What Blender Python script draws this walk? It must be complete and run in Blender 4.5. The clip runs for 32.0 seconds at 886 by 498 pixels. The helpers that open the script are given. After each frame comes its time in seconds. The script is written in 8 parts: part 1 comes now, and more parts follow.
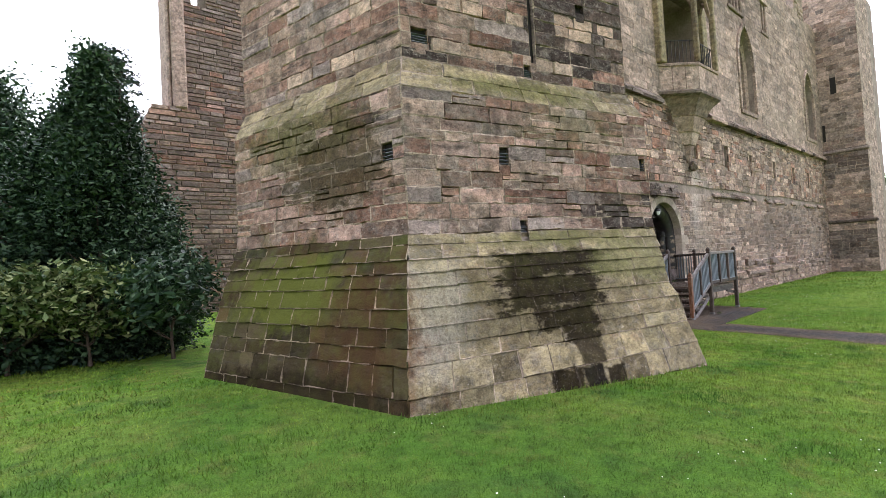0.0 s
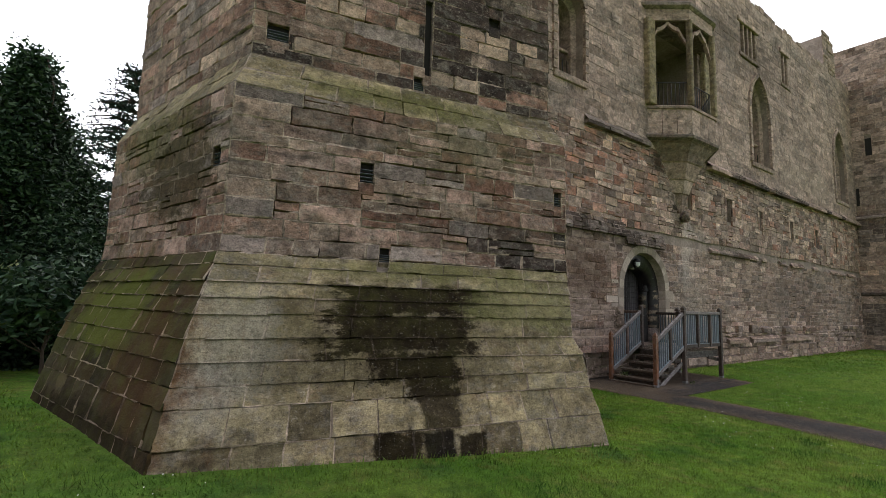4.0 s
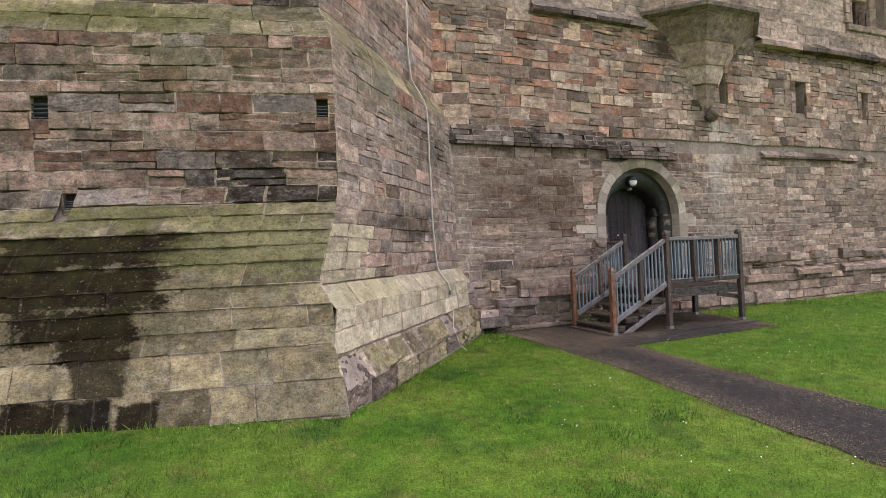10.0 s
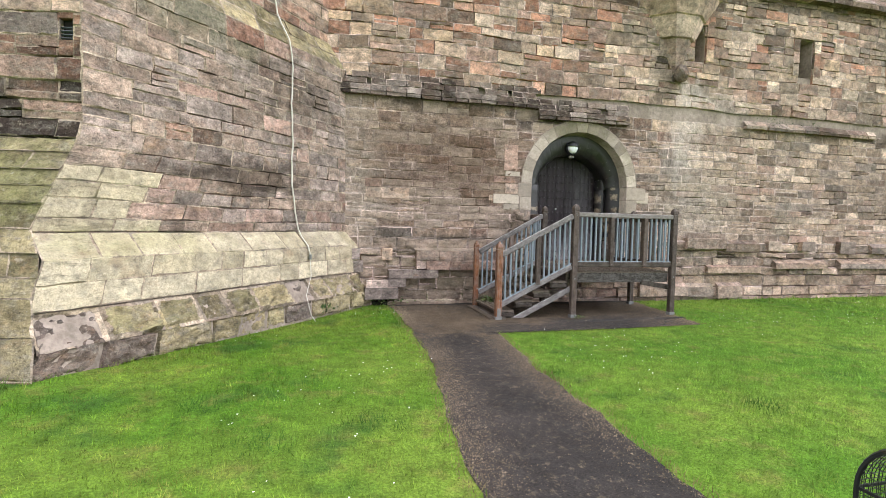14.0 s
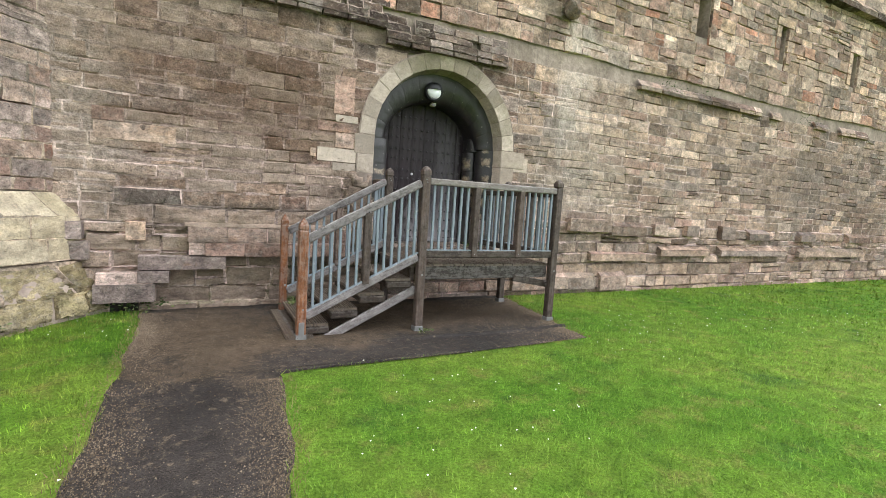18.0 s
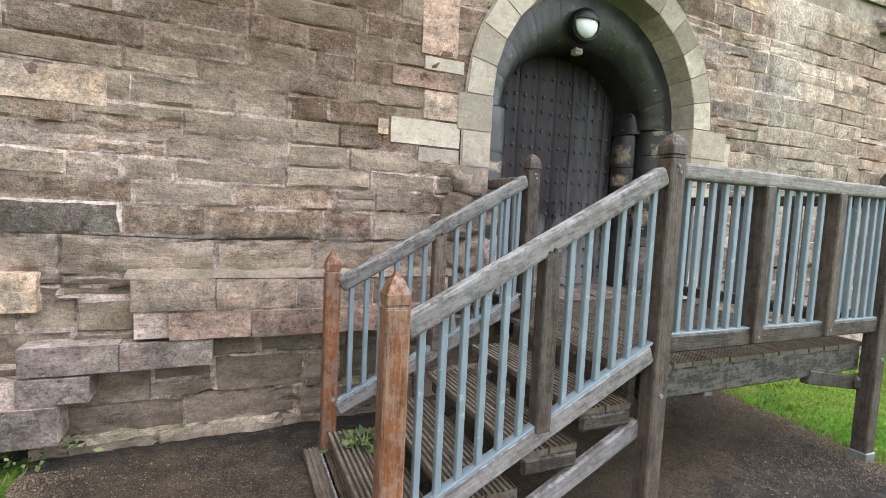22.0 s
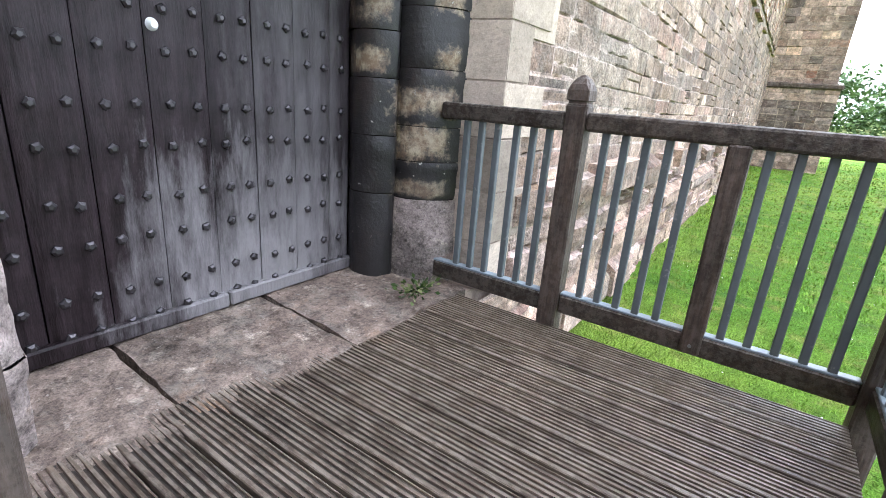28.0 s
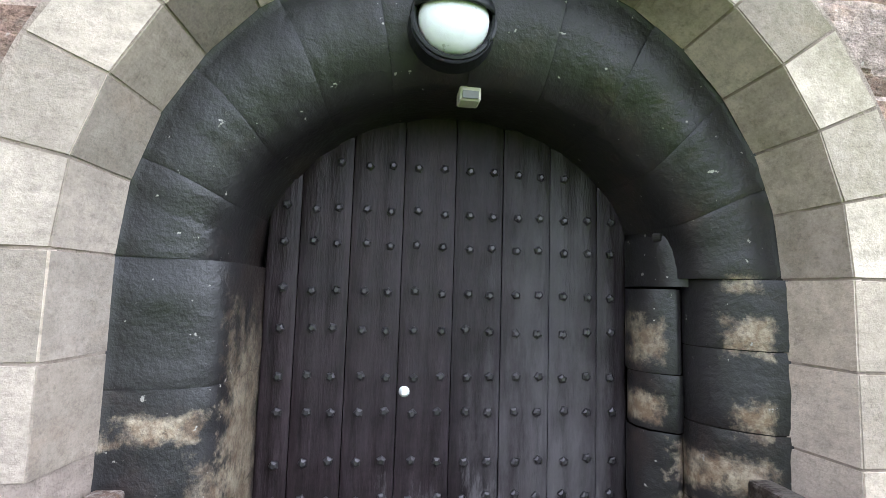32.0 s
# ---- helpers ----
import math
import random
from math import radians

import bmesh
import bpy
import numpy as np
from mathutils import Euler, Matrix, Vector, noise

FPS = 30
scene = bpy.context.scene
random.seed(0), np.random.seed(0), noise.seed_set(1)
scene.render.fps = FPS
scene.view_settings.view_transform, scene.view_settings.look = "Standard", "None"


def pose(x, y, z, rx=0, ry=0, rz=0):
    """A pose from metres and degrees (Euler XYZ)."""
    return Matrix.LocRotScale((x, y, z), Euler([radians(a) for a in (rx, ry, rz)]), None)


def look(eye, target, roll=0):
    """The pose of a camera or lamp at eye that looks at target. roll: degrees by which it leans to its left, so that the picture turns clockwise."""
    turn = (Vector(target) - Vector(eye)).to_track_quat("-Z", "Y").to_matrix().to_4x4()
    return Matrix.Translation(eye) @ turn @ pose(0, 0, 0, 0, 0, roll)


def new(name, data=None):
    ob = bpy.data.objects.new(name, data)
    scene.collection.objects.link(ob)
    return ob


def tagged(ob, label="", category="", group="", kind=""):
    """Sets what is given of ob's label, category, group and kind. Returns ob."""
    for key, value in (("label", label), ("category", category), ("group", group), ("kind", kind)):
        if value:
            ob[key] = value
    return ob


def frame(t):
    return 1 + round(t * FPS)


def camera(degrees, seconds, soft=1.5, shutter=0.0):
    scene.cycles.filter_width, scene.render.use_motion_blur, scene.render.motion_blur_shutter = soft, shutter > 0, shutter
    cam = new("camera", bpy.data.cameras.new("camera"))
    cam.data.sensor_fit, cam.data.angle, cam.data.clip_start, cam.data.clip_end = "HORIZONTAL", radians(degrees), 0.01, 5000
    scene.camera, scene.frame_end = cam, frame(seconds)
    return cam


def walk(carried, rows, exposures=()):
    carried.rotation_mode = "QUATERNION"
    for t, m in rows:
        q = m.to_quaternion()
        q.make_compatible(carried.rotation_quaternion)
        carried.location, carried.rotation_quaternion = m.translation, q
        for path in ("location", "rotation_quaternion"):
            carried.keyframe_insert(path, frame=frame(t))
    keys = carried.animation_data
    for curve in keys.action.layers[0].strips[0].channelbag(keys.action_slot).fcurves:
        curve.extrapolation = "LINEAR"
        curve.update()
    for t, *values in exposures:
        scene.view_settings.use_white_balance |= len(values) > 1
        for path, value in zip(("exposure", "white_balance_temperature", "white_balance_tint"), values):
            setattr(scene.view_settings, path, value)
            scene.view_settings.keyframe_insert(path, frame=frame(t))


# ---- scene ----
cam = camera(85.2, 32.0, 0.8)
METRES, EYE, TILT, LEAN, TURN = 23.0, 2.0, 0.0, 0.0, -40.0
ROWS = [
    (0.0, 0.0, 0.0, 0.0, 0.09, 1.61, 3.3),
    (0.5, 0.0124, 0.0071, 0.0037, -0.06, 10.4, 1.67),
    (1.0, 0.0259, 0.0119, 0.0044, 2.27, 14.1, 1.0),
    (1.5, 0.039, 0.0173, 0.0047, 5.53, 14.66, 0.43),
    (2.0, 0.05, 0.0225, 0.0073, 5.62, 16.84, -0.07),
    (2.5, 0.0633, 0.0253, 0.0074, 7.99, 19.35, -1.58),
    (3.0, 0.0775, 0.0358, 0.0029, 3.95, 18.16, -1.3),
    (3.5, 0.0906, 0.0445, -0.0023, 2.38, 12.76, -1.71),
    (4.0, 0.1057, 0.0501, -0.0052, 3.92, 6.47, -1.64),
    (4.5, 0.1232, 0.0605, -0.0077, -0.83, 3.75, -0.26),
    (6.5, 0.1892, 0.0936, -0.0121, 3.74, -3.28, 1.68),
    (7.0, 0.2078, 0.1046, -0.0117, 3.38, -3.55, 1.86),
    (7.5, 0.2238, 0.1121, -0.0115, 6.19, -3.46, 2.27),
    (8.0, 0.2393, 0.1242, -0.0123, 7.67, -2.87, 2.22),
    (8.5, 0.2559, 0.1327, -0.0134, 11.71, -2.13, 3.24),
    (9.0, 0.2704, 0.1431, -0.0124, 15.72, -1.59, 3.36),
    (9.5, 0.2856, 0.1504, -0.0127, 18.23, 0.11, 3.0),
    (10.0, 0.3019, 0.1584, -0.0134, 19.93, 0.77, 2.56),
    (10.5, 0.3162, 0.1688, -0.0144, 17.68, 0.77, 1.61),
    (11.0, 0.3306, 0.1762, -0.0141, 20.2, 0.0, 1.09),
    (11.5, 0.3438, 0.1898, -0.0147, 19.66, -0.62, 0.64),
    (12.0, 0.3578, 0.2006, -0.0153, 19.32, -0.7, 0.35),
    (12.5, 0.3723, 0.2123, -0.0165, 22.08, -1.46, 0.31),
    (13.0, 0.387, 0.2249, -0.0167, 21.44, -1.65, -0.36),
    (13.5, 0.4005, 0.2363, -0.0173, 25.23, -2.53, -0.72),
    (14.0, 0.4128, 0.2508, -0.0177, 26.08, -2.9, -1.31),
    (14.5, 0.4246, 0.2626, -0.0198, 25.72, -4.59, -1.52),
    (15.0, 0.4317, 0.2795, -0.0198, 12.2, -11.04, -4.21),
    (15.5, 0.4361, 0.297, -0.0199, 6.71, -11.86, -3.64),
    (17.5, 0.4151, 0.3659, -0.0149, 14.81, -8.43, -3.56),
    (18.0, 0.4083, 0.3816, -0.0158, 13.13, -6.05, -3.64),
    (18.5, 0.3993, 0.3993, -0.0166, 13.56, -4.95, -4.37),
    (19.0, 0.3891, 0.4135, -0.0168, 12.28, -4.9, -5.07),
    (19.5, 0.379, 0.4323, -0.0166, 14.22, -5.14, -5.19),
    (20.0, 0.3679, 0.4462, -0.0166, 14.54, -5.37, -4.99),
    (20.5, 0.3584, 0.4636, -0.0171, 14.57, -5.6, -3.83),
    (21.0, 0.3467, 0.4779, -0.0174, 16.3, -5.43, -2.99),
    (21.5, 0.3365, 0.4936, -0.0183, 15.08, -5.24, -2.67),
    (22.0, 0.3253, 0.5104, -0.0189, 16.46, -4.41, -2.72),
    (22.5, 0.3154, 0.5244, -0.0184, 15.63, -4.72, -2.56),
    (23.0, 0.3057, 0.5415, -0.0195, 17.35, -3.51, -1.61),
    (23.5, 0.2961, 0.5542, -0.0211, 14.15, -3.08, -1.54),
    (24.0, 0.2892, 0.569, -0.0216, 10.45, -2.91, -0.86),
    (24.5, 0.2874, 0.583, -0.0219, 0.27, -3.05, -0.94),
    (25.0, 0.2869, 0.593, -0.0222, -14.59, -5.6, -2.83),
    (25.5, 0.2934, 0.6044, -0.0222, -18.28, -6.99, -2.81),
    (26.0, 0.3013, 0.6121, -0.0189, -17.99, -8.19, -3.58),
    (26.5, 0.3044, 0.6203, -0.0143, -17.27, -10.93, -2.93),
    (28.5, 0.3321, 0.6413, -0.0013, -12.25, -19.95, -2.65),
    (29.0, 0.3354, 0.6457, 0.0061, -1.0, -15.83, 0.17),
    (29.5, 0.3371, 0.6542, 0.0102, 10.25, -10.24, -0.62),
    (30.0, 0.3369, 0.6598, 0.0163, 19.99, -7.13, -1.67),
    (30.5, 0.3416, 0.6592, 0.018, 32.59, -2.1, -3.08),
    (31.0, 0.3465, 0.6581, 0.0182, 34.03, 0.55, -2.23),
    (31.5, 0.3512, 0.6563, 0.0181, 34.39, 3.8, -1.72),
    (32.0, 0.3555, 0.6562, 0.0179, 32.71, 5.13, -1.74),
]
EXPOSURES = [(0.0, 0.53, 6100, 19.0), (0.5, -0.42, 6120, 19.0), (1.0, -1.65, 6150, 17.0), (1.5, -2.0, 6175, 18.5), (2.0, -2.14, 6200, 20.0), (2.5, -2.05, 6225, 18.0), (3.0, -1.89, 6250, 16.0), (3.5, -1.07, 6283, 15.0), (4.0, -0.52, 6317, 14.0), (4.5, -0.32, 6350, 13.0), (6.5, 0.01, 6500, 22.0), (9.0, 0.26, 6350, 21.0), (10.5, 0.33, 6300, 19.0), (13.0, 0.88, 6300, 13.5), (15.0, 0.98, 6340, 10.4), (18.0, 0.98, 6400, 9.0), (22.0, 1.24, 6120, 8.0), (23.0, 1.31, 6050, 8.0), (24.5, 1.45, 5980, 9.0), (26.0, 1.55, 5900, 10.0), (29.0, 1.88, 5700, 12.0), (30.0, 1.91, 5700, 12.0), (31.0, 1.92, 5700, 12.0), (32.0, 1.64, 5700, 12.0)]
walk(cam, [(t, pose(0, 0, EYE, TILT, LEAN, TURN) @ pose(METRES * x, METRES * y, METRES * z, 90 + pitch, roll, yaw)) for t, x, y, z, yaw, pitch, roll in ROWS], EXPOSURES)

# ---------------------------------------------------------------- world and sun
def make_world():
    world = bpy.data.worlds.new("overcast_sky")
    scene.world = world
    world.use_nodes = True
    t = world.node_tree
    t.nodes.clear()
    out = t.nodes.new("ShaderNodeOutputWorld")
    sky = t.nodes.new("ShaderNodeTexSky")
    sky.sky_type, sky.sun_disc = "NISHITA", False
    sky.sun_elevation, sky.sun_rotation = radians(50), radians(35)
    b1 = t.nodes.new("ShaderNodeBackground")
    b1.inputs[1].default_value = 0.10
    t.links.new(sky.outputs[0], b1.inputs[0])
    tc = t.nodes.new("ShaderNodeTexCoord")
    mp = t.nodes.new("ShaderNodeMapping")
    mp.inputs["Scale"].default_value = (1.2, 1.2, 3.4)
    t.links.new(tc.outputs["Generated"], mp.inputs[0])
    nz = t.nodes.new("ShaderNodeTexNoise")
    nz.inputs["Scale"].default_value, nz.inputs["Detail"].default_value = 1.9, 7
    nz.inputs["Roughness"].default_value = 0.52
    t.links.new(mp.outputs[0], nz.inputs["Vector"])
    rp = t.nodes.new("ShaderNodeValToRGB")
    rp.color_ramp.elements[0].position, rp.color_ramp.elements[0].color = 0.36, (0.60, 0.62, 0.67, 1)
    rp.color_ramp.elements[1].position, rp.color_ramp.elements[1].color = 0.64, (1.0, 1.0, 1.0, 1)
    t.links.new(nz.outputs[0], rp.inputs[0])
    b2 = t.nodes.new("ShaderNodeBackground")
    b2.inputs[1].default_value = SKY
    # the cloud is thinner and brighter behind the castle
    dt = t.nodes.new("ShaderNodeVectorMath")
    dt.operation = "DOT_PRODUCT"
    dt.inputs[1].default_value = (0.50, 0.72, 0.48)
    t.links.new(tc.outputs["Generated"], dt.inputs[0])
    mr = t.nodes.new("ShaderNodeMapRange")
    mr.inputs[1].default_value, mr.inputs[2].default_value = -0.5, 0.95
    mr.inputs[3].default_value, mr.inputs[4].default_value = SKY * 0.54, SKY * 2.75
    t.links.new(dt.outputs["Value"], mr.inputs[0])
    t.links.new(mr.outputs[0], b2.inputs[1])
    t.links.new(rp.outputs[0], b2.inputs[0])
    mx = t.nodes.new("ShaderNodeMixShader")
    mx.inputs[0].default_value = 0.9
    t.links.new(b1.outputs[0], mx.inputs[1])
    t.links.new(b2.outputs[0], mx.inputs[2])
    t.links.new(mx.outputs[0], out.inputs[0])


SKY = 1.75
make_world()
sun_data = bpy.data.lights.new("sun", "SUN")
sun_data.energy, sun_data.angle, sun_data.color = 0.8, radians(40), (1.0, 0.97, 0.93)
sun = new("sun", sun_data)
sun.matrix_world = look((11.0, 16.0, 24.0), (0, 0, 0))


# ---------------------------------------------------------------- materials
class Nodes:
    """A node tree that is written like arithmetic."""

    def __init__(self, name):
        self.m = bpy.data.materials.new(name)
        self.m.use_nodes = True
        self.t = self.m.node_tree
        self.b = self.t.nodes["Principled BSDF"]
        self.geo = self.t.nodes.new("ShaderNodeNewGeometry")
        self.info = self.t.nodes.new("ShaderNodeObjectInfo")
        self.pos = self.geo.outputs["Position"]

    def link(self, a, sock):
        if isinstance(a, bpy.types.NodeSocket):
            self.t.links.new(a, sock)
        else:
            sock.default_value = a

    def math(self, op, a, b=0.0, clamp=False):
        n = self.t.nodes.new("ShaderNodeMath")
        n.operation, n.use_clamp = op, clamp
        self.link(a, n.inputs[0]), self.link(b, n.inputs[1])
        return n.outputs[0]

    def vec(self, op, a, b):
        n = self.t.nodes.new("ShaderNodeVectorMath")
        n.operation = op
        self.link(a, n.inputs[0]), self.link(b, n.inputs[1])
        return n.outputs["Value"] if op in ("LENGTH", "DOT_PRODUCT") else n.outputs[0]

    def noise(self, scale, detail=4, rough=0.55, stretch=None, shift=None):
        v = self.pos
        if stretch:
            v = self.vec("MULTIPLY", v, stretch)
        if shift is not None:
            v = self.vec("ADD", v, shift)
        n = self.t.nodes.new("ShaderNodeTexNoise")
        n.inputs["Scale"].default_value, n.inputs["Detail"].default_value = scale, detail
        n.inputs["Roughness"].default_value = rough
        self.link(v, n.inputs["Vector"])
        return n.outputs[0]

    def span(self, a, lo, hi, to0=0.0, to1=1.0):
        n = self.t.nodes.new("ShaderNodeMapRange")
        n.clamp = True
        self.link(a, n.inputs[0])
        for i, v in enumerate((lo, hi, to0, to1)):
            n.inputs[1 + i].default_value = v
        return n.outputs[0]

    def ramp(self, a, cols, constant=False):
        n = self.t.nodes.new("ShaderNodeValToRGB")
        n.color_ramp.interpolation = "CONSTANT" if constant else "LINEAR"
        el = n.color_ramp.elements
        while len(el) < len(cols):
            el.new(0.5)
        for i, c in enumerate(cols):
            el[i].position = i / len(cols) if constant else i / (len(cols) - 1)
            el[i].color = (*c, 1)
        self.link(a, n.inputs[0])
        return n.outputs[0]

    def mix(self, f, a, b, blend="MIX"):
        n = self.t.nodes.new("ShaderNodeMix")
        n.data_type, n.blend_type = "RGBA", blend
        for v, s in ((f, n.inputs[0]), (a, n.inputs[6]), (b, n.inputs[7])):
            if isinstance(v, tuple):
                v = (*v, 1)
            self.link(v, s)
        return n.outputs[2]

    def gain(self, col, k):
        """Colour times a value."""
        n = self.t.nodes.new("ShaderNodeVectorMath")
        n.operation = "SCALE"
        self.link(col, n.inputs[0]), self.link(k, n.inputs["Scale"])
        return n.outputs[0]

    def rnd(self):
        s = self.math("ADD", self.geo.outputs["Random Per Island"], self.info.outputs["Random"])
        return self.math("FRACT", s)

    def bump(self, h, dist, strength=1.0):
        n = self.t.nodes.new("ShaderNodeBump")
        n.inputs["Strength"].default_value, n.inputs["Distance"].default_value = strength, dist
        self.link(h, n.inputs["Height"])
        self.t.links.new(n.outputs[0], self.b.inputs["Normal"])

    def tone_patch(self, col, c, r, tint, strength=0.8, ns=3.0, soft=0.55, stretch=None, square=False, broken=0.0, rag=2.4):
        """A patch of colour with a ragged outline round c: a stain, or painted light or shade."""
        d = self.vec("MULTIPLY", self.vec("SUBTRACT", self.pos, c), tuple(1 / k for k in r))
        if square:
            sp = self.t.nodes.new("ShaderNodeSeparateXYZ")
            self.link(self.vec("ABSOLUTE", d, (0, 0, 0)), sp.inputs[0])
            d = self.math("MAXIMUM", sp.outputs[0], self.math("MAXIMUM", sp.outputs[1], sp.outputs[2]))
        else:
            d = self.vec("LENGTH", d, (0, 0, 0))
        d = self.math("ADD", d, self.math("MULTIPLY", self.math("SUBTRACT", self.noise(ns, 9, 0.74, stretch), 0.5), rag))
        f = self.span(d, 1.0, 1.0 - soft, 0.0, strength)
        f = self.math("MULTIPLY", f, self.span(self.noise(16.0, 6, 0.75), 0.34, 0.48, 0.90, 1.0))
        if broken:
            f = self.math("MULTIPLY", f, self.span(self.noise(13.0, 9, 0.85, (1.0, 1.0, 1.5), (3.0, 1.0, 7.0)), 0.36, 0.43, 1 - broken, 1.0))
        return self.mix(f, col, tint)

    def done(self, col, rough=0.85, spec=0.3, metal=0.0):
        self.link(col, self.b.inputs["Base Color"])
        self.link(rough, self.b.inputs["Roughness"])
        self.b.inputs["Specular IOR Level"].default_value = spec
        self.b.inputs["Metallic"].default_value = metal
        return self.m


def stone_mat(name, cols, tone_patches=(), moss=0.0, strata=0.12, depth=0.011, blotch=0.5, dark=(0.055, 0.045, 0.038), even=0.35, zone=0.5, cracks=0.94, streak=0.55, iron=1.0, mottle=1.0, tint=(1.085, 0.958, 0.955), vary=(0.58, 1.22)):
    n = Nodes(name)
    r = n.rnd()
    cols = [tuple(c[k] * tint[k] for k in range(3)) for c in cols]
    mean = tuple(sum(c[k] for c in cols) / len(cols) for k in range(3))
    col = n.mix(even, n.ramp(r, cols, True), mean)
    r2 = n.math("FRACT", n.math("MULTIPLY", r, 37.7))
    col = n.gain(col, n.span(r2, 0, 1, *vary))
    shift = n.math("MULTIPLY", r, 40.0)
    # broad patches of grey and of pink
    broad = n.noise(0.42, 4, 0.6)
    col = n.mix(n.span(broad, 0.54, 0.72, 0, zone * 0.6), col, (0.33, 0.255, 0.20))
    broad2 = n.noise(0.55, 5, 0.65, None, (7.0, 3.0, 1.0))
    col = n.mix(n.span(broad2, 0.50, 0.68, 0, zone), col, (0.21, 0.19, 0.165))
    # clouds of weathering that differ from stone to stone
    cloud = n.noise(3.4, 7, 0.68, (1.0, 1.0, 1.7), shift)
    col = n.gain(col, n.span(cloud, 0.28, 0.70, 1 - 0.42 * mottle, 1 + 0.38 * mottle))
    col = n.mix(n.span(n.noise(2.6, 6, 0.7, (1.0, 1.0, 1.6), n.math("MULTIPLY", r, 23.0)), 0.56, 0.68, 0, 0.45 * mottle), col, (0.40, 0.335, 0.275))
    # iron-rich patches
    col = n.mix(n.span(n.noise(1.7, 7, 0.72, (1.0, 1.0, 1.8), n.math("MULTIPLY", r, 11.0)), 0.57, 0.68, 0, 0.42 * mottle * iron), col, (0.36, 0.215, 0.125))
    col = n.mix(n.span(n.noise(5.5, 9, 0.74, (1.0, 1.0, 1.5), n.math("MULTIPLY", r, 7.0)), 0.50, 0.60, 0, 0.50 * mottle), col, (0.185, 0.168, 0.148))
    col = n.mix(n.span(n.noise(9.0, 9, 0.76, (1.0, 1.0, 1.8), n.math("MULTIPLY", r, 17.0)), 0.57, 0.64, 0, 0.50 * mottle), col, (0.47, 0.405, 0.335))
    # soot with a torn outline, and dark level streaks
    big = n.noise(1.5, 9, 0.72)
    col = n.mix(n.span(big, 0.54, 0.66, 0.0, blotch), col, dark)
    run = n.noise(2.4, 9, 0.74, (0.55, 0.55, 3.2))
    col = n.mix(n.math("MULTIPLY", n.span(run, 0.54, 0.62, 0.0, streak), n.span(n.noise(0.5, 3, 0.5, None, (1.0, 9.0, 4.0)), 0.40, 0.60, 0.25, 1.0)), col, dark)
    # bedding and thin weathered cracks
    beds = n.noise(2.8, 8, 0.66, (1.0, 1.0, 2.6), shift)
    col = n.gain(col, n.span(beds, 0.3, 0.7, 1 - strata, 1 + strata))
    crack = n.math("ABSOLUTE", n.math("SUBTRACT", n.noise(1.9, 7, 0.62, (1.0, 1.0, 4.5), shift), 0.5))
    col = n.gain(col, n.span(crack, 0.0, 0.016, cracks, 1.0))
    for st in tone_patches:
        col = n.tone_patch(col, *st)
    mid = n.noise(8.0, 7, 0.72)
    col = n.gain(col, n.span(mid, 0.30, 0.72, 1 - 0.5 * mottle, 1 + 0.45 * mottle))
    col = n.gain(col, n.span(n.noise(26.0, 7, 0.8, (1, 1, 1.4)), 0.30, 0.50, 1 - 0.64 * mottle, 1.14))
    grain = n.noise(110.0, 3, 0.7)
    col = n.gain(col, n.span(grain, 0.3, 0.7, 1 - 0.3 * max(0.3, mottle), 1 + 0.3 * max(0.3, mottle)))
    col = n.gain(col, n.span(n.noise(48.0, 5, 0.78), 0.34, 0.5, 1 - 0.4 * max(0.25, mottle), 1.10))
    col = n.mix(n.span(n.noise(30.0, 4, 0.7, None, (3.0, 8.0, 2.0)), 0.63, 0.70, 0, 0.5 * mottle), col, (0.48, 0.44, 0.39))
    if moss:
        up = n.t.nodes.new("ShaderNodeSeparateXYZ")
        n.link(n.geo.outputs["Normal"], up.inputs[0])
        f = n.math("MULTIPLY", n.span(up.outputs[2], 0.12, 0.7), n.span(n.noise(4.0, 6, 0.72), 0.42, 0.60))
        col = n.mix(n.math("MULTIPLY", f, moss), col, (0.085, 0.095, 0.022))
    pit = n.span(crack, 0.0, 0.03, 0.0, 1.0)
    h = n.math("ADD", n.math("MULTIPLY", beds, 0.7), n.math("ADD", n.math("MULTIPLY", mid, 1.0), n.math("MULTIPLY", grain, 0.07)))
    h = n.math("ADD", h, n.math("MULTIPLY", pit, (1 - cracks) * 0.9))
    n.bump(h, depth * 2.0, 1.0)
    return n.done(col, n.span(mid, 0.2, 0.8, 0.82, 1.0), 0.1)


BUFF, PALE, PINK = (0.37, 0.30, 0.23), (0.50, 0.42, 0.335), (0.36, 0.265, 0.215)
GREY, BROWN, SOOT = (0.26, 0.235, 0.21), (0.22, 0.165, 0.128), (0.115, 0.095, 0.082)
RED, TAN = (0.34, 0.195, 0.135), (0.30, 0.245, 0.19)
MOSS, LICHEN, SOOTY, RUST = (0.105, 0.105, 0.03), (0.30, 0.28, 0.13), (0.030, 0.022, 0.014), (0.11, 0.048, 0.018)
LIME = (0.56, 0.485, 0.43)

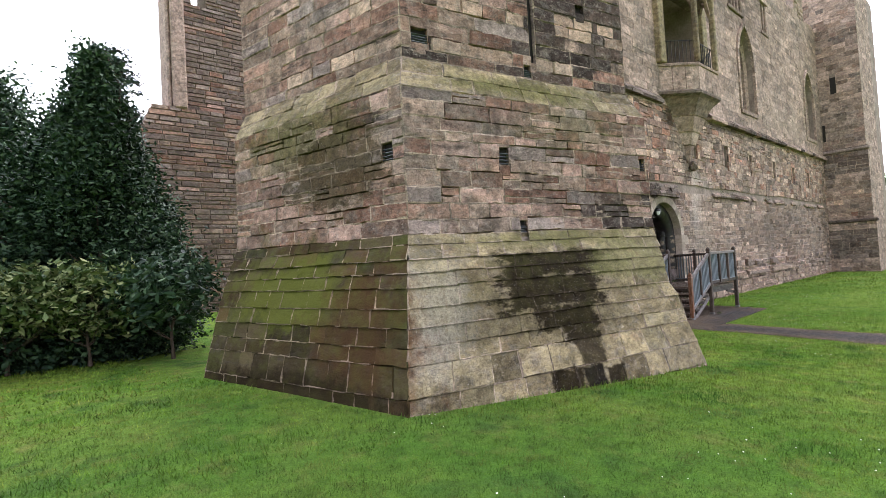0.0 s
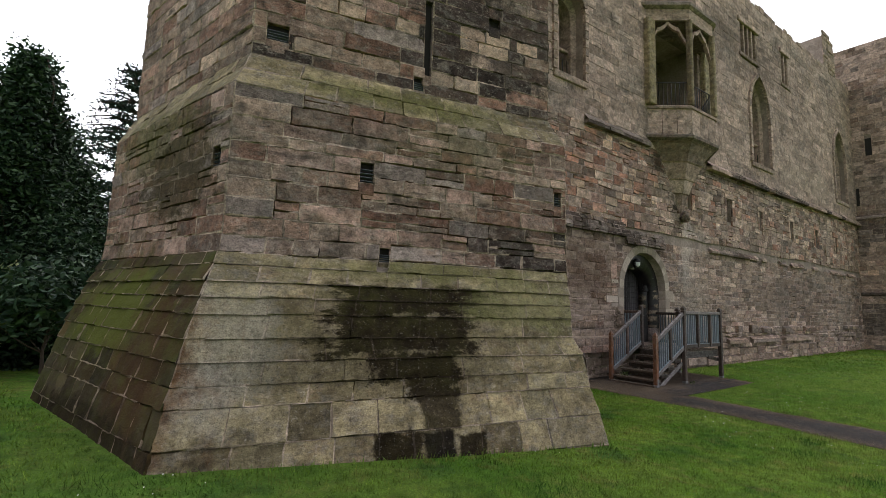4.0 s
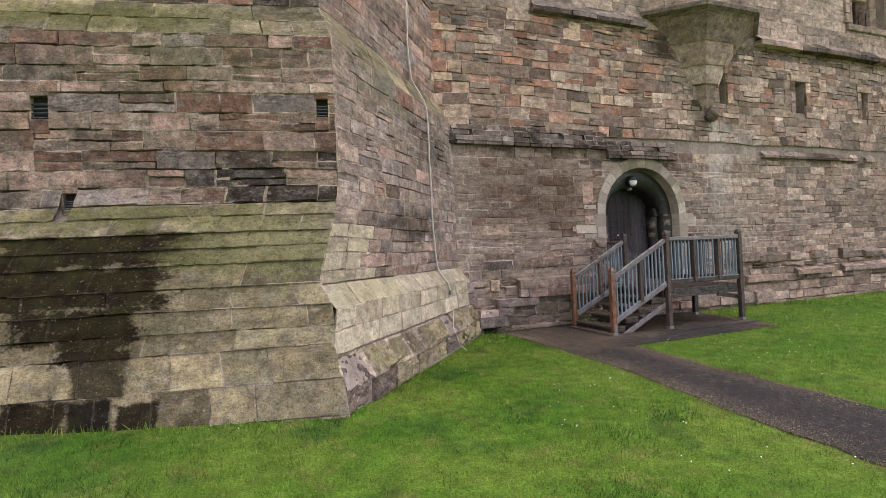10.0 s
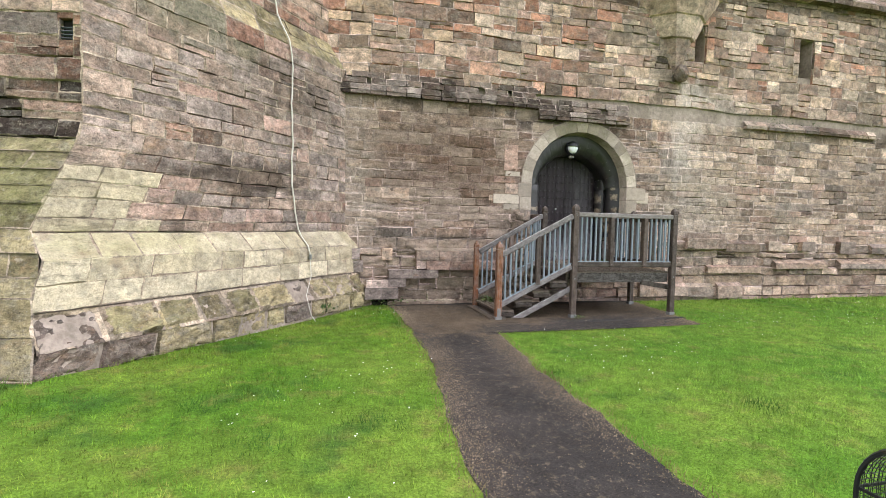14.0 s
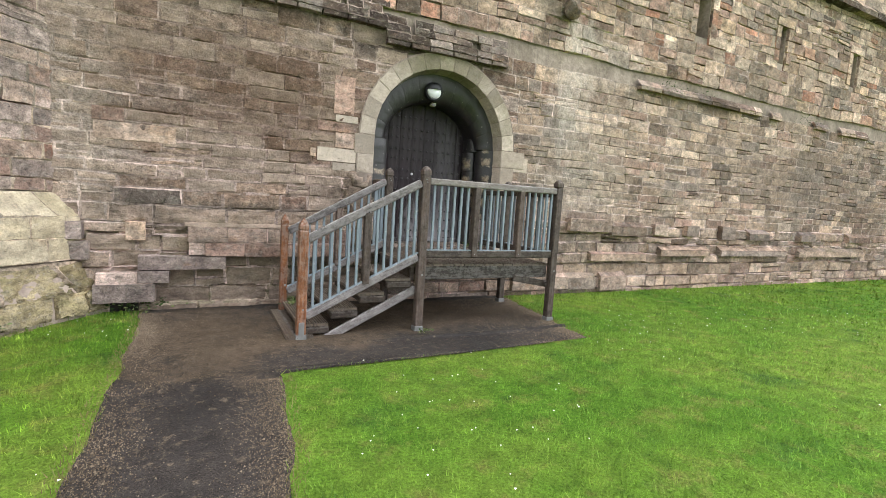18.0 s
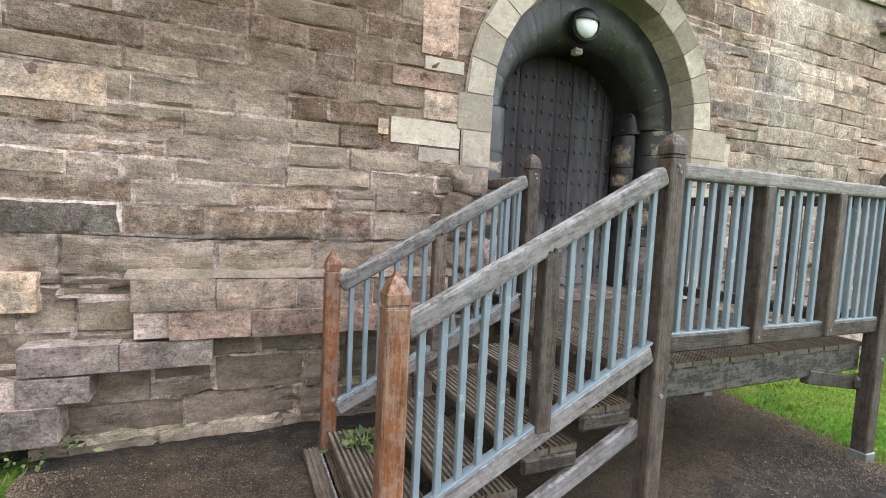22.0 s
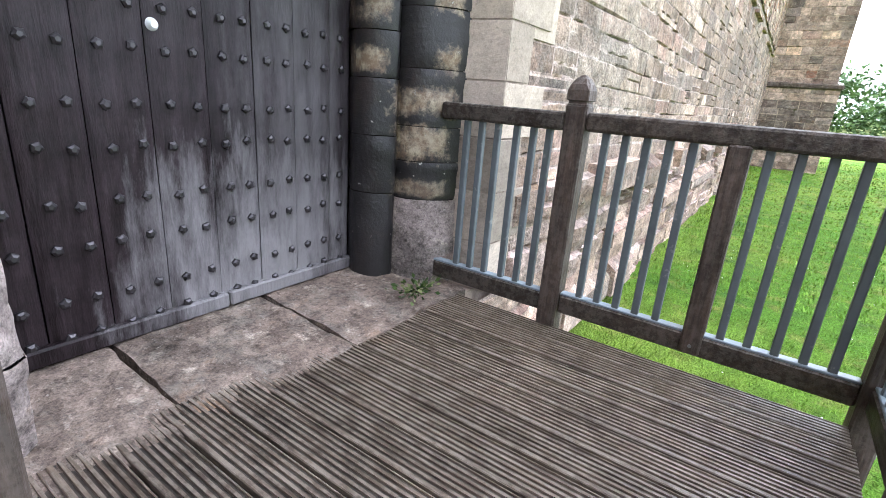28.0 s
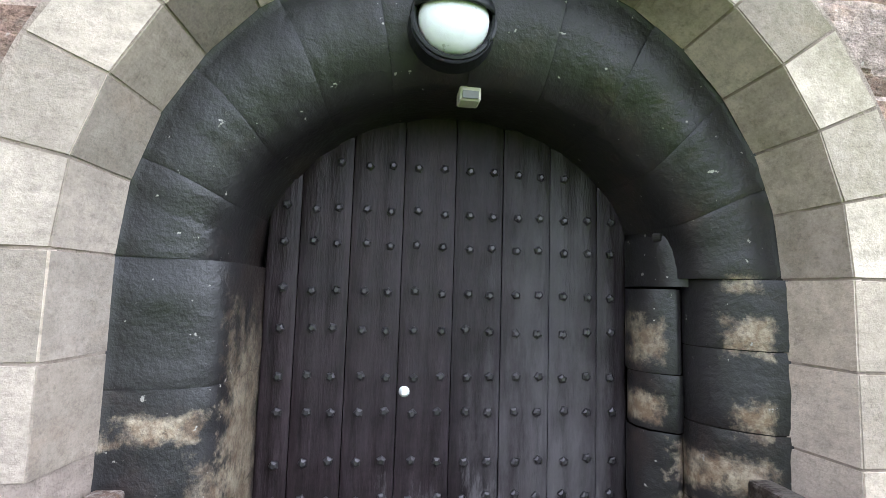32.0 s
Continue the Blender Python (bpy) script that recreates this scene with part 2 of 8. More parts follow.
wall_stains_low = (
    ((18.8, 7.6, 3.9), (0.6, 0.6, 1.7), LIME, 0.55, 2.0, 0.8, (2.2, 1, 0.5)),
    ((19.6, 7.6, 4.4), (1.5, 0.6, 0.6), LIME, 0.45, 1.5, 0.8, None),
    ((12.9, 7.6, 3.3), (2.2, 0.6, 0.75), (0.13, 0.092, 0.068), 0.6, 1.6, 0.6, (0.7, 1, 2.0)),
    ((13.6, 7.6, 2.6), (2.4, 0.6, 1.4), (0.11, 0.067, 0.045), 0.68, 1.2, 0.7, (0.6, 1, 1.8)),
    ((27.0, 7.6, 2.6), (6.0, 0.6, 1.2), (0.14, 0.108, 0.09), 0.4, 1.0, 0.6, (0.6, 1, 1.8)),
    ((19.3, 7.6, 2.2), (1.6, 0.6, 1.3), (0.44, 0.38, 0.315), 0.35, 1.5, 0.8, None),
    ((16.1, 7.6, 3.80), (1.7, 0.6, 0.36), SOOTY, 0.85, 2.5, 0.6, None),
    ((12.8, 7.6, 4.05), (2.2, 0.6, 0.30), SOOTY, 0.75, 2.5, 0.6, None),
    ((18.3, 7.6, 5.0), (0.4, 0.6, 1.3), SOOTY, 0.5, 2.5, 0.6, None),
    ((17.2, 7.6, 7.0), (0.5, 0.6, 1.0), SOOTY, 0.7, 2.5, 0.6, None),
)
wall_stains_high = (
    ((22.5, 7.6, 7.0), (3.5, 0.6, 0.35), SOOTY, 0.6, 1.5, 0.6, None),
    ((21.2, 7.6, 4.15), (1.1, 0.6, 0.5), MOSS, 0.12, 3.0, 0.6, None),
    ((23.0, 7.6, 4.0), (1.0, 0.6, 0.3), SOOTY, 0.6, 3.0, 0.6, None),
    ((14.85, 7.6, 1.72), (0.40, 0.6, 0.40), SOOTY, 0.75, 4.0, 0.7, None),
    ((14.3, 7.6, 0.35), (1.0, 0.6, 0.5), (0.10, 0.105, 0.04), 0.7, 4.0, 0.7, None),
    ((13.1, 7.6, 0.12), (1.5, 0.6, 0.20), (0.15, 0.15, 0.065), 0.6, 4.0, 0.7, None),
    ((13.3, 7.6, 1.28), (1.6, 0.6, 0.20), (0.085, 0.075, 0.06), 0.6, 4.0, 0.6, None),
    ((11.6, 7.6, 2.2), (0.6, 0.8, 2.4), (0.42, 0.36, 0.30), 0.35, 2.0, 0.8, None),
)
wall_stains = wall_stains_low + wall_stains_high
M_WALL = stone_mat("sandstone_wall", (BUFF, GREY, TAN, BROWN, (0.33, 0.265, 0.20), (0.29, 0.26, 0.23), BUFF, PINK), wall_stains, even=0.15, tint=(1.00, 0.875, 0.865), vary=(0.42, 1.22))
M_WALL_RED = stone_mat("sandstone_red_pale", (RED, BROWN, (0.34, 0.225, 0.165), PALE, BUFF, RED, (0.48, 0.38, 0.27), PINK), wall_stains, blotch=0.35, even=0.0, tint=(1.15, 1.015, 1.01), vary=(0.52, 1.32))
M_WALL_PALE = stone_mat("sandstone_cream", (BUFF, PALE, (0.46, 0.37, 0.28), TAN, PALE, PINK), wall_stains, blotch=0.35, even=0.1, tint=(1.09, 0.97, 0.96))
M_BED_WALL = stone_mat("lime_mortar_wall", ((0.50, 0.435, 0.385), (0.45, 0.39, 0.345)), wall_stains, strata=0.05, cracks=1.0, blotch=0.6, depth=0.008, streak=0.75)
M_GREYB = stone_mat("grey_block_stone", ((0.27, 0.245, 0.225), (0.30, 0.265, 0.24), (0.25, 0.225, 0.205)), (), strata=0.06, blotch=0.3, depth=0.007, cracks=1.0, zone=0.1, streak=0.2)
M_BUFFB = stone_mat("buff_block_stone", ((0.40, 0.335, 0.27), (0.36, 0.29, 0.235), (0.43, 0.37, 0.305), (0.34, 0.285, 0.225)), (), strata=0.10, blotch=0.3, depth=0.006, cracks=0.95, zone=0.1)
M_UPPER = stone_mat("sandstone_upper", ((0.37, 0.305, 0.25), BUFF, (0.34, 0.29, 0.24), (0.36, 0.295, 0.235)), (
    ((24.0, 7.6, 13.0), (6.0, 1, 1.5), SOOTY, 0.45, 1.0, 0.7, None),
    ((31.0, 7.6, 8.3), (5.0, 1, 1.0), (0.42, 0.35, 0.27), 0.35, 1.0, 0.8, None)), strata=0.08, mottle=1.0, cracks=1.0, even=0.5, depth=0.009, blotch=0.6, streak=0.5, tint=(1.26, 1.12, 1.13))
M_ROUGH = stone_mat("sandstone_rubble", (BUFF, PALE, GREY, BUFF, TAN, PALE), wall_stains, strata=0.2, depth=0.018, moss=0.35)
M_NEAR = stone_mat("flaking_brown_sandstone", ((0.33, 0.27, 0.215), (0.29, 0.235, 0.185), (0.35, 0.285, 0.225), (0.31, 0.25, 0.20), (0.27, 0.225, 0.185)), (
    ((14.85, 7.6, 1.72), (0.40, 0.6, 0.40), SOOTY, 0.6, 4.0, 0.7, None), ((13.2, 7.6, 0.7), (1.2, 0.6, 0.6), (0.13, 0.115, 0.07), 0.5, 3.0, 0.6, None),
    ((13.4, 7.6, 2.8), (2.2, 0.6, 0.95), (0.115, 0.072, 0.048), 0.5, 1.2, 0.7, (0.6, 1, 1.8))), strata=0.4, depth=0.014, even=0.4, zone=0.1, blotch=0.3, streak=0.45, mottle=0.5, vary=(0.76, 1.12), tint=(0.94, 0.885, 0.88))
M_DARK = stone_mat("sandstone_dark", (GREY, SOOT, (0.17, 0.14, 0.11), SOOT), (), moss=0.12)
M_DRESS = stone_mat("pale_dressed_stone", ((0.41, 0.373, 0.32), (0.375, 0.342, 0.293), (0.435, 0.398, 0.344), (0.35, 0.314, 0.26)), (
    ((16.3, 7.72, 3.62), (1.25, 0.35, 0.32), (0.12, 0.11, 0.055), 0.65, 3.0, 0.7, None), ((17.45, 7.75, 3.2), (0.35, 0.3, 0.8), (0.16, 0.145, 0.08), 0.55, 4.0, 0.7, None),
    ((15.0, 7.6, 1.75), (0.35, 0.6, 0.28), SOOTY, 0.7, 5.0, 0.7, None),), strata=0.05, blotch=0.15, depth=0.005, cracks=1.0, zone=0.1, mottle=0.3, streak=0.2, tint=(1.055, 0.975, 0.95))
SLIME = (0.014, 0.009, 0.004)
tower_stains_low = (
    ((5.3, 4.0, 1.5), (2.4, 1.5, 0.75), (0.10, 0.078, 0.045), 0.6, 2.2, 0.3, (0.6, 0.6, 2.0), False, 0.5),
    ((5.95, 4.0, 1.90), (1.12, 1.6, 0.19), SLIME, 0.98, 5.0, 0.2, (0.6, 0.6, 1.6), True, 0.75, 1.9),
    ((5.70, 4.0, 1.50), (1.00, 1.6, 0.27), SLIME, 0.97, 5.0, 0.2, (0.6, 0.6, 1.6), True, 0.8, 2.2),
    ((5.80, 4.0, 1.13), (0.60, 1.6, 0.17), SLIME, 0.96, 6.0, 0.2, None, True, 0.8, 2.4),
    ((5.98, 4.0, 0.92), (0.36, 1.6, 0.16), SLIME, 0.96, 6.0, 0.2, None, True, 0.8, 2.2),
    ((6.04, 4.0, 0.63), (0.27, 1.6, 0.23), (0.035, 0.026, 0.014), 0.92, 4.0, 0.2, None, True, 0.6, 0.9),
    ((5.50, 4.0, 0.25), (0.30, 1.6, 0.22), SLIME, 0.95, 4.0, 0.2, None, True, 0.5, 1.3),
    ((5.98, 4.0, 0.20), (0.21, 1.6, 0.26), (0.012, 0.009, 0.007), 0.98, 4.0, 0.2, None, True, 0.1, 0.5),
    ((6.42, 4.0, 0.22), (0.20, 1.6, 0.16), SLIME, 0.95, 4.0, 0.2, None, True, 0.4, 1.2),
    ((7.6, 4.0, 1.9), (1.3, 1.3, 0.5), (0.17, 0.165, 0.07), 0.6, 2.6, 0.4, (0.6, 0.6, 2.0), False, 0.5),
    ((3.7, 4.6, 1.5), (0.7, 0.8, 0.9), (0.35, 0.33, 0.26), 0.45, 4.0, 0.4, None, False, 0.8),
    ((9.6, 5.4, 2.1), (0.9, 1.0, 0.32), SOOTY, 0.6, 3.0, 0.6, None),
    ((3.0, 5.3, 1.25), (0.9, 1.3, 1.5), RUST, 0.92, 1.6, 0.5, (1.5, 1.5, 0.4)),
    ((2.5, 7.3, 1.4), (1.2, 2.4, 1.5), (0.075, 0.07, 0.018), 0.9, 1.6, 0.5, (1.5, 1.5, 0.5)),
    ((2.3, 6.8, 0.35), (1.6, 3.2, 0.7), SOOTY, 0.8, 2.0, 0.6, None),
)
tower_stains_high = (
    ((3.2, 7.4, 4.1), (0.7, 2.2, 0.6), MOSS, 0.65, 2.5, 0.6, None),
    ((3.3, 6.4, 3.5), (0.9, 1.2, 0.75), (0.055, 0.042, 0.018), 0.8, 3.4, 0.3, (0.8, 0.8, 1.6), False, 0.7, 3.0),
    ((5.8, 4.85, 4.65), (2.6, 0.5, 0.26), MOSS, 0.7, 3.0, 0.6, None),
    ((6.2, 4.6, 2.28), (2.6, 0.6, 0.17), MOSS, 0.6, 3.0, 0.6, None),
    ((6.9, 4.6, 4.1), (1.5, 0.5, 0.5), (0.13, 0.125, 0.06), 0.5, 2.0, 0.7, None),
    ((7.6, 4.55, 6.0), (1.6, 0.8, 0.8), (0.035, 0.03, 0.028), 0.85, 2.0, 0.4, None),
    ((6.6, 4.8, 6.9), (1.5, 0.6, 0.7), SOOTY, 0.55, 2.0, 0.7, None),
    ((3.6, 4.9, 0.75), (0.5, 0.6, 0.6), (0.46, 0.42, 0.36), 0.35, 3.0, 0.7, None),
)
tower_stains = tower_stains_low + tower_stains_high
M_TOWER = stone_mat("tower_sandstone", (BUFF, GREY, PINK, TAN, BROWN, (0.25, 0.15, 0.108), (0.20, 0.125, 0.09), (0.33, 0.225, 0.165)), tower_stains, moss=0.5, even=0.12, blotch=0.7, streak=0.8, vary=(0.5, 1.32))
M_SOOTED = stone_mat("soot_black_stone", ((0.045, 0.037, 0.033), (0.065, 0.052, 0.045), (0.10, 0.078, 0.062)), (), moss=0.3, zone=0.0, iron=0.3, blotch=0.6)
M_EAST = stone_mat("tower_grey_sandstone", (BUFF, GREY, (0.34, 0.30, 0.265), TAN, (0.40, 0.345, 0.29), GREY, PINK), (
    ((10.0, 6.0, 2.2), (1.4, 1.6, 0.35), SOOTY, 0.7, 2.2, 0.5, (0.6, 0.6, 2.0)), ((10.4, 6.6, 3.6), (1.3, 1.3, 0.6), SOOTY, 0.5, 2.2, 0.5, (0.6, 0.6, 2.0)),
    ((9.6, 5.3, 4.2), (1.6, 1.6, 0.5), (0.15, 0.15, 0.09), 0.55, 2.0, 0.7, None)), blotch=0.5, streak=0.8, zone=0.3)
M_PLINTH = stone_mat("weathered_plinth_stone", ((0.34, 0.295, 0.19), (0.37, 0.32, 0.205), (0.31, 0.275, 0.185), (0.28, 0.255, 0.165), (0.20, 0.17, 0.11)), tower_stains, moss=0.35, strata=0.12, blotch=0.65, zone=0.10, even=0.3, dark=(0.040, 0.032, 0.018), tint=(1.02, 0.945, 0.85))
M_BED_TOWER = stone_mat("lime_mortar_tower", ((0.36, 0.32, 0.24), (0.32, 0.28, 0.21)), tuple((*q[:3], q[3] * (0.85 if q[0][0] > 3.4 else 0.5), *q[4:]) for q in tower_stains), strata=0.05, cracks=1.0, blotch=0.6, depth=0.008, streak=0.75)
# west plinth face: much darker base than M_PLINTH, with moss and rust
M_PLINTH_W = stone_mat("dark_mossy_plinth_stone", ((0.044, 0.030, 0.014), (0.062, 0.040, 0.018), (0.030, 0.023, 0.012), (0.072, 0.058, 0.032), (0.038, 0.040, 0.013)), (
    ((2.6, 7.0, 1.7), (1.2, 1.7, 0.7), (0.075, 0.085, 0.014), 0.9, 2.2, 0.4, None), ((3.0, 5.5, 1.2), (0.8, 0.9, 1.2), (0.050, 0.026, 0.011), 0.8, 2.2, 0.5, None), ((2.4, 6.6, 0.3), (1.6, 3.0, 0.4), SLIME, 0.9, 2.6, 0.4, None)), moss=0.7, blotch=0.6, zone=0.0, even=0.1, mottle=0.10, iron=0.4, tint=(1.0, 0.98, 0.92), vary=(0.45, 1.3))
M_CLEAN = stone_mat("pale_plinth_stone", ((0.47, 0.415, 0.315), (0.42, 0.37, 0.275), (0.50, 0.445, 0.345), (0.38, 0.33, 0.235)), (
    ((9.3, 4.3, 0.25), (0.9, 1.0, 0.22), SOOTY, 0.8, 4.0, 0.6, None), ((9.9, 5.3, 0.3), (0.5, 0.8, 0.35), (0.07, 0.06, 0.03), 0.7, 4.0, 0.6, None),
    ((9.0, 4.4, 1.3), (1.5, 1.5, 0.25), LICHEN, 0.32, 3.0, 0.6, None)), strata=0.10, moss=0.3, blotch=0.3, depth=0.008, cracks=0.95, zone=0.1, mottle=0.7, tint=(1.03, 0.985, 0.94), vary=(0.75, 1.15))
M_NEW = stone_mat("new_repair_stone", ((0.47, 0.38, 0.28), (0.43, 0.335, 0.25), (0.49, 0.41, 0.315)), (), strata=0.04, blotch=0.15, depth=0.004, cracks=1.0, zone=0.1)
M_PINKB = stone_mat("pink_repair_stone", ((0.34, 0.25, 0.20), (0.32, 0.24, 0.19), (0.35, 0.28, 0.23)), (), strata=0.12, blotch=0.2, depth=0.005, cracks=0.95, zone=0.1)


def mortar_mat():
    n = Nodes("lime_mortar")
    a = n.noise(14, 5, 0.65)
    b = n.noise(2.0, 4)
    col = n.mix(n.span(b, 0.35, 0.65), (0.40, 0.325, 0.275), (0.25, 0.205, 0.17))
    col = n.gain(col, n.span(a, 0.3, 0.7, 0.7, 1.2))
    n.bump(a, 0.02)
    return n.done(col, 0.95, 0.1)


M_MORTAR = mortar_mat()


def wood_mat(name, a, b, along, wear=(0.45, 0.42, 0.40), wear_amount=0.4, rough=0.6, spec=0.35, tone_patches=()):
    n = Nodes(name)
    st = {"x": (2.2, 17, 17), "y": (17, 2.2, 17), "z": (17, 17, 2.2), "s": (2.2, 17, 17)}[along]
    if along == "s":
        parts3 = [n.vec("DOT_PRODUCT", n.pos, ax) for ax in ((0.909, 0, 0.416), (0, 1, 0), (-0.416, 0, 0.909))]
        cmb = n.t.nodes.new("ShaderNodeCombineXYZ")
        for q in range(3):
            n.link(parts3[q], cmb.inputs[q])
        n.pos = cmb.outputs[0]
    g = n.noise(1.6, 6, 0.65, st, None)
    f = n.noise(5.0, 4, 0.6, st)
    col = n.mix(n.span(g, 0.3, 0.7), a, b)
    col = n.gain(col, n.span(n.info.outputs["Random"], 0, 1, 0.8, 1.2))
    col = n.gain(col, n.span(f, 0.3, 0.7, 0.78, 1.22))
    col = n.gain(col, n.span(n.noise(4.5, 7, 0.75), 0.3, 0.7, 0.66, 1.34))
    col = n.gain(col, n.span(n.noise(38, 5, 0.75), 0.3, 0.55, 0.75, 1.08))
    up = n.t.nodes.new("ShaderNodeSeparateXYZ")
    n.link(n.geo.outputs["Normal"], up.inputs[0])
    w = n.math("MULTIPLY", n.span(up.outputs[2], 0.2, 0.8, 0.4, 1.0), n.span(n.math("ADD", n.math("MULTIPLY", n.noise(3.0, 5, 0.7, st), 0.4), n.math("MULTIPLY", n.noise(15.0, 8, 0.8), 0.6)), 0.46, 0.54, 0.0, wear_amount))
    col = n.mix(w, col, wear)
    for sp in tone_patches:
        col = n.tone_patch(col, *sp)
    n.bump(n.math("ADD", g, f), 0.004)
    return n.done(col, n.span(g, 0.2, 0.8, rough - 0.1, rough + 0.2), spec)


M_RAIL = wood_mat("weathered_handrail_wood", (0.115, 0.095, 0.082), (0.24, 0.215, 0.195), "x", (0.37, 0.35, 0.345), 0.65, 0.7)
M_SLOPE = wood_mat("weathered_sloping_rail_wood", (0.085, 0.072, 0.068), (0.20, 0.178, 0.172), "s", (0.40, 0.385, 0.38), 0.75, 0.7)
M_MIDPOST = wood_mat("red_brown_worn_timber", (0.060, 0.036, 0.026), (0.13, 0.085, 0.062), "z", (0.42, 0.39, 0.37), 0.55)
M_FLAKED = wood_mat("dark_timber_flaking_paint", (0.016, 0.012, 0.010), (0.055, 0.042, 0.034), "x", (0.46, 0.44, 0.41), 0.45, 0.55)
M_POST = wood_mat("weathered_post_wood", (0.034, 0.023, 0.018), (0.10, 0.070, 0.054), "z", (0.30, 0.27, 0.245), 0.35)
M_ORANGE = wood_mat("orange_stained_wood", (0.115, 0.042, 0.017), (0.235, 0.09, 0.034), "z", (0.45, 0.40, 0.36), 0.55, 0.5)
M_BEAM = wood_mat("dark_wet_timber", (0.016, 0.011, 0.008), (0.052, 0.036, 0.026), "x", (0.36, 0.33, 0.30), 0.3, 0.55)
M_DECK = wood_mat("wet_brown_decking", (0.050, 0.036, 0.027), (0.128, 0.096, 0.070), "y", (0.27, 0.23, 0.19), 0.5, 0.38, 0.5)
# floors of the board grooves: a darker copy of the decking
M_GROOVE = wood_mat("dark_groove_wood", (0.018, 0.014, 0.011), (0.04, 0.03, 0.024), "y", (0.1, 0.09, 0.08), 0.2, 0.5)
M_DOOR = wood_mat("old_dark_oak", (0.010, 0.0065, 0.0075), (0.030, 0.021, 0.024), "z", (0.24, 0.23, 0.24), 0.0, 0.40, 0.22, (
    # sheen of the upper planks, painted as a blue-grey patch
    ((16.35, 8.28, 2.3), (0.9, 0.4, 0.9), (0.055, 0.050, 0.058), 0.2, 3.5, 0.9, (3, 3, 0.8)),
    # pale weathering low down; the patch at z 2.45 is painted sheen
    ((16.55, 8.28, 1.0), (0.75, 0.4, 0.62), (0.27, 0.255, 0.262), 0.9, 2.5, 0.7, (3, 3, 0.6)), ((16.72, 8.28, 2.45), (0.36, 0.4, 0.75), (0.105, 0.10, 0.105), 0.45, 3.0, 0.8, (3, 3, 0.7)), ((16.72, 8.28, 1.6), (0.38, 0.4, 0.7), (0.15, 0.14, 0.145), 0.6, 2.5, 0.8, (3, 3, 0.6))))


def paint_mat(name, col0, var=0.15, rough=0.5, chips=None, metal=0.0, spec=0.4):
    n = Nodes(name)
    a, b = n.noise(7, 5, 0.6), n.noise(60, 3, 0.6)
    col = n.gain(n.mix(0.0, col0, col0), n.span(a, 0.3, 0.7, 1 - var, 1 + var))
    if chips:
        col = n.mix(n.span(n.noise(18, 5, 0.7), 0.62, 0.68), col, chips)
    n.bump(b, 0.001)
    return n.done(col, n.span(a, 0.3, 0.7, rough - 0.08, rough + 0.12), spec, metal)


M_BLUE = paint_mat("blue_grey_paint", (0.200, 0.240, 0.272), 0.12, 0.5, (0.33, 0.36, 0.37))
# darker copy of M_BLUE: shade on the right-hand balusters put into the colour
M_BLUE_SHADED = paint_mat("shaded_blue_grey_paint", (0.105, 0.12, 0.13), 0.2, 0.55, (0.2, 0.21, 0.21))
M_IRON = paint_mat("black_iron", (0.012, 0.013, 0.014), 0.3, 0.45, (0.05, 0.03, 0.02))
M_STUD = paint_mat("iron_stud", (0.075, 0.07, 0.075), 0.3, 0.35, None, 0.7)
M_LAMPGLASS = paint_mat("white_opal_glass", (0.80, 0.82, 0.84), 0.03, 0.25, (0.5, 0.5, 0.48))
M_CONCRETE = paint_mat("pale_concrete", (0.33, 0.30, 0.26), 0.25, 0.9, (0.2, 0.19, 0.17), 0, 0.2)
M_SLAB = paint_mat("dirty_concrete", (0.085, 0.078, 0.065), 0.35, 0.9, (0.07, 0.075, 0.05), 0, 0.2)
M_CASING = paint_mat("dull_grey_casing", (0.045, 0.048, 0.048), 0.3, 0.6, (0.12, 0.12, 0.115))
M_VOID = paint_mat("dark_recess", (0.02, 0.017, 0.015), 0.2, 0.9)
M_LEAD = paint_mat("leaded_glass_grey", (0.09, 0.10, 0.12), 0.2, 0.15, None, 0, 0.6)
M_CABLE = paint_mat("white_cable", (0.62, 0.58, 0.52), 0.1, 0.6)
M_STEEL = paint_mat("galvanised_grey", (0.22, 0.22, 0.215), 0.3, 0.55, (0.1, 0.09, 0.08), 0.3)


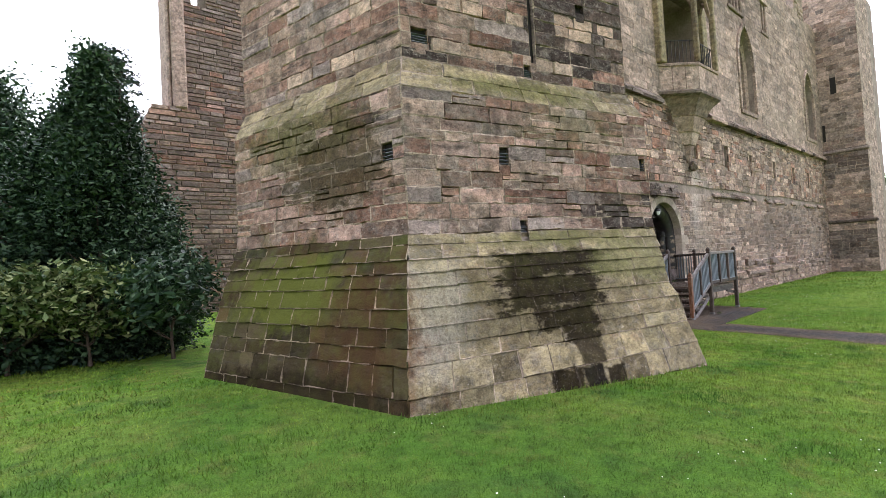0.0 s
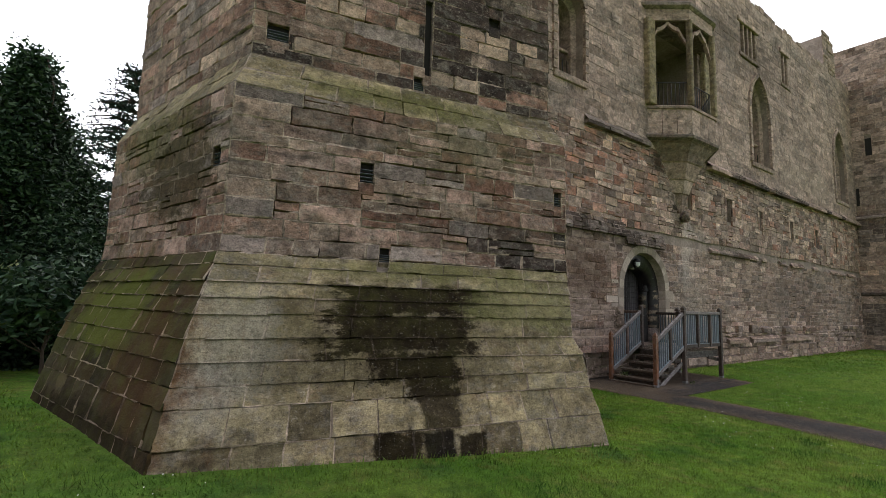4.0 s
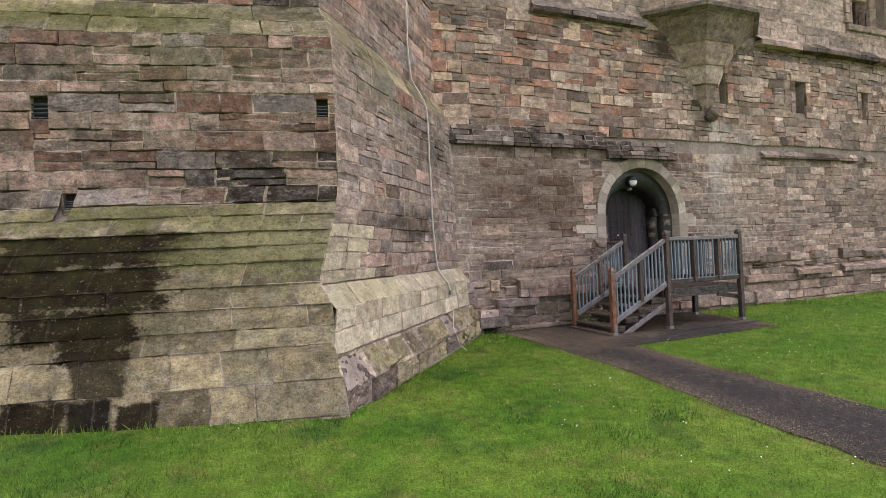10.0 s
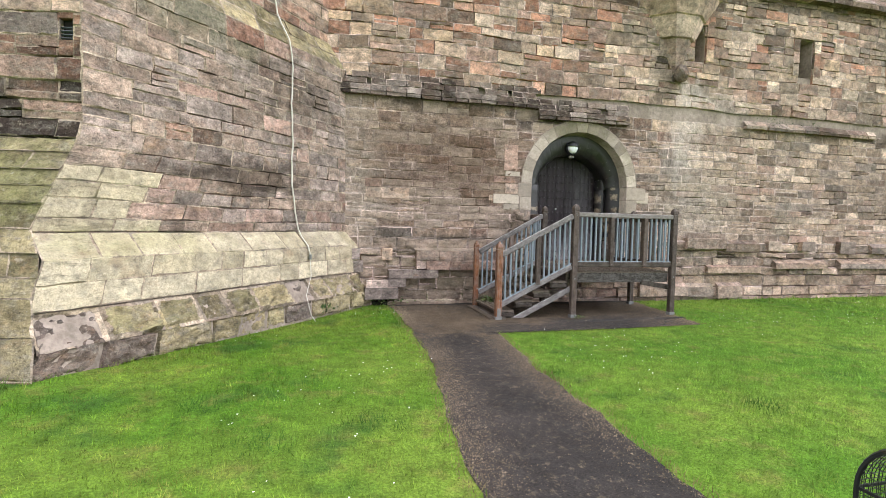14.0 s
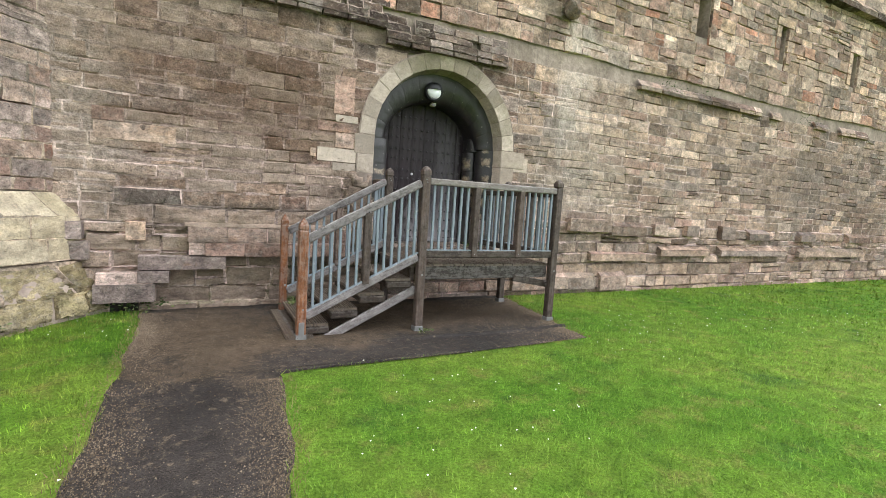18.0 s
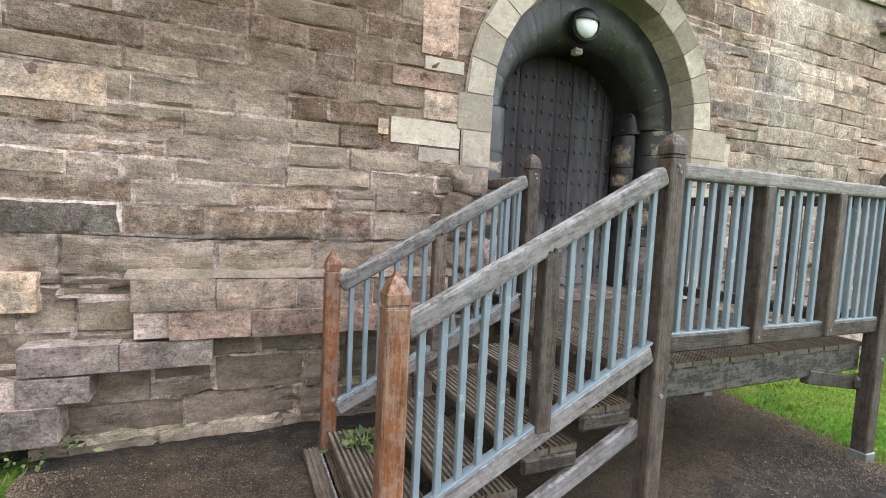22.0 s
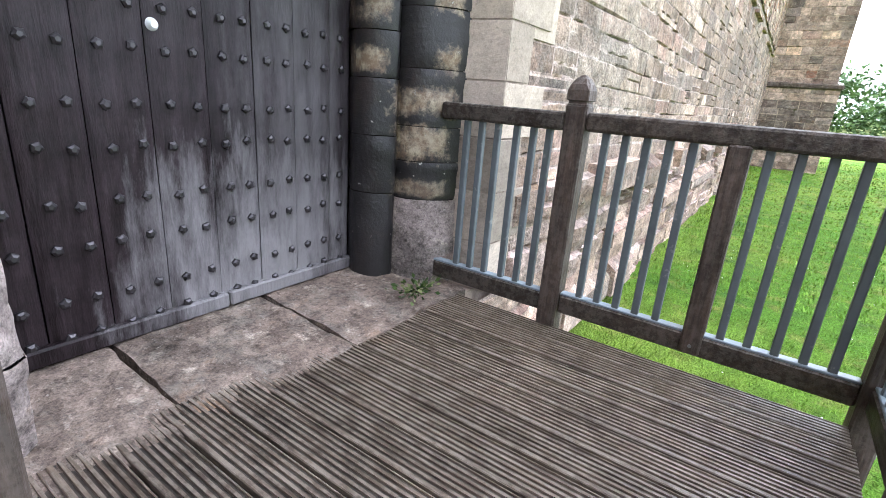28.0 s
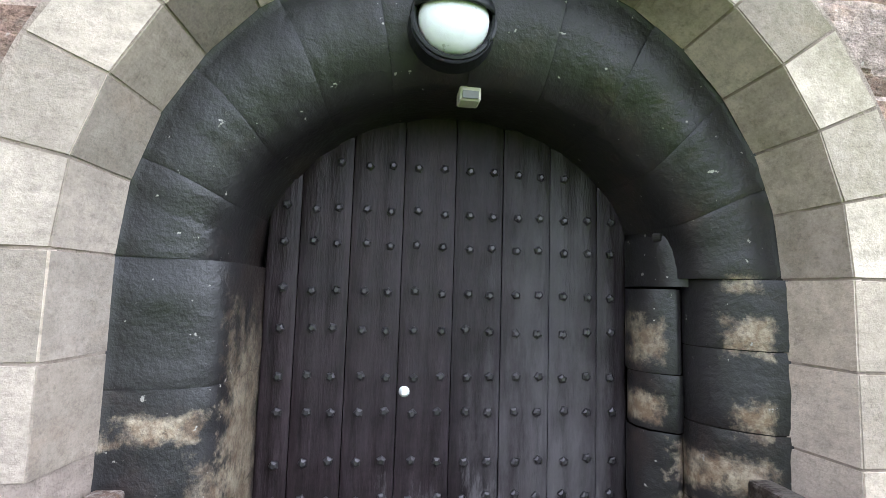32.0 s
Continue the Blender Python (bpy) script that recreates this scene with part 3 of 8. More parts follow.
def black_order_mat():
    n = Nodes("black_painted_stone")
    a, b = n.noise(5, 6, 0.65), n.noise(40, 4, 0.7)
    col = n.mix(n.span(a, 0.3, 0.7), (0.010, 0.0088, 0.0092), (0.026, 0.0235, 0.0245))
    bare = n.mix(n.span(n.noise(14, 6, 0.75, None, (3.0, 1.0, 5.0)), 0.42, 0.6), (0.43, 0.36, 0.26), (0.20, 0.135, 0.085))
    black = col
    for c, r, s in (((17.23, 7.9, 2.47), (0.05, 0.4, 0.035), 0.8), ((17.25, 7.9, 2.29), (0.065, 0.4, 0.08), 0.95), ((17.26, 7.9, 2.00), (0.055, 0.4, 0.07), 0.95), ((17.2, 7.9, 1.80), (0.12, 0.4, 0.08), 0.9),
                    ((17.03, 8.1, 2.25), (0.045, 0.3, 0.10), 0.7), ((17.02, 8.1, 1.98), (0.055, 0.3, 0.065), 0.95), ((17.2, 7.9, 1.60), (0.10, 0.4, 0.10), 0.9),
                    ((17.2, 7.9, 1.36), (0.1, 0.4, 0.05), 0.6), ((15.32, 7.86, 1.98), (0.13, 0.3, 0.05), 0.95), ((15.45, 7.9, 1.66), (0.05, 0.3, 0.22), 0.55),
                    ((15.50, 8.16, 1.75), (0.03, 0.22, 0.60), 0.75), ((15.36, 7.86, 1.52), (0.14, 0.3, 0.06), 0.7)):
        col = n.tone_patch(col, c, r, bare, s, 15.0, 0.55, None, True)
    col = n.mix(n.span(n.noise(11, 9, 0.8, (1, 1, 0.7), (7.0, 3.0, 1.0)), 0.54, 0.62, 0, 0.7), col, black)
    col = n.mix(n.span(n.noise(26, 3, 0.6), 0.69, 0.72), col, (0.35, 0.33, 0.30))
    col = n.mix(n.span(n.noise(3.0, 8, 0.75, (1, 1, 0.4), (4.0, 2.0, 9.0)), 0.58, 0.75, 0, 0.30), col, (0.085, 0.083, 0.085))
    col = n.mix(n.span(n.noise(2.2, 8, 0.75, None, (1.0, 6.0, 2.0)), 0.52, 0.64, 0, 0.6), col, (0.050, 0.033, 0.028))
    col = n.mix(n.span(n.noise(9.0, 7, 0.8, (1, 1, 0.6), (2.0, 2.0, 2.0)), 0.62, 0.70, 0, 0.35), col, (0.09, 0.083, 0.08))
    n.bump(n.math("ADD", n.math("MULTIPLY", a, 1.4), n.math("MULTIPLY", b, 0.28)), 0.006)
    return n.done(col, n.span(a, 0.3, 0.7, 0.30, 0.52), 0.55)


M_BLACK = black_order_mat()
M_SHAFTFOOT = stone_mat("scraped_jamb_stone", ((0.30, 0.285, 0.265), (0.34, 0.32, 0.30)), (((17.1, 7.95, 0.95), (0.16, 0.3, 0.2), (0.05, 0.045, 0.04), 0.7, 6.0, 0.6, None),), strata=0.05, depth=0.006, zone=0.1, blotch=0.2, cracks=1.0)


TUFTS = ((9.9, 1.0, 0.35), (10.6, 1.9, 0.3), (11.4, 2.1, 0.3), (8.7, 0.2, 0.3), (14.9, 1.8, 0.3), (13.5, 3.0, 0.16), (10.0, 2.7, 0.25), (7.6, 0.6, 0.35), (16.4, 1.6, 0.3), (6.3, 2.6, 0.5), (5.0, 1.2, 0.3))


def lawn_mat(name, blade):
    n = Nodes(name)
    a, b, c = n.noise(0.45, 4, 0.6), n.noise(3.0, 5, 0.65), n.noise(45, 3, 0.7)
    if blade:
        col = n.mix(n.span(a, 0.40, 0.60), (0.118, 0.238, 0.018), (0.205, 0.305, 0.036))
        col = n.mix(n.span(b, 0.50, 0.68, 0, 0.6), col, (0.34, 0.30, 0.085))
        col = n.mix(n.span(n.noise(1.1, 4, 0.6, None, (5.0, 1.0, 0.0)), 0.56, 0.68, 0, 0.7), col, (0.05, 0.135, 0.022))
        col = n.gain(col, n.span(n.noise(9.0, 4, 0.7), 0.3, 0.7, 0.46, 1.45))
        col = n.gain(col, n.span(n.noise(28.0, 3, 0.7), 0.3, 0.7, 0.68, 1.32))
        col = n.gain(col, n.span(n.noise(2.0, 5, 0.7, None, (2.0, 8.0, 0.0)), 0.34, 0.64, 0.52, 1.26))
        col = n.mix(n.span(n.noise(1.6, 6, 0.72, None, (9.0, 4.0, 0.0)), 0.55, 0.66, 0, 0.55), col, (0.30, 0.27, 0.075))
        # open lawn by the path made brighter: light put into the blade colour
        col = n.tone_patch(col, (20.5, 2.0, 0.0), (11.0, 9.0, 9.0), (0.235, 0.41, 0.068), 0.8, 0.35, 0.8, None, False, 0.0, 1.0)
        for tx, ty, tr in TUFTS:
            col = n.tone_patch(col, (tx, ty, 0.1), (tr * 1.1, tr * 1.1, 2.0), (0.045, 0.13, 0.022), 0.8, 6.0, 0.7)
        col = n.gain(col, n.span(n.rnd(), 0, 1, 0.62, 1.15))
    else:
        col = n.mix(n.span(a, 0.40, 0.60), (0.085, 0.185, 0.016), (0.15, 0.235, 0.03))
        col = n.mix(n.span(b, 0.53, 0.70, 0, 0.7), col, (0.22, 0.20, 0.06))
        col = n.mix(n.span(n.noise(1.1, 4, 0.6, None, (5.0, 1.0, 0.0)), 0.56, 0.68, 0, 0.7), col, (0.04, 0.10, 0.018))
        col = n.gain(col, n.span(c, 0.3, 0.7, 0.55, 1.35))
        n.bump(n.math("ADD", c, b), 0.05)
    # shading near the tower put into the grass and soil colour
    col = n.tone_patch(col, (1.8, 3.0, 0.0), (6.5, 7.5, 9.0), (0.046, 0.108, 0.018), 0.5, 0.35, 0.7, None, False, 0.0, 1.1)
    col = n.gain(col, n.span(n.noise(5.0, 6, 0.75, None, (1.0, 2.0, 0.0)), 0.34, 0.62, 0.72, 1.28))
    m = n.done(col, 0.75 if blade else 0.95, 0.12)
    if blade:
        n.b.inputs["Subsurface Weight"].default_value = 0.0
    return m


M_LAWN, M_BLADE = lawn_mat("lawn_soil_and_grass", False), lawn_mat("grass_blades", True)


def tarmac_mat():
    n = Nodes("old_tarmac")
    a, b, c = n.noise(1.2, 5, 0.6), n.noise(130, 3, 0.75), n.noise(14, 5, 0.7)
    col = n.mix(n.span(a, 0.35, 0.65), (0.019, 0.017, 0.0165), (0.044, 0.037, 0.033))
    col = n.gain(col, n.span(b, 0.3, 0.7, 0.55, 1.5))
    col = n.mix(n.span(c, 0.56, 0.66, 0, 0.6), col, (0.17, 0.13, 0.09))
    for c0, r0 in (((15.6, 6.65, 0), (2.2, 0.95, 1)), ((12.9, 6.2, 0), (1.15, 1.5, 1)), ((14.1, 5.9, 0), (0.9, 0.55, 1))):
        col = n.tone_patch(col, c0, r0, (0.105, 0.076, 0.050), 0.8, 1.4, 0.5, None, False, 0.7)
    col = n.gain(col, n.span(n.noise(75, 5, 0.8), 0.34, 0.66, 0.22, 1.75))
    col = n.gain(col, n.span(n.noise(5.0, 6, 0.75), 0.32, 0.66, 0.6, 1.3))
    col = n.mix(n.span(n.noise(150, 3, 0.6), 0.64, 0.70, 0, 0.5), col, (0.24, 0.19, 0.14))
    n.bump(n.math("ADD", b, n.math("MULTIPLY", c, 0.7)), 0.012)
    return n.done(col, n.span(a, 0.3, 0.7, 0.62, 0.95), 0.2)


M_TARMAC = tarmac_mat()


def leaf_mat(name, cols, rough=0.45):
    n = Nodes(name)
    col = n.ramp(n.rnd(), cols)
    col = n.gain(col, n.span(n.noise(0.8, 3), 0.3, 0.7, 0.7, 1.25))
    return n.done(col, rough + 0.1, 0.18)


M_HOLLY = leaf_mat("glossy_dark_leaves", ((0.010, 0.026, 0.015), (0.029, 0.064, 0.032), (0.082, 0.138, 0.064)), 0.42)
M_SPOTTED = leaf_mat("yellow_green_leaves", ((0.025, 0.055, 0.016), (0.075, 0.115, 0.032), (0.27, 0.30, 0.13)), 0.45)
M_LEAF = leaf_mat("broad_leaves", ((0.03, 0.06, 0.015), (0.055, 0.10, 0.025), (0.09, 0.14, 0.04)))
M_CEDAR = leaf_mat("cedar_needles", ((0.014, 0.030, 0.024), (0.028, 0.05, 0.036), (0.045, 0.07, 0.05)), 0.7)
M_BARK = wood_mat("bark", (0.05, 0.035, 0.025), (0.11, 0.08, 0.06), "z", (0.2, 0.18, 0.15), 0.2, 0.85)
M_DAISY = paint_mat("white_petals", (0.80, 0.80, 0.76), 0.05, 0.7)
M_STRAW = leaf_mat("dry_grass", ((0.13, 0.105, 0.05), (0.24, 0.20, 0.09), (0.19, 0.21, 0.06)), 0.8)
M_SILL = stone_mat("worn_threshold_stone", ((0.18, 0.155, 0.128), (0.155, 0.135, 0.112), (0.21, 0.18, 0.148)), (), strata=0.05, zone=0.2, depth=0.008)
M_PEBBLE = leaf_mat("loose_gravel", ((0.07, 0.052, 0.038), (0.14, 0.105, 0.072), (0.27, 0.215, 0.155)), 0.85)


# ---------------------------------------------------------------- mesh helpers
def mesh_ob(name, verts, faces, mats, parent=None, index=None, smooth=False, label=""):
    me = bpy.data.meshes.new(name)
    me.from_pydata([tuple(v) for v in verts], [], faces)
    for m in mats if isinstance(mats, (list, tuple)) else [mats]:
        me.materials.append(m)
    if index is not None:
        me.polygons.foreach_set("material_index", index)
    if smooth:
        me.polygons.foreach_set("use_smooth", smooth if isinstance(smooth, list) else [True] * len(me.polygons))
    me.update()
    ob = new(name, me)
    ob.parent = parent
    if label:
        ob["label"] = label
    return ob


def tri_ob(name, co, tris, mat, parent=None):
    """A large mesh of triangles from arrays."""
    me = bpy.data.meshes.new(name)
    k = len(tris)
    me.vertices.add(len(co))
    me.vertices.foreach_set("co", np.asarray(co, np.float32).ravel())
    me.loops.add(3 * k)
    me.loops.foreach_set("vertex_index", np.asarray(tris, np.int32).ravel())
    me.polygons.add(k)
    me.polygons.foreach_set("loop_start", np.arange(0, 3 * k, 3, dtype=np.int32))
    me.materials.append(mat)
    me.update(calc_edges=True)
    ob = new(name, me)
    ob.parent = parent
    return ob


def part(name, bm, material, parent, label=""):
    me = bpy.data.meshes.new(name)
    bm.to_mesh(me)
    bm.free()
    me.materials.append(material)
    ob = new(name, me)
    ob.parent = parent
    if label:
        ob["label"] = label
    return ob


def bar(p0, p1, w, h, bevel=0.006, up=(0, 0, 1), bm=None, segs=1):
    """A bevelled bar of section w x h from p0 to p1."""
    bm = bm or bmesh.new()
    p0, p1, up = Vector(p0), Vector(p1), Vector(up)
    a = (p1 - p0)
    length = a.length
    a.normalize()
    if abs(a.dot(up)) > 0.99:
        up = Vector((0, 1, 0))
    s = a.cross(up).normalized()
    u = s.cross(a)
    m = Matrix((a, s, u)).transposed().to_4x4()
    m.translation = (p0 + p1) / 2
    g = bmesh.ops.create_cube(bm, size=1.0, matrix=m @ Matrix.Diagonal((length, w, h, 1)))
    if bevel:
        es = list({e for v in g["verts"] for e in v.link_edges})
        bmesh.ops.bevel(bm, geom=es, offset=bevel, segments=segs, affect="EDGES", profile=0.5)
    return bm


def block(x0, x1, y0, y1, z0, z1, bevel=0.006, bm=None):
    return bar((x0, (y0 + y1) / 2, (z0 + z1) / 2), (x1, (y0 + y1) / 2, (z0 + z1) / 2), abs(y1 - y0), abs(z1 - z0), bevel, bm=bm)


def tube(pts, r, sides=6, bm=None):
    bm = bm or bmesh.new()
    rings = []
    for i, p in enumerate(pts):
        p = Vector(p)
        q = Vector(pts[min(i + 1, len(pts) - 1)]) - Vector(pts[max(i - 1, 0)])
        q.normalize()
        s = q.cross(Vector((0.3, 0.2, 1)) if abs(q.z) < 0.9 else Vector((1, 0, 0))).normalized()
        u = s.cross(q)
        rr = r[i] if isinstance(r, (list, tuple)) else r
        rings.append([bm.verts.new(p + (s * math.cos(2 * math.pi * k / sides) + u * math.sin(2 * math.pi * k / sides)) * rr) for k in range(sides)])
    for a, b in zip(rings, rings[1:]):
        for k in range(sides):
            bm.faces.new((a[k], a[(k + 1) % sides], b[(k + 1) % sides], b[k]))
    bm.faces.new(rings[0][::-1]), bm.faces.new(rings[-1])
    return bm


def extrude_poly(pts, y0, y1, bm=None):
    """A prism of an x-z outline between two y."""
    bm = bm or bmesh.new()
    a = [bm.verts.new((x, y0, z)) for x, z in pts]
    b = [bm.verts.new((x, y1, z)) for x, z in pts]
    bm.faces.new(a), bm.faces.new(b[::-1])
    for i in range(len(pts)):
        j = (i + 1) % len(pts)
        bm.faces.new((a[j], a[i], b[i], b[j]))
    bmesh.ops.recalc_face_normals(bm, faces=bm.faces)
    return bm


def thing(name, label, category, kind="", group="", at=(0, 0, 0)):
    e = new(name)
    e.empty_display_size = 0.2
    e.location = at
    return tagged(e, label, category, group, kind)


# ---------------------------------------------------------------- masonry
def lerp(a, b, t):
    return a + (b - a) * t


def sm(a, b, x):
    t = min(1.0, max(0.0, (x - a) / (b - a)))
    return t * t * (3 - 2 * t)


def stone_geo(c00, c10, c11, c01, nrm, proud=0.0, rough=0.01, edge=0.014, back=0.05, res=0.16, seed=0.0, joint=None, crev=0.045, worn=0.0):
    """One stone on a quad: a worn front with rounded arrises, and its sides or the mortar round it."""
    c00, c10, c11, c01, nrm = (np.array(c, float) for c in (c00, c10, c11, c01, nrm))
    w = (np.linalg.norm(c10 - c00) + np.linalg.norm(c11 - c01)) / 2
    h = (np.linalg.norm(c01 - c00) + np.linalg.norm(c11 - c10)) / 2
    cap = 5 if res > 0.1 else 16
    nu, nv = max(1, min(cap, round(w / res))), max(1, min(cap - 2, round(h / res)))
    eu, ev = min(0.3, edge / max(w, 1e-3)), min(0.3, edge / max(h, 1e-3))
    us = [0.0] + [lerp(eu, 1 - eu, i / nu) for i in range(nu + 1)] + [1.0]
    vs = [0.0] + [lerp(ev, 1 - ev, i / nv) for i in range(nv + 1)] + [1.0]
    du, dv = (c10 - c00) / max(w, 1e-3), (c01 - c00) / max(h, 1e-3)
    fine = res <= 0.1
    vv, ff, low = [], [], []
    n1, n2 = len(us), len(vs)
    for j, v in enumerate(vs):
        for i, u in enumerate(us):
            p = lerp(lerp(c00, c10, u), lerp(c01, c11, u), v)
            rim = i in (0, n1 - 1) or j in (0, n2 - 1)
            q = p * 5.3 + seed
            if rim and joint is not None:
                g = noise.noise(Vector((p[0] * 1.7, p[1] * 1.7, p[2] * 2.6))) + 0.45 * noise.noise(Vector(p * 9.0))
                t = (0.20 if j in (0, n2 - 1) else 0.42) - worn
                d = -joint - crev * min(1.0, max(0.0, (g - t) / 0.16))
                low.append(d < -joint - 0.3 * crev)
                vv.append(p + nrm * d)
                continue
            k = 0.5 * noise.noise(Vector(q)) + 0.45 * noise.noise(Vector(q * 2.7))
            if fine:
                k += 0.35 * noise.noise(Vector(q * 6.0)) + 0.5 * noise.noise(Vector((q[0] * 1.4, q[1] * 1.4, q[2] * 4.5)))
            d = -back if rim else proud + rough * k
            if not rim and (i in (1, n1 - 2) or j in (1, n2 - 2)):
                d -= (edge * 0.32 if joint is None else 0.002) * (1 + k)
                a = 0.5 * rough if joint is None else 0.015
                if rough > 0.006:
                    p = p + du * a * (noise.noise(Vector(q + 9.1)) + 0.7 * noise.noise(Vector(q * 3.3 + 4.0))) + dv * a * (noise.noise(Vector(q + 5.7)) + 0.7 * noise.noise(Vector(q * 3.3 + 1.0)))
            if rim:
                pu = min(max(u, eu * 0.25), 1 - eu * 0.25)
                pv = min(max(v, ev * 0.25), 1 - ev * 0.25)
                p = lerp(lerp(c00, c10, pu), lerp(c01, c11, pu), pv)
            low.append(True)
            vv.append(p + nrm * d)
    bed = []
    twin = {}

    def split(k):
        j, i = divmod(k, n1)
        if i in (0, n1 - 1) or j in (0, n2 - 1):
            return k
        if k not in twin:
            twin[k] = len(vv)
            vv.append(vv[k])
        return twin[k]

    for j in range(n2 - 1):
        for i in range(n1 - 1):
            a = j * n1 + i
            ff.append((a, a + 1, a + n1 + 1, a + n1))
            side = i in (0, n1 - 2) or j in (0, n2 - 2)
            bed.append(0 if not side else (1 if joint is not None and sum(low[k] for k in ff[-1]) < 3 else 2))
            if side:
                ff[-1] = tuple(split(k) for k in ff[-1])
    return vv, ff, bed


def warp(p, k):
    """Courses wander a little, as hand-set ones do."""
    q = Vector(p)
    h = q.x * 0.62 + q.y * 0.48
    dz = k * (noise.noise(Vector((h * 0.55, 0.2, q.z * 0.8))) + 0.45 * noise.noise(Vector((h * 2.4, 5.2, q.z * 2.6))))
    return np.array((p[0], p[1], p[2] + dz))


class Masonry:
    """Gathers stones: the near ones as objects of their own, the rest in one mesh."""

    def __init__(self, parent, mats, bedding, limit=400):
        self.parent, self.mats, self.limit, self.count = parent, [bedding] + list(mats), limit, 0
        self.v, self.f, self.i, self.s = [], [], [], []
        self.later = []

    def add(self, quad, nrm, mat, near=False, name="stone", wave=0.0, **kw):
        if wave:
            quad = [warp(np.array(c, float), wave) for c in quad]
        vv, ff, bed = stone_geo(*quad, nrm, **kw)
        if near and self.count < self.limit:
            self.count += 1
            self.later.append((name, vv, ff, mat, bed))
            return
        k = len(self.v)
        self.v.extend(vv)
        self.f.extend(tuple(a + k for a in q) for q in ff)
        k = self.mats.index(mat)
        self.i.extend(0 if b == 1 else k for b in bed)
        self.s.extend(b == 0 for b in bed)

    def finish(self, label):
        if self.v:
            ob = mesh_ob("masonry", self.v, self.f, self.mats, self.parent, self.i, smooth=self.s, label=label)
            ob["kind"] = "stuff"
        for name, vv, ff, mat, bed in self.later:
            c = sum(vv) / len(vv)
            ob = mesh_ob(name, [v - c for v in vv], ff, [mat, self.mats[0]], self.parent, [int(b == 1) for b in bed], smooth=[b == 0 for b in bed])
            ob.location = c


def courses(z0, z1, lo, hi, rng):
    zs = [z0]
    while zs[-1] < z1 - lo * 0.8:
        zs.append(min(z1, zs[-1] + rng.uniform(lo, hi)))
    zs[-1] = z1
    return zs


def runs(a, b, lo, hi, rng, blocked=()):
    """Stone joints along a course from a to b, leaving out blocked stretches."""
    free, cur = [], a
    for p, q in sorted(blocked):
        if q <= a or p >= b:
            continue
        if p > cur:
            free.append((cur, p))
        cur = max(cur, q)
    if cur < b:
        free.append((cur, b))
    out = []
    for p, q in free:
        x = p
        while x < q - 0.02:
            w = rng.uniform(lo, hi)
            e = q if x + w > q - lo * 0.6 else x + w
            out.append((x, e))
            x = e
    return out


# ---------------------------------------------------------------- main wall: openings
WY = 7.62          # face of the great wall
X0, X1 = 9.4, 38.5
WTOP = 15.65


def pointed(c, h, zs, za):
    rr = ((za - zs) ** 2 + h * h) / (2 * h)
    return lambda x: zs + math.sqrt(max(0.0, rr * rr - (abs(x - c) + rr - h) ** 2))


def rounded(c, h, zs):
    return lambda x: zs + math.sqrt(max(0.0, h * h - (x - c) ** 2))


def flat(z):
    return lambda x: z


DC, DZ, DR = 16.27, 2.49, 1.30      # centre, springing and radius of the doorway
OPEN = [
    # left, right, bottom, head, depth of the reveal
    (DC - DR, DC + DR, 0.80, rounded(DC, DR, DZ)),
    (19.0, 19.28, 5.38, pointed(19.14, 0.14, 5.85, 6.2)),
    (21.93, 22.35, 5.30, flat(6.18)),
    (24.86, 25.14, 5.28, flat(6.08)),
    (28.15, 28.47, 5.26, flat(6.08)),
    (31.36, 31.70, 5.18, flat(6.04)),
    (34.3, 34.55, 5.2, flat(5.95)),
    (12.2, 13.4, 8.25, pointed(12.8, 0.6, 10.3, 10.85)),
    (13.18, 13.58, 12.45, pointed(13.38, 0.2, 13.9, 14.2)),
    (17.1, 20.0, 8.5, flat(11.6)),
    (24.45, 26.35, 8.15, pointed(25.4, 0.95, 10.5, 12.15)),
    (34.95, 36.85, 8.15, pointed(35.9, 0.95, 10.5, 12.2)),
    (23.75, 25.35, 12.75, flat(14.1)),
    (28.1, 28.9, 12.7, flat(14.2)),
]


def top_z(x):
    """The ragged top of the wall."""
    z = WTOP + 0.35 * noise.noise(Vector((x * 0.7, 3.1, 0))) + 0.22 * noise.noise(Vector((x * 3.1, 1.7, 0)))
    if 34.6 < x < 36.4:
        z += 2.3 - 0.5 * abs(x - 35.2)
    if x < 15.2:
        z += 0.1
    return z


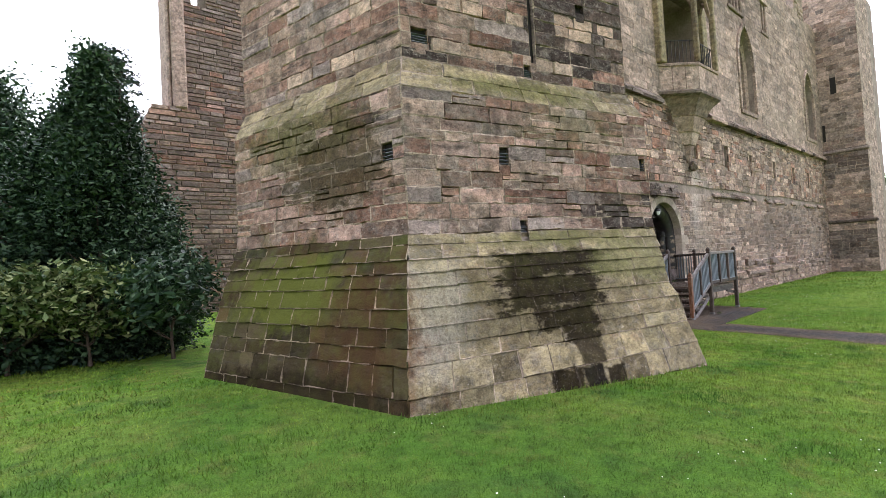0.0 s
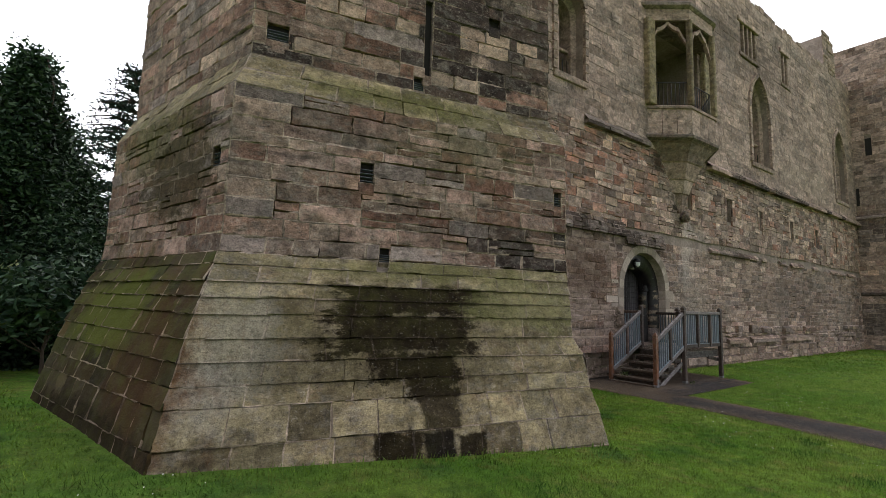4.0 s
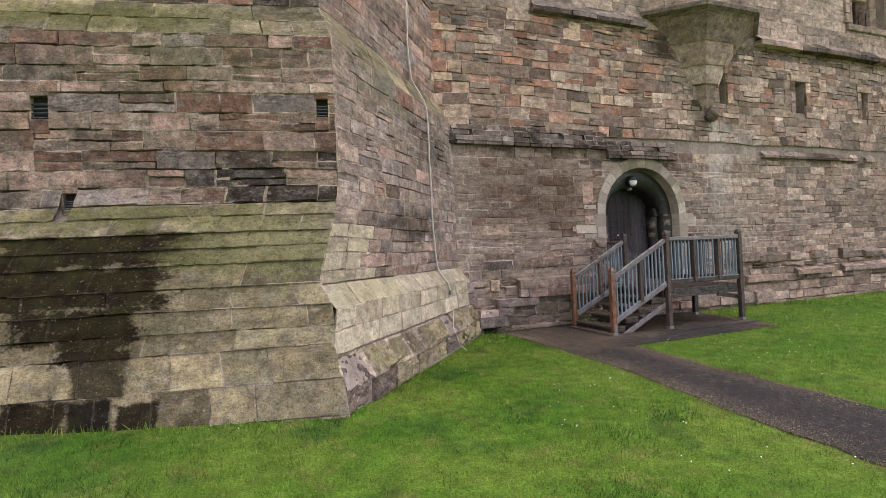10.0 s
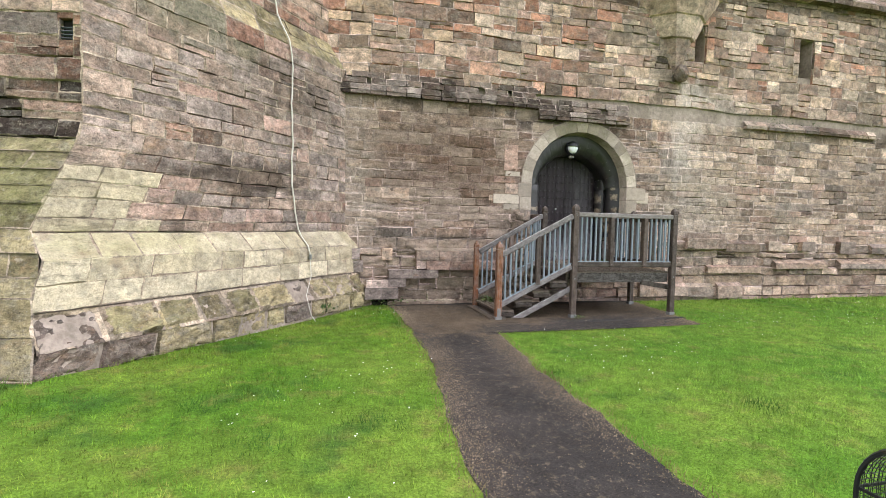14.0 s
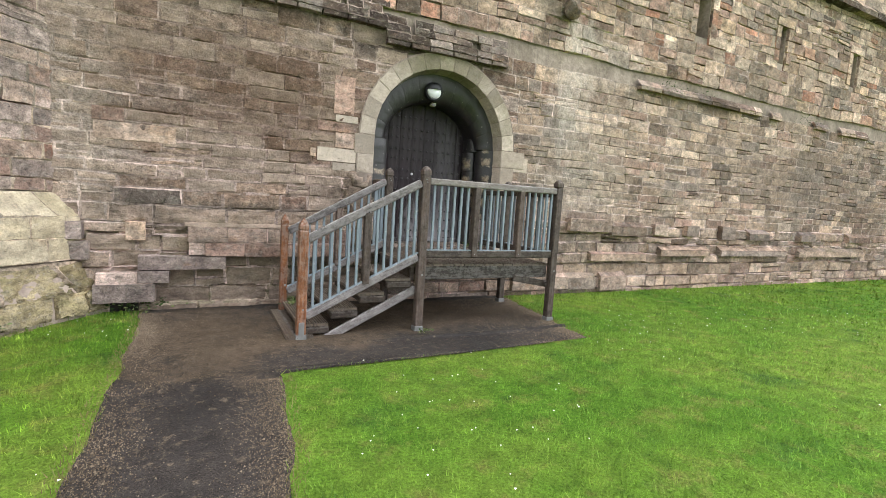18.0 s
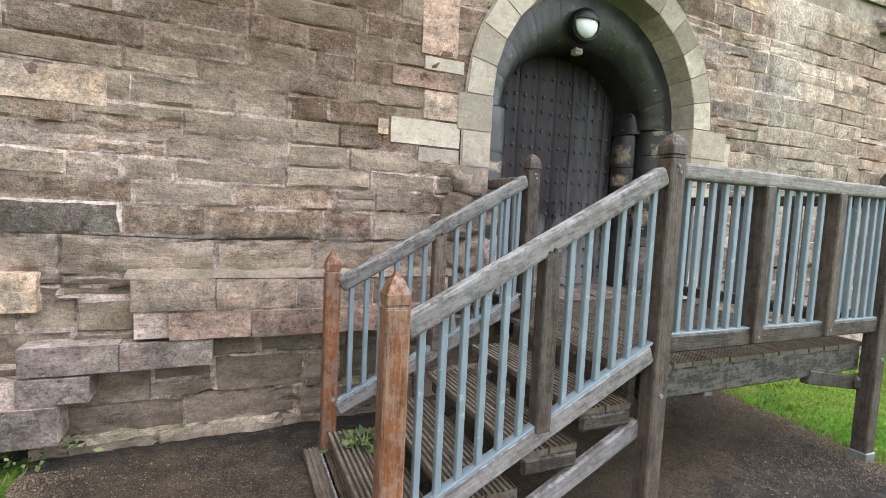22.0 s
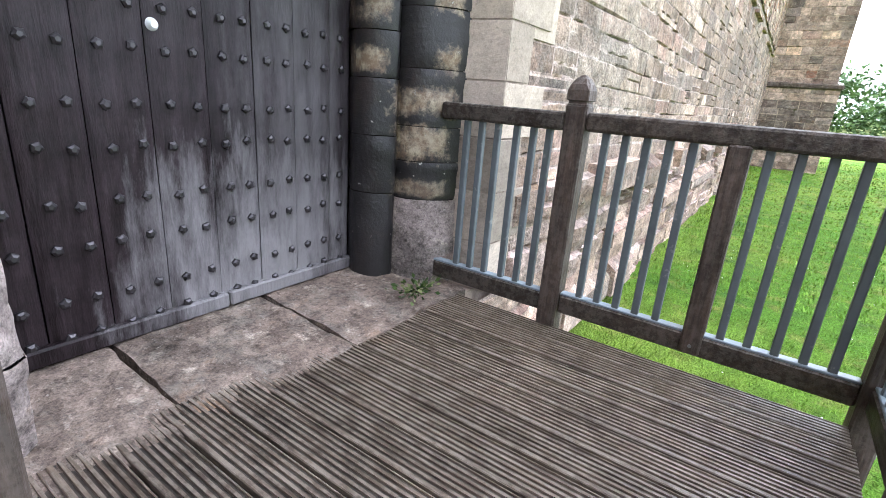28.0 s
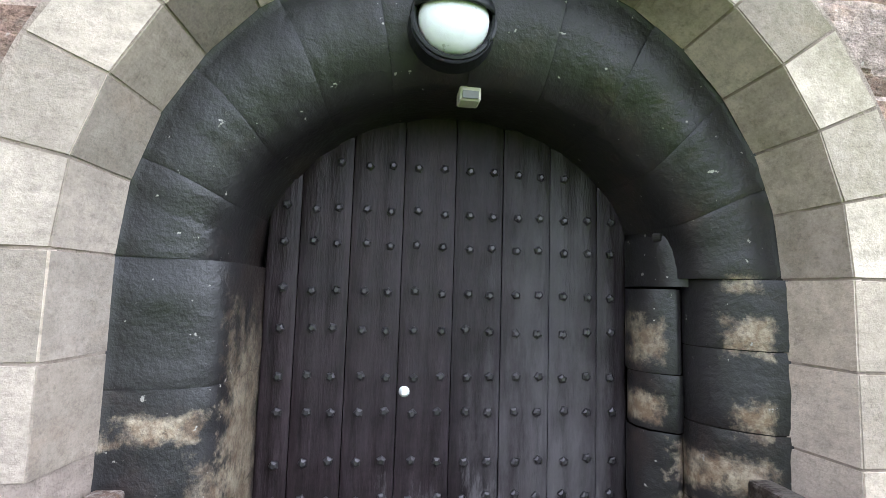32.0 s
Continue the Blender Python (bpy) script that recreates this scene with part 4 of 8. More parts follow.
def wall_core():
    """The wall's heart with its openings cut through."""
    xs = set(np.arange(X0, X1, 0.5).tolist() + [X1])
    for l, r, b, f in OPEN:
        xs |= set(np.linspace(l, r, 13 if r - l > 0.9 else 5).tolist())
    xs = sorted(xs)
    keep = [xs[0]]
    for x in xs[1:]:
        if x - keep[-1] > 1e-4:
            keep.append(x)
    v, f = [], []
    yf, yb = WY + 0.055, WY + 1.5

    def cell(x0, x1, za0, za1, zb0, zb1):
        k = len(v)
        for y in (yf, yb):
            v.extend([(x0, y, za0), (x1, y, za1), (x1, y, zb1), (x0, y, zb0)])
        f.extend([(k, k + 1, k + 2, k + 3), (k + 5, k + 4, k + 7, k + 6), (k + 1, k, k + 4, k + 5),
                  (k + 3, k + 2, k + 6, k + 7), (k, k + 3, k + 7, k + 4), (k + 2, k + 1, k + 5, k + 6)])

    for x0, x1 in zip(keep, keep[1:]):
        xm = (x0 + x1) / 2
        here = sorted((o for o in OPEN if o[0] - 1e-5 < xm < o[1] + 1e-5), key=lambda o: o[2])
        a0 = a1 = -0.6
        for l, r, b, g in here:
            if b > a0:
                cell(x0, x1, a0, a1, b, b)
            a0, a1 = g(x0), g(x1)
        t0, t1 = top_z(x0) - 0.1, top_z(x1) - 0.1
        cell(x0, x1, a0, a1, t0, t1)
    return mesh_ob("wall_great", v, f, M_MORTAR)


wall_ob = tagged(wall_core(), "tall ruined castle curtain wall of weathered sandstone with arched doorway", "wall", kind="structure")
MATS = [M_NEAR, M_SOOTED, M_GREYB, M_WALL, M_WALL_RED, M_WALL_PALE, M_BUFFB, M_UPPER, M_ROUGH, M_DARK, M_DRESS, M_NEW, M_PINKB, M_TOWER]
great = Masonry(wall_ob, MATS, M_BED_WALL)
rng = random.Random(11)


def blocked_at(z0, z1, grow=-0.05):
    out = []
    zm = (z0 + z1) / 2
    for l, r, b, g in OPEN:
        if z1 <= b + 0.02 or (b == 0.80 and z0 < DZ - 0.12):
            continue
        c, h = (l + r) / 2, (r - l) / 2
        # widest part of the opening inside this course
        best = 0.0
        for k in range(0, 25):
            x = c + h * k / 24 * 0.999
            if g(x) > max(z0 + 0.3 * (z1 - z0), b):
                best = x - c
        if best > 0.01:
            out.append((c - best, c + best))
    # the doorway's dressed stones, and the oriel
    for p, q, lo, hi in BLOCKS:
        if z0 < hi and z1 > lo:
            out.append((p, q))
    return out


BLOCKS = [(DC - 1.34, DC + 1.36, 1.95, DZ), (14.86, DC + 1.36, 0.84, 1.93), (11.9, 12.2, -0.1, 0.14)]


def wall_q(x0, x1, z0, z1, y=WY):
    return (x0, y, z0), (x1, y, z0), (x1, y, z1), (x0, y, z1)


SOUTH = (0, -1, 0)
# robbed plinth at the foot of the wall: rough courses, then coursed ashlar above
def lay(z0, z1, x0, x1, lo, hi, choose, near, split=0.12, wave=0.03, y=WY):
    """One course; some stones are cut into two thin ones."""
    blk = blocked_at(z0, z1)
    for a, b in runs(x0, x1, lo, hi, rng, blk):
        cut = [z0, z1]
        if rng.random() < split and z1 - z0 > 0.14:
            cut = [z0, lerp(z0, z1, rng.uniform(0.38, 0.62)), z1]
        free = z0 > 4.9 and any(abs(a - q) < 1e-5 or abs(b - p) < 1e-5 for p, q in blk)
        for c, d in zip(cut, cut[1:]):
            mat, kw = choose(a, b, c)
            if free:
                kw.update(joint=None, back=0.08)
            great.add(wall_q(a, b, c, d, y), SOUTH, mat, near(a, b, c, d), wave=wave, seed=rng.random() * 9, **kw)


def foot(a, b, z):
    if z > 1.1 and a < 15.2:
        return M_NEAR, dict(proud=rng.uniform(-0.004, 0.008), rough=0.035, edge=0.02, res=0.035, joint=0.003, crev=0.05)
    if a > 17.2 and z < 0.40:
        return M_WALL_PALE, dict(proud=rng.uniform(0.0, 0.07), rough=0.03, edge=0.02, res=0.07, joint=0.012, crev=0.05, worn=0.15)
    if 11.2 < a < 15.1:
        return M_NEAR, dict(proud=rng.uniform(-0.04, 0.03), rough=0.040, edge=0.018, res=0.04, joint=0.012, crev=0.05)
    return (M_ROUGH if rng.random() < 0.75 else M_WALL), dict(proud=rng.uniform(-0.02, 0.08), rough=0.04, edge=0.022, res=0.07, joint=0.015, crev=0.06)


zs = courses(-0.12, 1.12, 0.15, 0.27, rng) + [1.34]
for z0, z1 in zip(zs, zs[1:]):
    lay(z0, z1, 11.2, X1, 0.25, 0.9, foot, lambda a, b, c, d: 11.2 < a < 15.2 or 17.4 < a < 19.4, 0.15, 0.05, WY - 0.01)


def ashlar(a, b, z):
    u = rng.random()
    if 13.9 < a < 15.15 and z < 1.95:
        k = 1.0 if a > 14.5 else 0.4
        return M_NEAR, dict(proud=rng.uniform(-0.004, 0.018 * k), rough=0.035 * k, edge=0.016, res=0.04, joint=0.002, crev=0.022)
    if 18.8 < a < 26 and u < 0.6:
        mat = M_WALL_PALE
    else:
        mat = M_NEAR if a < 15.2 and u < 0.5 else M_WALL if u < 0.84 else (M_WALL_PALE if u < 0.93 else M_ROUGH)
    return mat, dict(proud=rng.uniform(-0.004, 0.005), rough=(0.020 if u > 0.6 else 0.008) if a < 15.5 else (0.012 if u > 0.6 else 0.006), edge=0.018 if a < 15.5 else 0.013, res=0.045 if a < 15.5 else (0.055 if a < 21 else 0.09), joint=0.004, crev=0.013 if a < 15.5 else 0.03 if a > 20 else 0.014, worn=0.06 if a < 20 else 0.14)


zs = courses(1.34, 4.02, 0.13, 0.235, rng)
for z0, z1 in zip(zs, zs[1:]):
    lay(z0, z1, 11.0, X1, 0.26, 0.74, ashlar, lambda a, b, c, d: d < 2.75 and 11.2 < a < 15.2 or d < 2.0 and 17.3 < a < 19.0, 0.14, 0.04)


def patchwork(a, b, z):
    red = 0.85 if a < 16.5 else (0.55 if a < 19.5 else 0.25)
    mat = M_WALL_RED if rng.random() < red else (M_WALL_PALE if rng.random() < 0.7 else M_WALL)
    return mat, dict(proud=rng.uniform(-0.014, 0.018), rough=0.028, edge=0.012, res=0.07 if a < 24 else 0.1, joint=0.008, crev=0.05, worn=0.12)


# red and pale patchwork between the two string courses
zs = courses(4.32, 7.05, 0.14, 0.28, rng)
for z0, z1 in zip(zs, zs[1:]):
    lay(z0, z1, 11.0, X1, 0.2, 0.66, patchwork, lambda a, b, c, d: False, 0.25, 0.08, WY + 0.01)


def upper(a, b, z):
    return M_UPPER, dict(proud=rng.uniform(-0.008, 0.008), rough=0.014, edge=0.005, res=0.12, joint=0.002, crev=0.02)


zs = courses(7.05, WTOP - 0.25, 0.22, 0.33, rng)
for z0, z1 in zip(zs, zs[1:]):
    lay(z0, z1, 10.2, X1, 0.35, 0.95, upper, lambda a, b, c, d: False, 0.05, 0.04, WY + 0.01)
# ragged top courses
for a, b in runs(10.2, X1, 0.3, 0.7, rng):
    z0 = WTOP - 0.25
    z1 = top_z((a + b) / 2)
    k = max(1, round((z1 - z0) / 0.28))
    for i in range(k):
        if z1 > z0 + 0.05:
            great.add(wall_q(a, b, lerp(z0, z1, i / k), lerp(z0, z1, (i + 1) / k), WY + 0.02), SOUTH, M_UPPER, proud=rng.uniform(-0.03, 0.04), rough=0.03, edge=0.04, seed=rng.random() * 9)


# string courses with a sloping top
def string_course(za, zb, zt, x0, x1, out, mats, lo, hi, drop=None):
    for a, b in runs(x0, x1, lo, hi, rng):
        if drop and rng.random() < drop:
            continue
        o = out * rng.uniform(0.9, 1.05)
        mat = rng.choice(mats)
        y = WY - o
        great.add(((a, y, za), (b, y, za), (b, y, zb), (a, y, zb)), SOUTH, mat, rough=0.016, edge=0.012, back=o + 0.04, wave=0.03, res=0.07, seed=rng.random() * 9)
        rows = 3 if zt - zb > 0.25 else 1
        for k in range(rows):
            t0, t1 = k / rows, (k + 1) / rows
            sh = rng.uniform(-0.1, 0.1) if k else 0.0
            n = Vector((0, -(zt - zb), o)).normalized()
            great.add(((a + sh, lerp(y, WY, t0), lerp(zb, zt, t0)), (b + sh, lerp(y, WY, t0), lerp(zb, zt, t0)), (b + sh, lerp(y, WY, t1), lerp(zb, zt, t1)), (a + sh, lerp(y, WY, t1), lerp(zb, zt, t1))),
                      tuple(n), mat, rough=0.015, edge=0.008, joint=0.006, wave=0.03, res=0.07, seed=rng.random() * 9)


string_course(3.99, 4.07, 4.44, 11.1, 15.25, 0.10, [M_DARK, M_SOOTED, M_DARK], 0.24, 0.42)
string_course(3.80, 3.88, 4.24, 15.25, 17.35, 0.10, [M_DARK, M_SOOTED, M_DARK], 0.24, 0.42)
string_course(3.95, 4.03, 4.16, 20.4, 24.4, 0.10, [M_WALL, M_WALL_PALE], 0.4, 0.8, 0.15)
string_course(3.95, 4.03, 4.16, 24.8, 38.0, 0.08, [M_WALL, M_WALL_PALE], 0.4, 0.8, 0.5)
string_course(7.02, 7.16, 7.36, 20.4, 38.4, 0.20, [M_SOOTED, M_UPPER, M_WALL], 0.5, 1.1, 0.06)
string_course(7.02, 7.14, 7.32, 13.4, 16.6, 0.14, [M_DARK], 0.5, 1.1, 0.3)

# what is left of the projecting plinth blocks
def proud_block(x0, x1, z0, z1, out, mat, cham=0.0, name="stone"):
    y = WY - out
    great.add(((x0, y, z0), (x1, y, z0), (x1, y, z1 - cham), (x0, y, z1 - cham)), SOUTH, mat, True, name, rough=0.008, edge=0.005, back=out + 0.1, seed=x0, res=0.07)
    if cham:
        great.add(((x0, y, z1 - cham), (x1, y, z1 - cham), (x1, WY - 0.01, z1), (x0, WY - 0.01, z1)), (0, -0.6, 0.8), mat, True, name, rough=0.006, edge=0.01, back=0.08, seed=x0)


PB = M_PINKB
GRS = M_DARK
GREYB = M_GREYB
great.limit = 520
WEST_BLOCKS = (
    (12.73, 13.19, 0.885, 1.09, 0.16, M_BUFFB, 0), (13.19, 13.68, 0.885, 1.085, 0.16, M_BUFFB, 0), (13.68, 14.2, 0.885, 1.08, 0.155, M_BUFFB, 0), (14.2, 14.75, 0.89, 1.075, 0.15, PB, 0),
    (12.93, 13.40, 0.705, 0.88, 0.17, PB, 0), (13.40, 13.92, 0.70, 0.88, 0.17, PB, 0), (13.92, 14.4, 0.70, 0.88, 0.17, PB, 0), (14.4, 14.8, 0.70, 0.885, 0.165, PB, 0),
    (12.20, 12.68, 0.535, 0.71, 0.16, GREYB, 0),
)
FOOT_BLOCKS = (
    (12.68, 13.18, 0.535, 0.705, 0.16, GREYB, 0), (12.19, 12.54, 0.37, 0.53, 0.165, GREYB, 0), (11.75, 12.39, 0.14, 0.37, 0.18, GREYB, 0), (12.07, 12.28, 0.89, 1.12, 0.09, M_NEW, 0),
    (11.3, 11.66, 0.90, 1.11, 0.15, GREYB, 0), (11.35, 11.72, 0.66, 0.88, 0.13, GREYB, 0), (11.75, 12.60, 2.08, 2.29, 0.010, M_BUFFB, 0), (11.74, 12.06, 2.29, 2.45, 0.010, M_PINKB, 0),
    (18.9, 19.95, 1.18, 1.42, 0.17, M_BUFFB, 0),
)
EAST_BLOCKS = (
    (19.95, 20.9, 1.12, 1.40, 0.17, M_WALL, 0.1), (21.2, 21.6, 1.15, 1.38, 0.12, M_BUFFB, 0), (22.2, 22.6, 1.15, 1.38, 0.12, M_WALL, 0), (23.4, 23.9, 1.1, 1.4, 0.12, M_WALL, 0),
    (24.4, 25.2, 1.1, 1.36, 0.15, M_WALL, 0.1), (26.6, 27.3, 1.1, 1.36, 0.15, M_WALL, 0.1), (29.0, 30.2, 1.1, 1.36, 0.15, M_WALL, 0.1), (19.5, 21.0, 0.62, 0.82, 0.14, M_WALL, 0.06),
    (21.4, 23.0, 0.72, 0.95, 0.16, M_WALL, 0.1),
)
LOW_BLOCKS = (
    (23.4, 26.0, 0.72, 0.95, 0.16, M_WALL, 0.1), (26.6, 30.0, 0.7, 0.95, 0.15, M_ROUGH, 0.1), (17.75, 18.5, 0.1, 0.42, 0.12, M_BUFFB, 0), (18.5, 19.0, 0.1, 0.4, 0.14, M_BUFFB, 0.08),
    (19.0, 19.7, 0.08, 0.40, 0.12, M_ROUGH, 0.1), (19.8, 20.5, 0.05, 0.42, 0.14, M_BUFFB, 0.1),
)
for row in (WEST_BLOCKS, FOOT_BLOCKS, EAST_BLOCKS, LOW_BLOCKS):
    for x0, x1, z0, z1, o, m, c in row:
        proud_block(x0, x1, z0, z1, o, m, c)




for x0, x1, z0, z1, out in ((12.75, 14.78, 0.72, 1.075, 0.145), (12.22, 13.16, 0.545, 0.70, 0.148), (11.78, 12.36, 0.16, 0.50, 0.15)):
    part("mortar_bed", block(x0, x1, WY - out, WY + 0.06, z0, z1, 0.004), M_BED_WALL, wall_ob)


def fillet():
    """Sloping mortar ledge over the plinth blocks."""
    v, f = [], []
    n, m = 60, 4
    for i in range(n + 1):
        x = lerp(12.70, 14.85, i / n)
        for k in range(m + 1):
            t = k / m
            d = 0.012 * noise.noise(Vector((x * 5, t * 2, 1))) + 0.008 * noise.noise(Vector((x * 14, t * 4, 1)))
            v.append((x, lerp(WY - 0.15, WY + 0.01, t), 1.085 + 0.05 * t ** 0.7 + d * (0.4 + t)))
    for i in range(n):
        for k in range(m):
            a = i * (m + 1) + k
            f.append((a, a + m + 1, a + m + 2, a + 1))
    mesh_ob("mortar_ledge", v, f, M_NEAR, wall_ob, smooth=True, label="sloping mortar ledge over the plinth")


fillet()
# ---------------------------------------------------------------- doorway
def ring_points(c, zs, r, zfoot, n_arc, n_jamb):
    """Points along a round-headed opening, from the left foot to the right one, with outward directions."""
    out = []
    for i in range(n_jamb):
        out.append((c, c - r, lerp(zfoot, zs, i / n_jamb), -1.0, 0.0))
    for i in range(n_arc + 1):
        a = math.pi * (1 - i / n_arc)
        out.append((c, c + r * math.cos(a), zs + r * math.sin(a), math.cos(a), math.sin(a)))
    for i in range(1, n_jamb + 1):
        out.append((c, c + r, lerp(zs, zfoot, i / n_jamb), 1.0, 0.0))
    return [(p[1], p[2], p[3], p[4]) for p in out]


def dressed_ring(m, c, zs, r0, widths, zfoot, n_arc, n_jamb, yf, yb, r_in, mat, near=True):
    """Voussoirs and jamb stones: a flat face and a chamfer running in to r_in at depth yb."""
    pts = ring_points(c, zs, 1.0, 0, n_arc, n_jamb)
    prs = []
    for i in range(n_jamb):
        prs.append((None, lerp(zfoot, zs, i / n_jamb), lerp(zfoot, zs, (i + 1) / n_jamb), -1))
    for i in range(n_jamb):
        w = widths[i % len(widths)]
        for side in (-1, 1):
            if side < 0 and i < 4:
                continue
            za, zb = lerp(zfoot, zs, i / n_jamb), lerp(zfoot, zs, (i + 1) / n_jamb)
            xa, xb, xi = c + side * r0, c + side * (r0 + w + (0.17 if side > 0 else 0.0) * (i % 2)), c + side * r_in
            q = ((xb, yf, za), (xa, yf, za), (xa, yf, zb), (xb, yf, zb)) if side < 0 else ((xa, yf, za), (xb, yf, za), (xb, yf, zb), (xa, yf, zb))
            m.add(q, SOUTH, mat, near, "jamb_stone", rough=0.005, edge=0.006, back=0.03, seed=i + side)
            q = ((xa, yf, za), (xi, yb, za), (xi, yb, zb), (xa, yf, zb)) if side < 0 else ((xi, yb, za), (xa, yf, za), (xa, yf, zb), (xi, yb, zb))
            nn = Vector((-side * (yb - yf), -(r0 - r_in), 0)).normalized()
            m.add(q, tuple(nn), mat, near, "jamb_stone", rough=0.005, edge=0.005, back=0.03, seed=i + side)
    for i in range(n_arc):
        a0, a1 = math.pi * (1 - i / n_arc), math.pi * (1 - (i + 1) / n_arc)
        w = widths[0] * 0.93
        am = (a0 + a1) / 2
        P = lambda r, a, y: (c + r * math.cos(a), y, zs + r * math.sin(a))
        m.add((P(r0, a0, yf), P(r0, a1, yf), P(r0 + w, a1, yf), P(r0 + w, a0, yf)), SOUTH, mat, near, "voussoir", rough=0.005, edge=0.006, back=0.03, seed=i)
        nn = Vector((-(yb - yf) * math.cos(am), -(r0 - r_in), -(yb - yf) * math.sin(am))).normalized()
        m.add((P(r_in, a0, yb), P(r_in, a1, yb), P(r0, a1, yf), P(r0, a0, yf)), tuple(nn), mat, near, "voussoir", rough=0.005, edge=0.005, back=0.03, seed=i)


great.limit = 680
dressed_ring(great, DC, DZ, 1.118, (0.25, 0.30), 0.80, 15, 6, WY - 0.02, 7.84, 1.085, M_DRESS)
# longer bonding stones beside the left jamb
for x0, x1, z0, z1, m in ((14.565, 14.90, 2.61, 2.72, M_DRESS), (14.32, 14.88, 2.47, 2.61, M_PINKB), (14.57, 14.89, 2.25, 2.47, M_BUFFB), (14.32, 14.89, 2.05, 2.25, M_DRESS), (14.225, 14.315, 2.10, 2.225, M_NEW), (14.54, 14.89, 1.93, 2.05, M_DRESS), (14.535, 14.84, 2.72, 3.26, M_PINKB), (17.62, 17.95, 2.15, 2.4, M_DRESS)):
    great.add(wall_q(x0, x1, z0, z1, WY - 0.010), SOUTH, m, True, rough=0.006, edge=0.008, seed=x0)


def sweep_order(name, prof, t0, t1, n, mat, parent, rough=0.006, seed=0.0, side=-1):
    """A moulding of (radius, y, flattening) points: straight up a jamb where side is -1 or 1, round the arch where it is 0."""
    v, f = [], []
    m = len(prof)
    for i in range(n + 1):
        t = lerp(t0, t1, i / n)
        for r, y, q in prof:
            if side:
                p = Vector((DC + side * r, y, t))
            else:
                p = Vector((DC + r * math.cos(t), y, DZ + r * math.sin(t) * q))
            w = p * 4.0 + Vector((seed, 0, 0))
            d = rough * (1.4 * noise.noise(w) + 0.8 * noise.noise(w * 3) + 0.4 * noise.noise(w * 9))
            # worn arrises at both ends of the stone
            e = 0.003 if i in (0, n) else 0.0
            back = Vector((side * 0.5, 0.8, 0)) if side else Vector((0.5 * math.cos(t), 0.8, 0.5 * math.sin(t)))
            v.append(p + back * (d + e))
    for i in range(n):
        for j in range(m - 1):
            a = i * m + j
            f.append((a, a + 1, a + m + 1, a + m))
    return mesh_ob(name, v, f, mat, parent, smooth=True)


ORDER_ARCH = [(1.118, 7.80, 1.0), (1.095, 7.838, 1.0), (1.06, 7.842, 0.995), (1.01, 7.845, 0.98), (0.96, 7.852, 0.95), (0.91, 7.872, 0.91), (0.865, 7.91, 0.86), (0.835, 7.96, 0.82), (0.82, 8.02, 0.815), (0.81, 8.15, 0.825), (0.80, 8.40, 0.835)]
ORDER_LEFT = [(1.118, 7.80, 1), (1.10, 7.835, 1), (1.06, 7.84, 1), (0.98, 7.852, 1), (0.90, 7.868, 1), (0.84, 7.892, 1), (0.80, 7.93, 1), (0.785, 7.985, 1), (0.775, 8.10, 1), (0.77, 8.40, 1)]
SHAFT_OUT = [(1.118, 7.80, 1), (1.09, 7.822, 1), (1.03, 7.832, 1), (0.965, 7.868, 1), (0.91, 7.925, 1), (0.875, 7.99, 1), (0.868, 8.05, 1), (0.876, 8.09, 1)]
SHAFT_IN = [(0.89, 8.11, 1), (0.862, 8.07, 1), (0.835, 8.062, 1), (0.80, 8.085, 1), (0.755, 8.125, 1), (0.73, 8.18, 1), (0.728, 8.24, 1), (0.75, 8.29, 1), (0.80, 8.36, 1)]
IMPOST = [(0.86, 8.02, 1), (0.825, 8.03, 1), (0.785, 8.065, 1), (0.755, 8.12, 1), (0.745, 8.18, 1), (0.745, 8.28, 1), (0.79, 8.40, 1)]
deeper = lambda prof, d=0.008: [(r + d, y + d, q) for r, y, q in prof]
surround = new("door_surround")
surround.parent = wall_ob
surround["label"] = "black-painted stone inner order of the doorway"
for side in (-1, 1):
    sweep_order("mortar_bed", [(1.38, WY - 0.014, 1), (1.123, WY - 0.014, 1), (1.091, 7.843, 1)], 0.80, DZ, 8, M_MORTAR, wall_ob, 0.0, 0, side)
sweep_order("mortar_bed", [(1.36, WY - 0.014, 1), (1.123, WY - 0.014, 1), (1.091, 7.843, 1)], math.pi, 0, 40, M_MORTAR, wall_ob, 0.0, 0, 0)
sweep_order("joint_bed", deeper(ORDER_LEFT), 0.80, DZ, 6, M_BLACK, surround, 0.0, 0, -1)
sweep_order("joint_bed", deeper(ORDER_ARCH), math.pi, 0, 60, M_BLACK, surround, 0.0, 0, 0)
sweep_order("joint_bed", deeper(SHAFT_OUT, 0.012) + [(0.90, 8.20, 1), (0.86, 8.40, 1)], 0.80, DZ + 0.02, 6, M_VOID, surround, 0.0, 0, 1)
for k, (za, zb) in enumerate(((0.80, 1.10), (1.10, 1.38), (1.38, 1.70), (1.70, 2.10), (2.10, 2.49))):
    bare = zb < 1.4
    sweep_order("black_stone", deeper(ORDER_LEFT, 0.004) if bare else ORDER_LEFT, za + 0.002, zb - 0.002, 12, M_SHAFTFOOT if bare else M_BLACK, surround, 0.024 if bare else 0.010, k * 3.7, -1)
arc = [3.14159, 2.86, 2.56, 2.24, 1.93, 1.60, 1.27, 0.96, 0.62, 0.30, 0.0]
for k, (ta, tb) in enumerate(zip(arc, arc[1:])):
    sweep_order("black_stone", [(r + 0.003 * math.sin(k * 2.3), y, q) for r, y, q in ORDER_ARCH], ta - 0.0012, tb + 0.0012, 16, M_BLACK, surround, 0.007, k * 2.1, 0)
sweep_order("impost_stone", IMPOST, 2.46, 2.66, 8, M_BLACK, surround, 0.010, 5.5, 1)
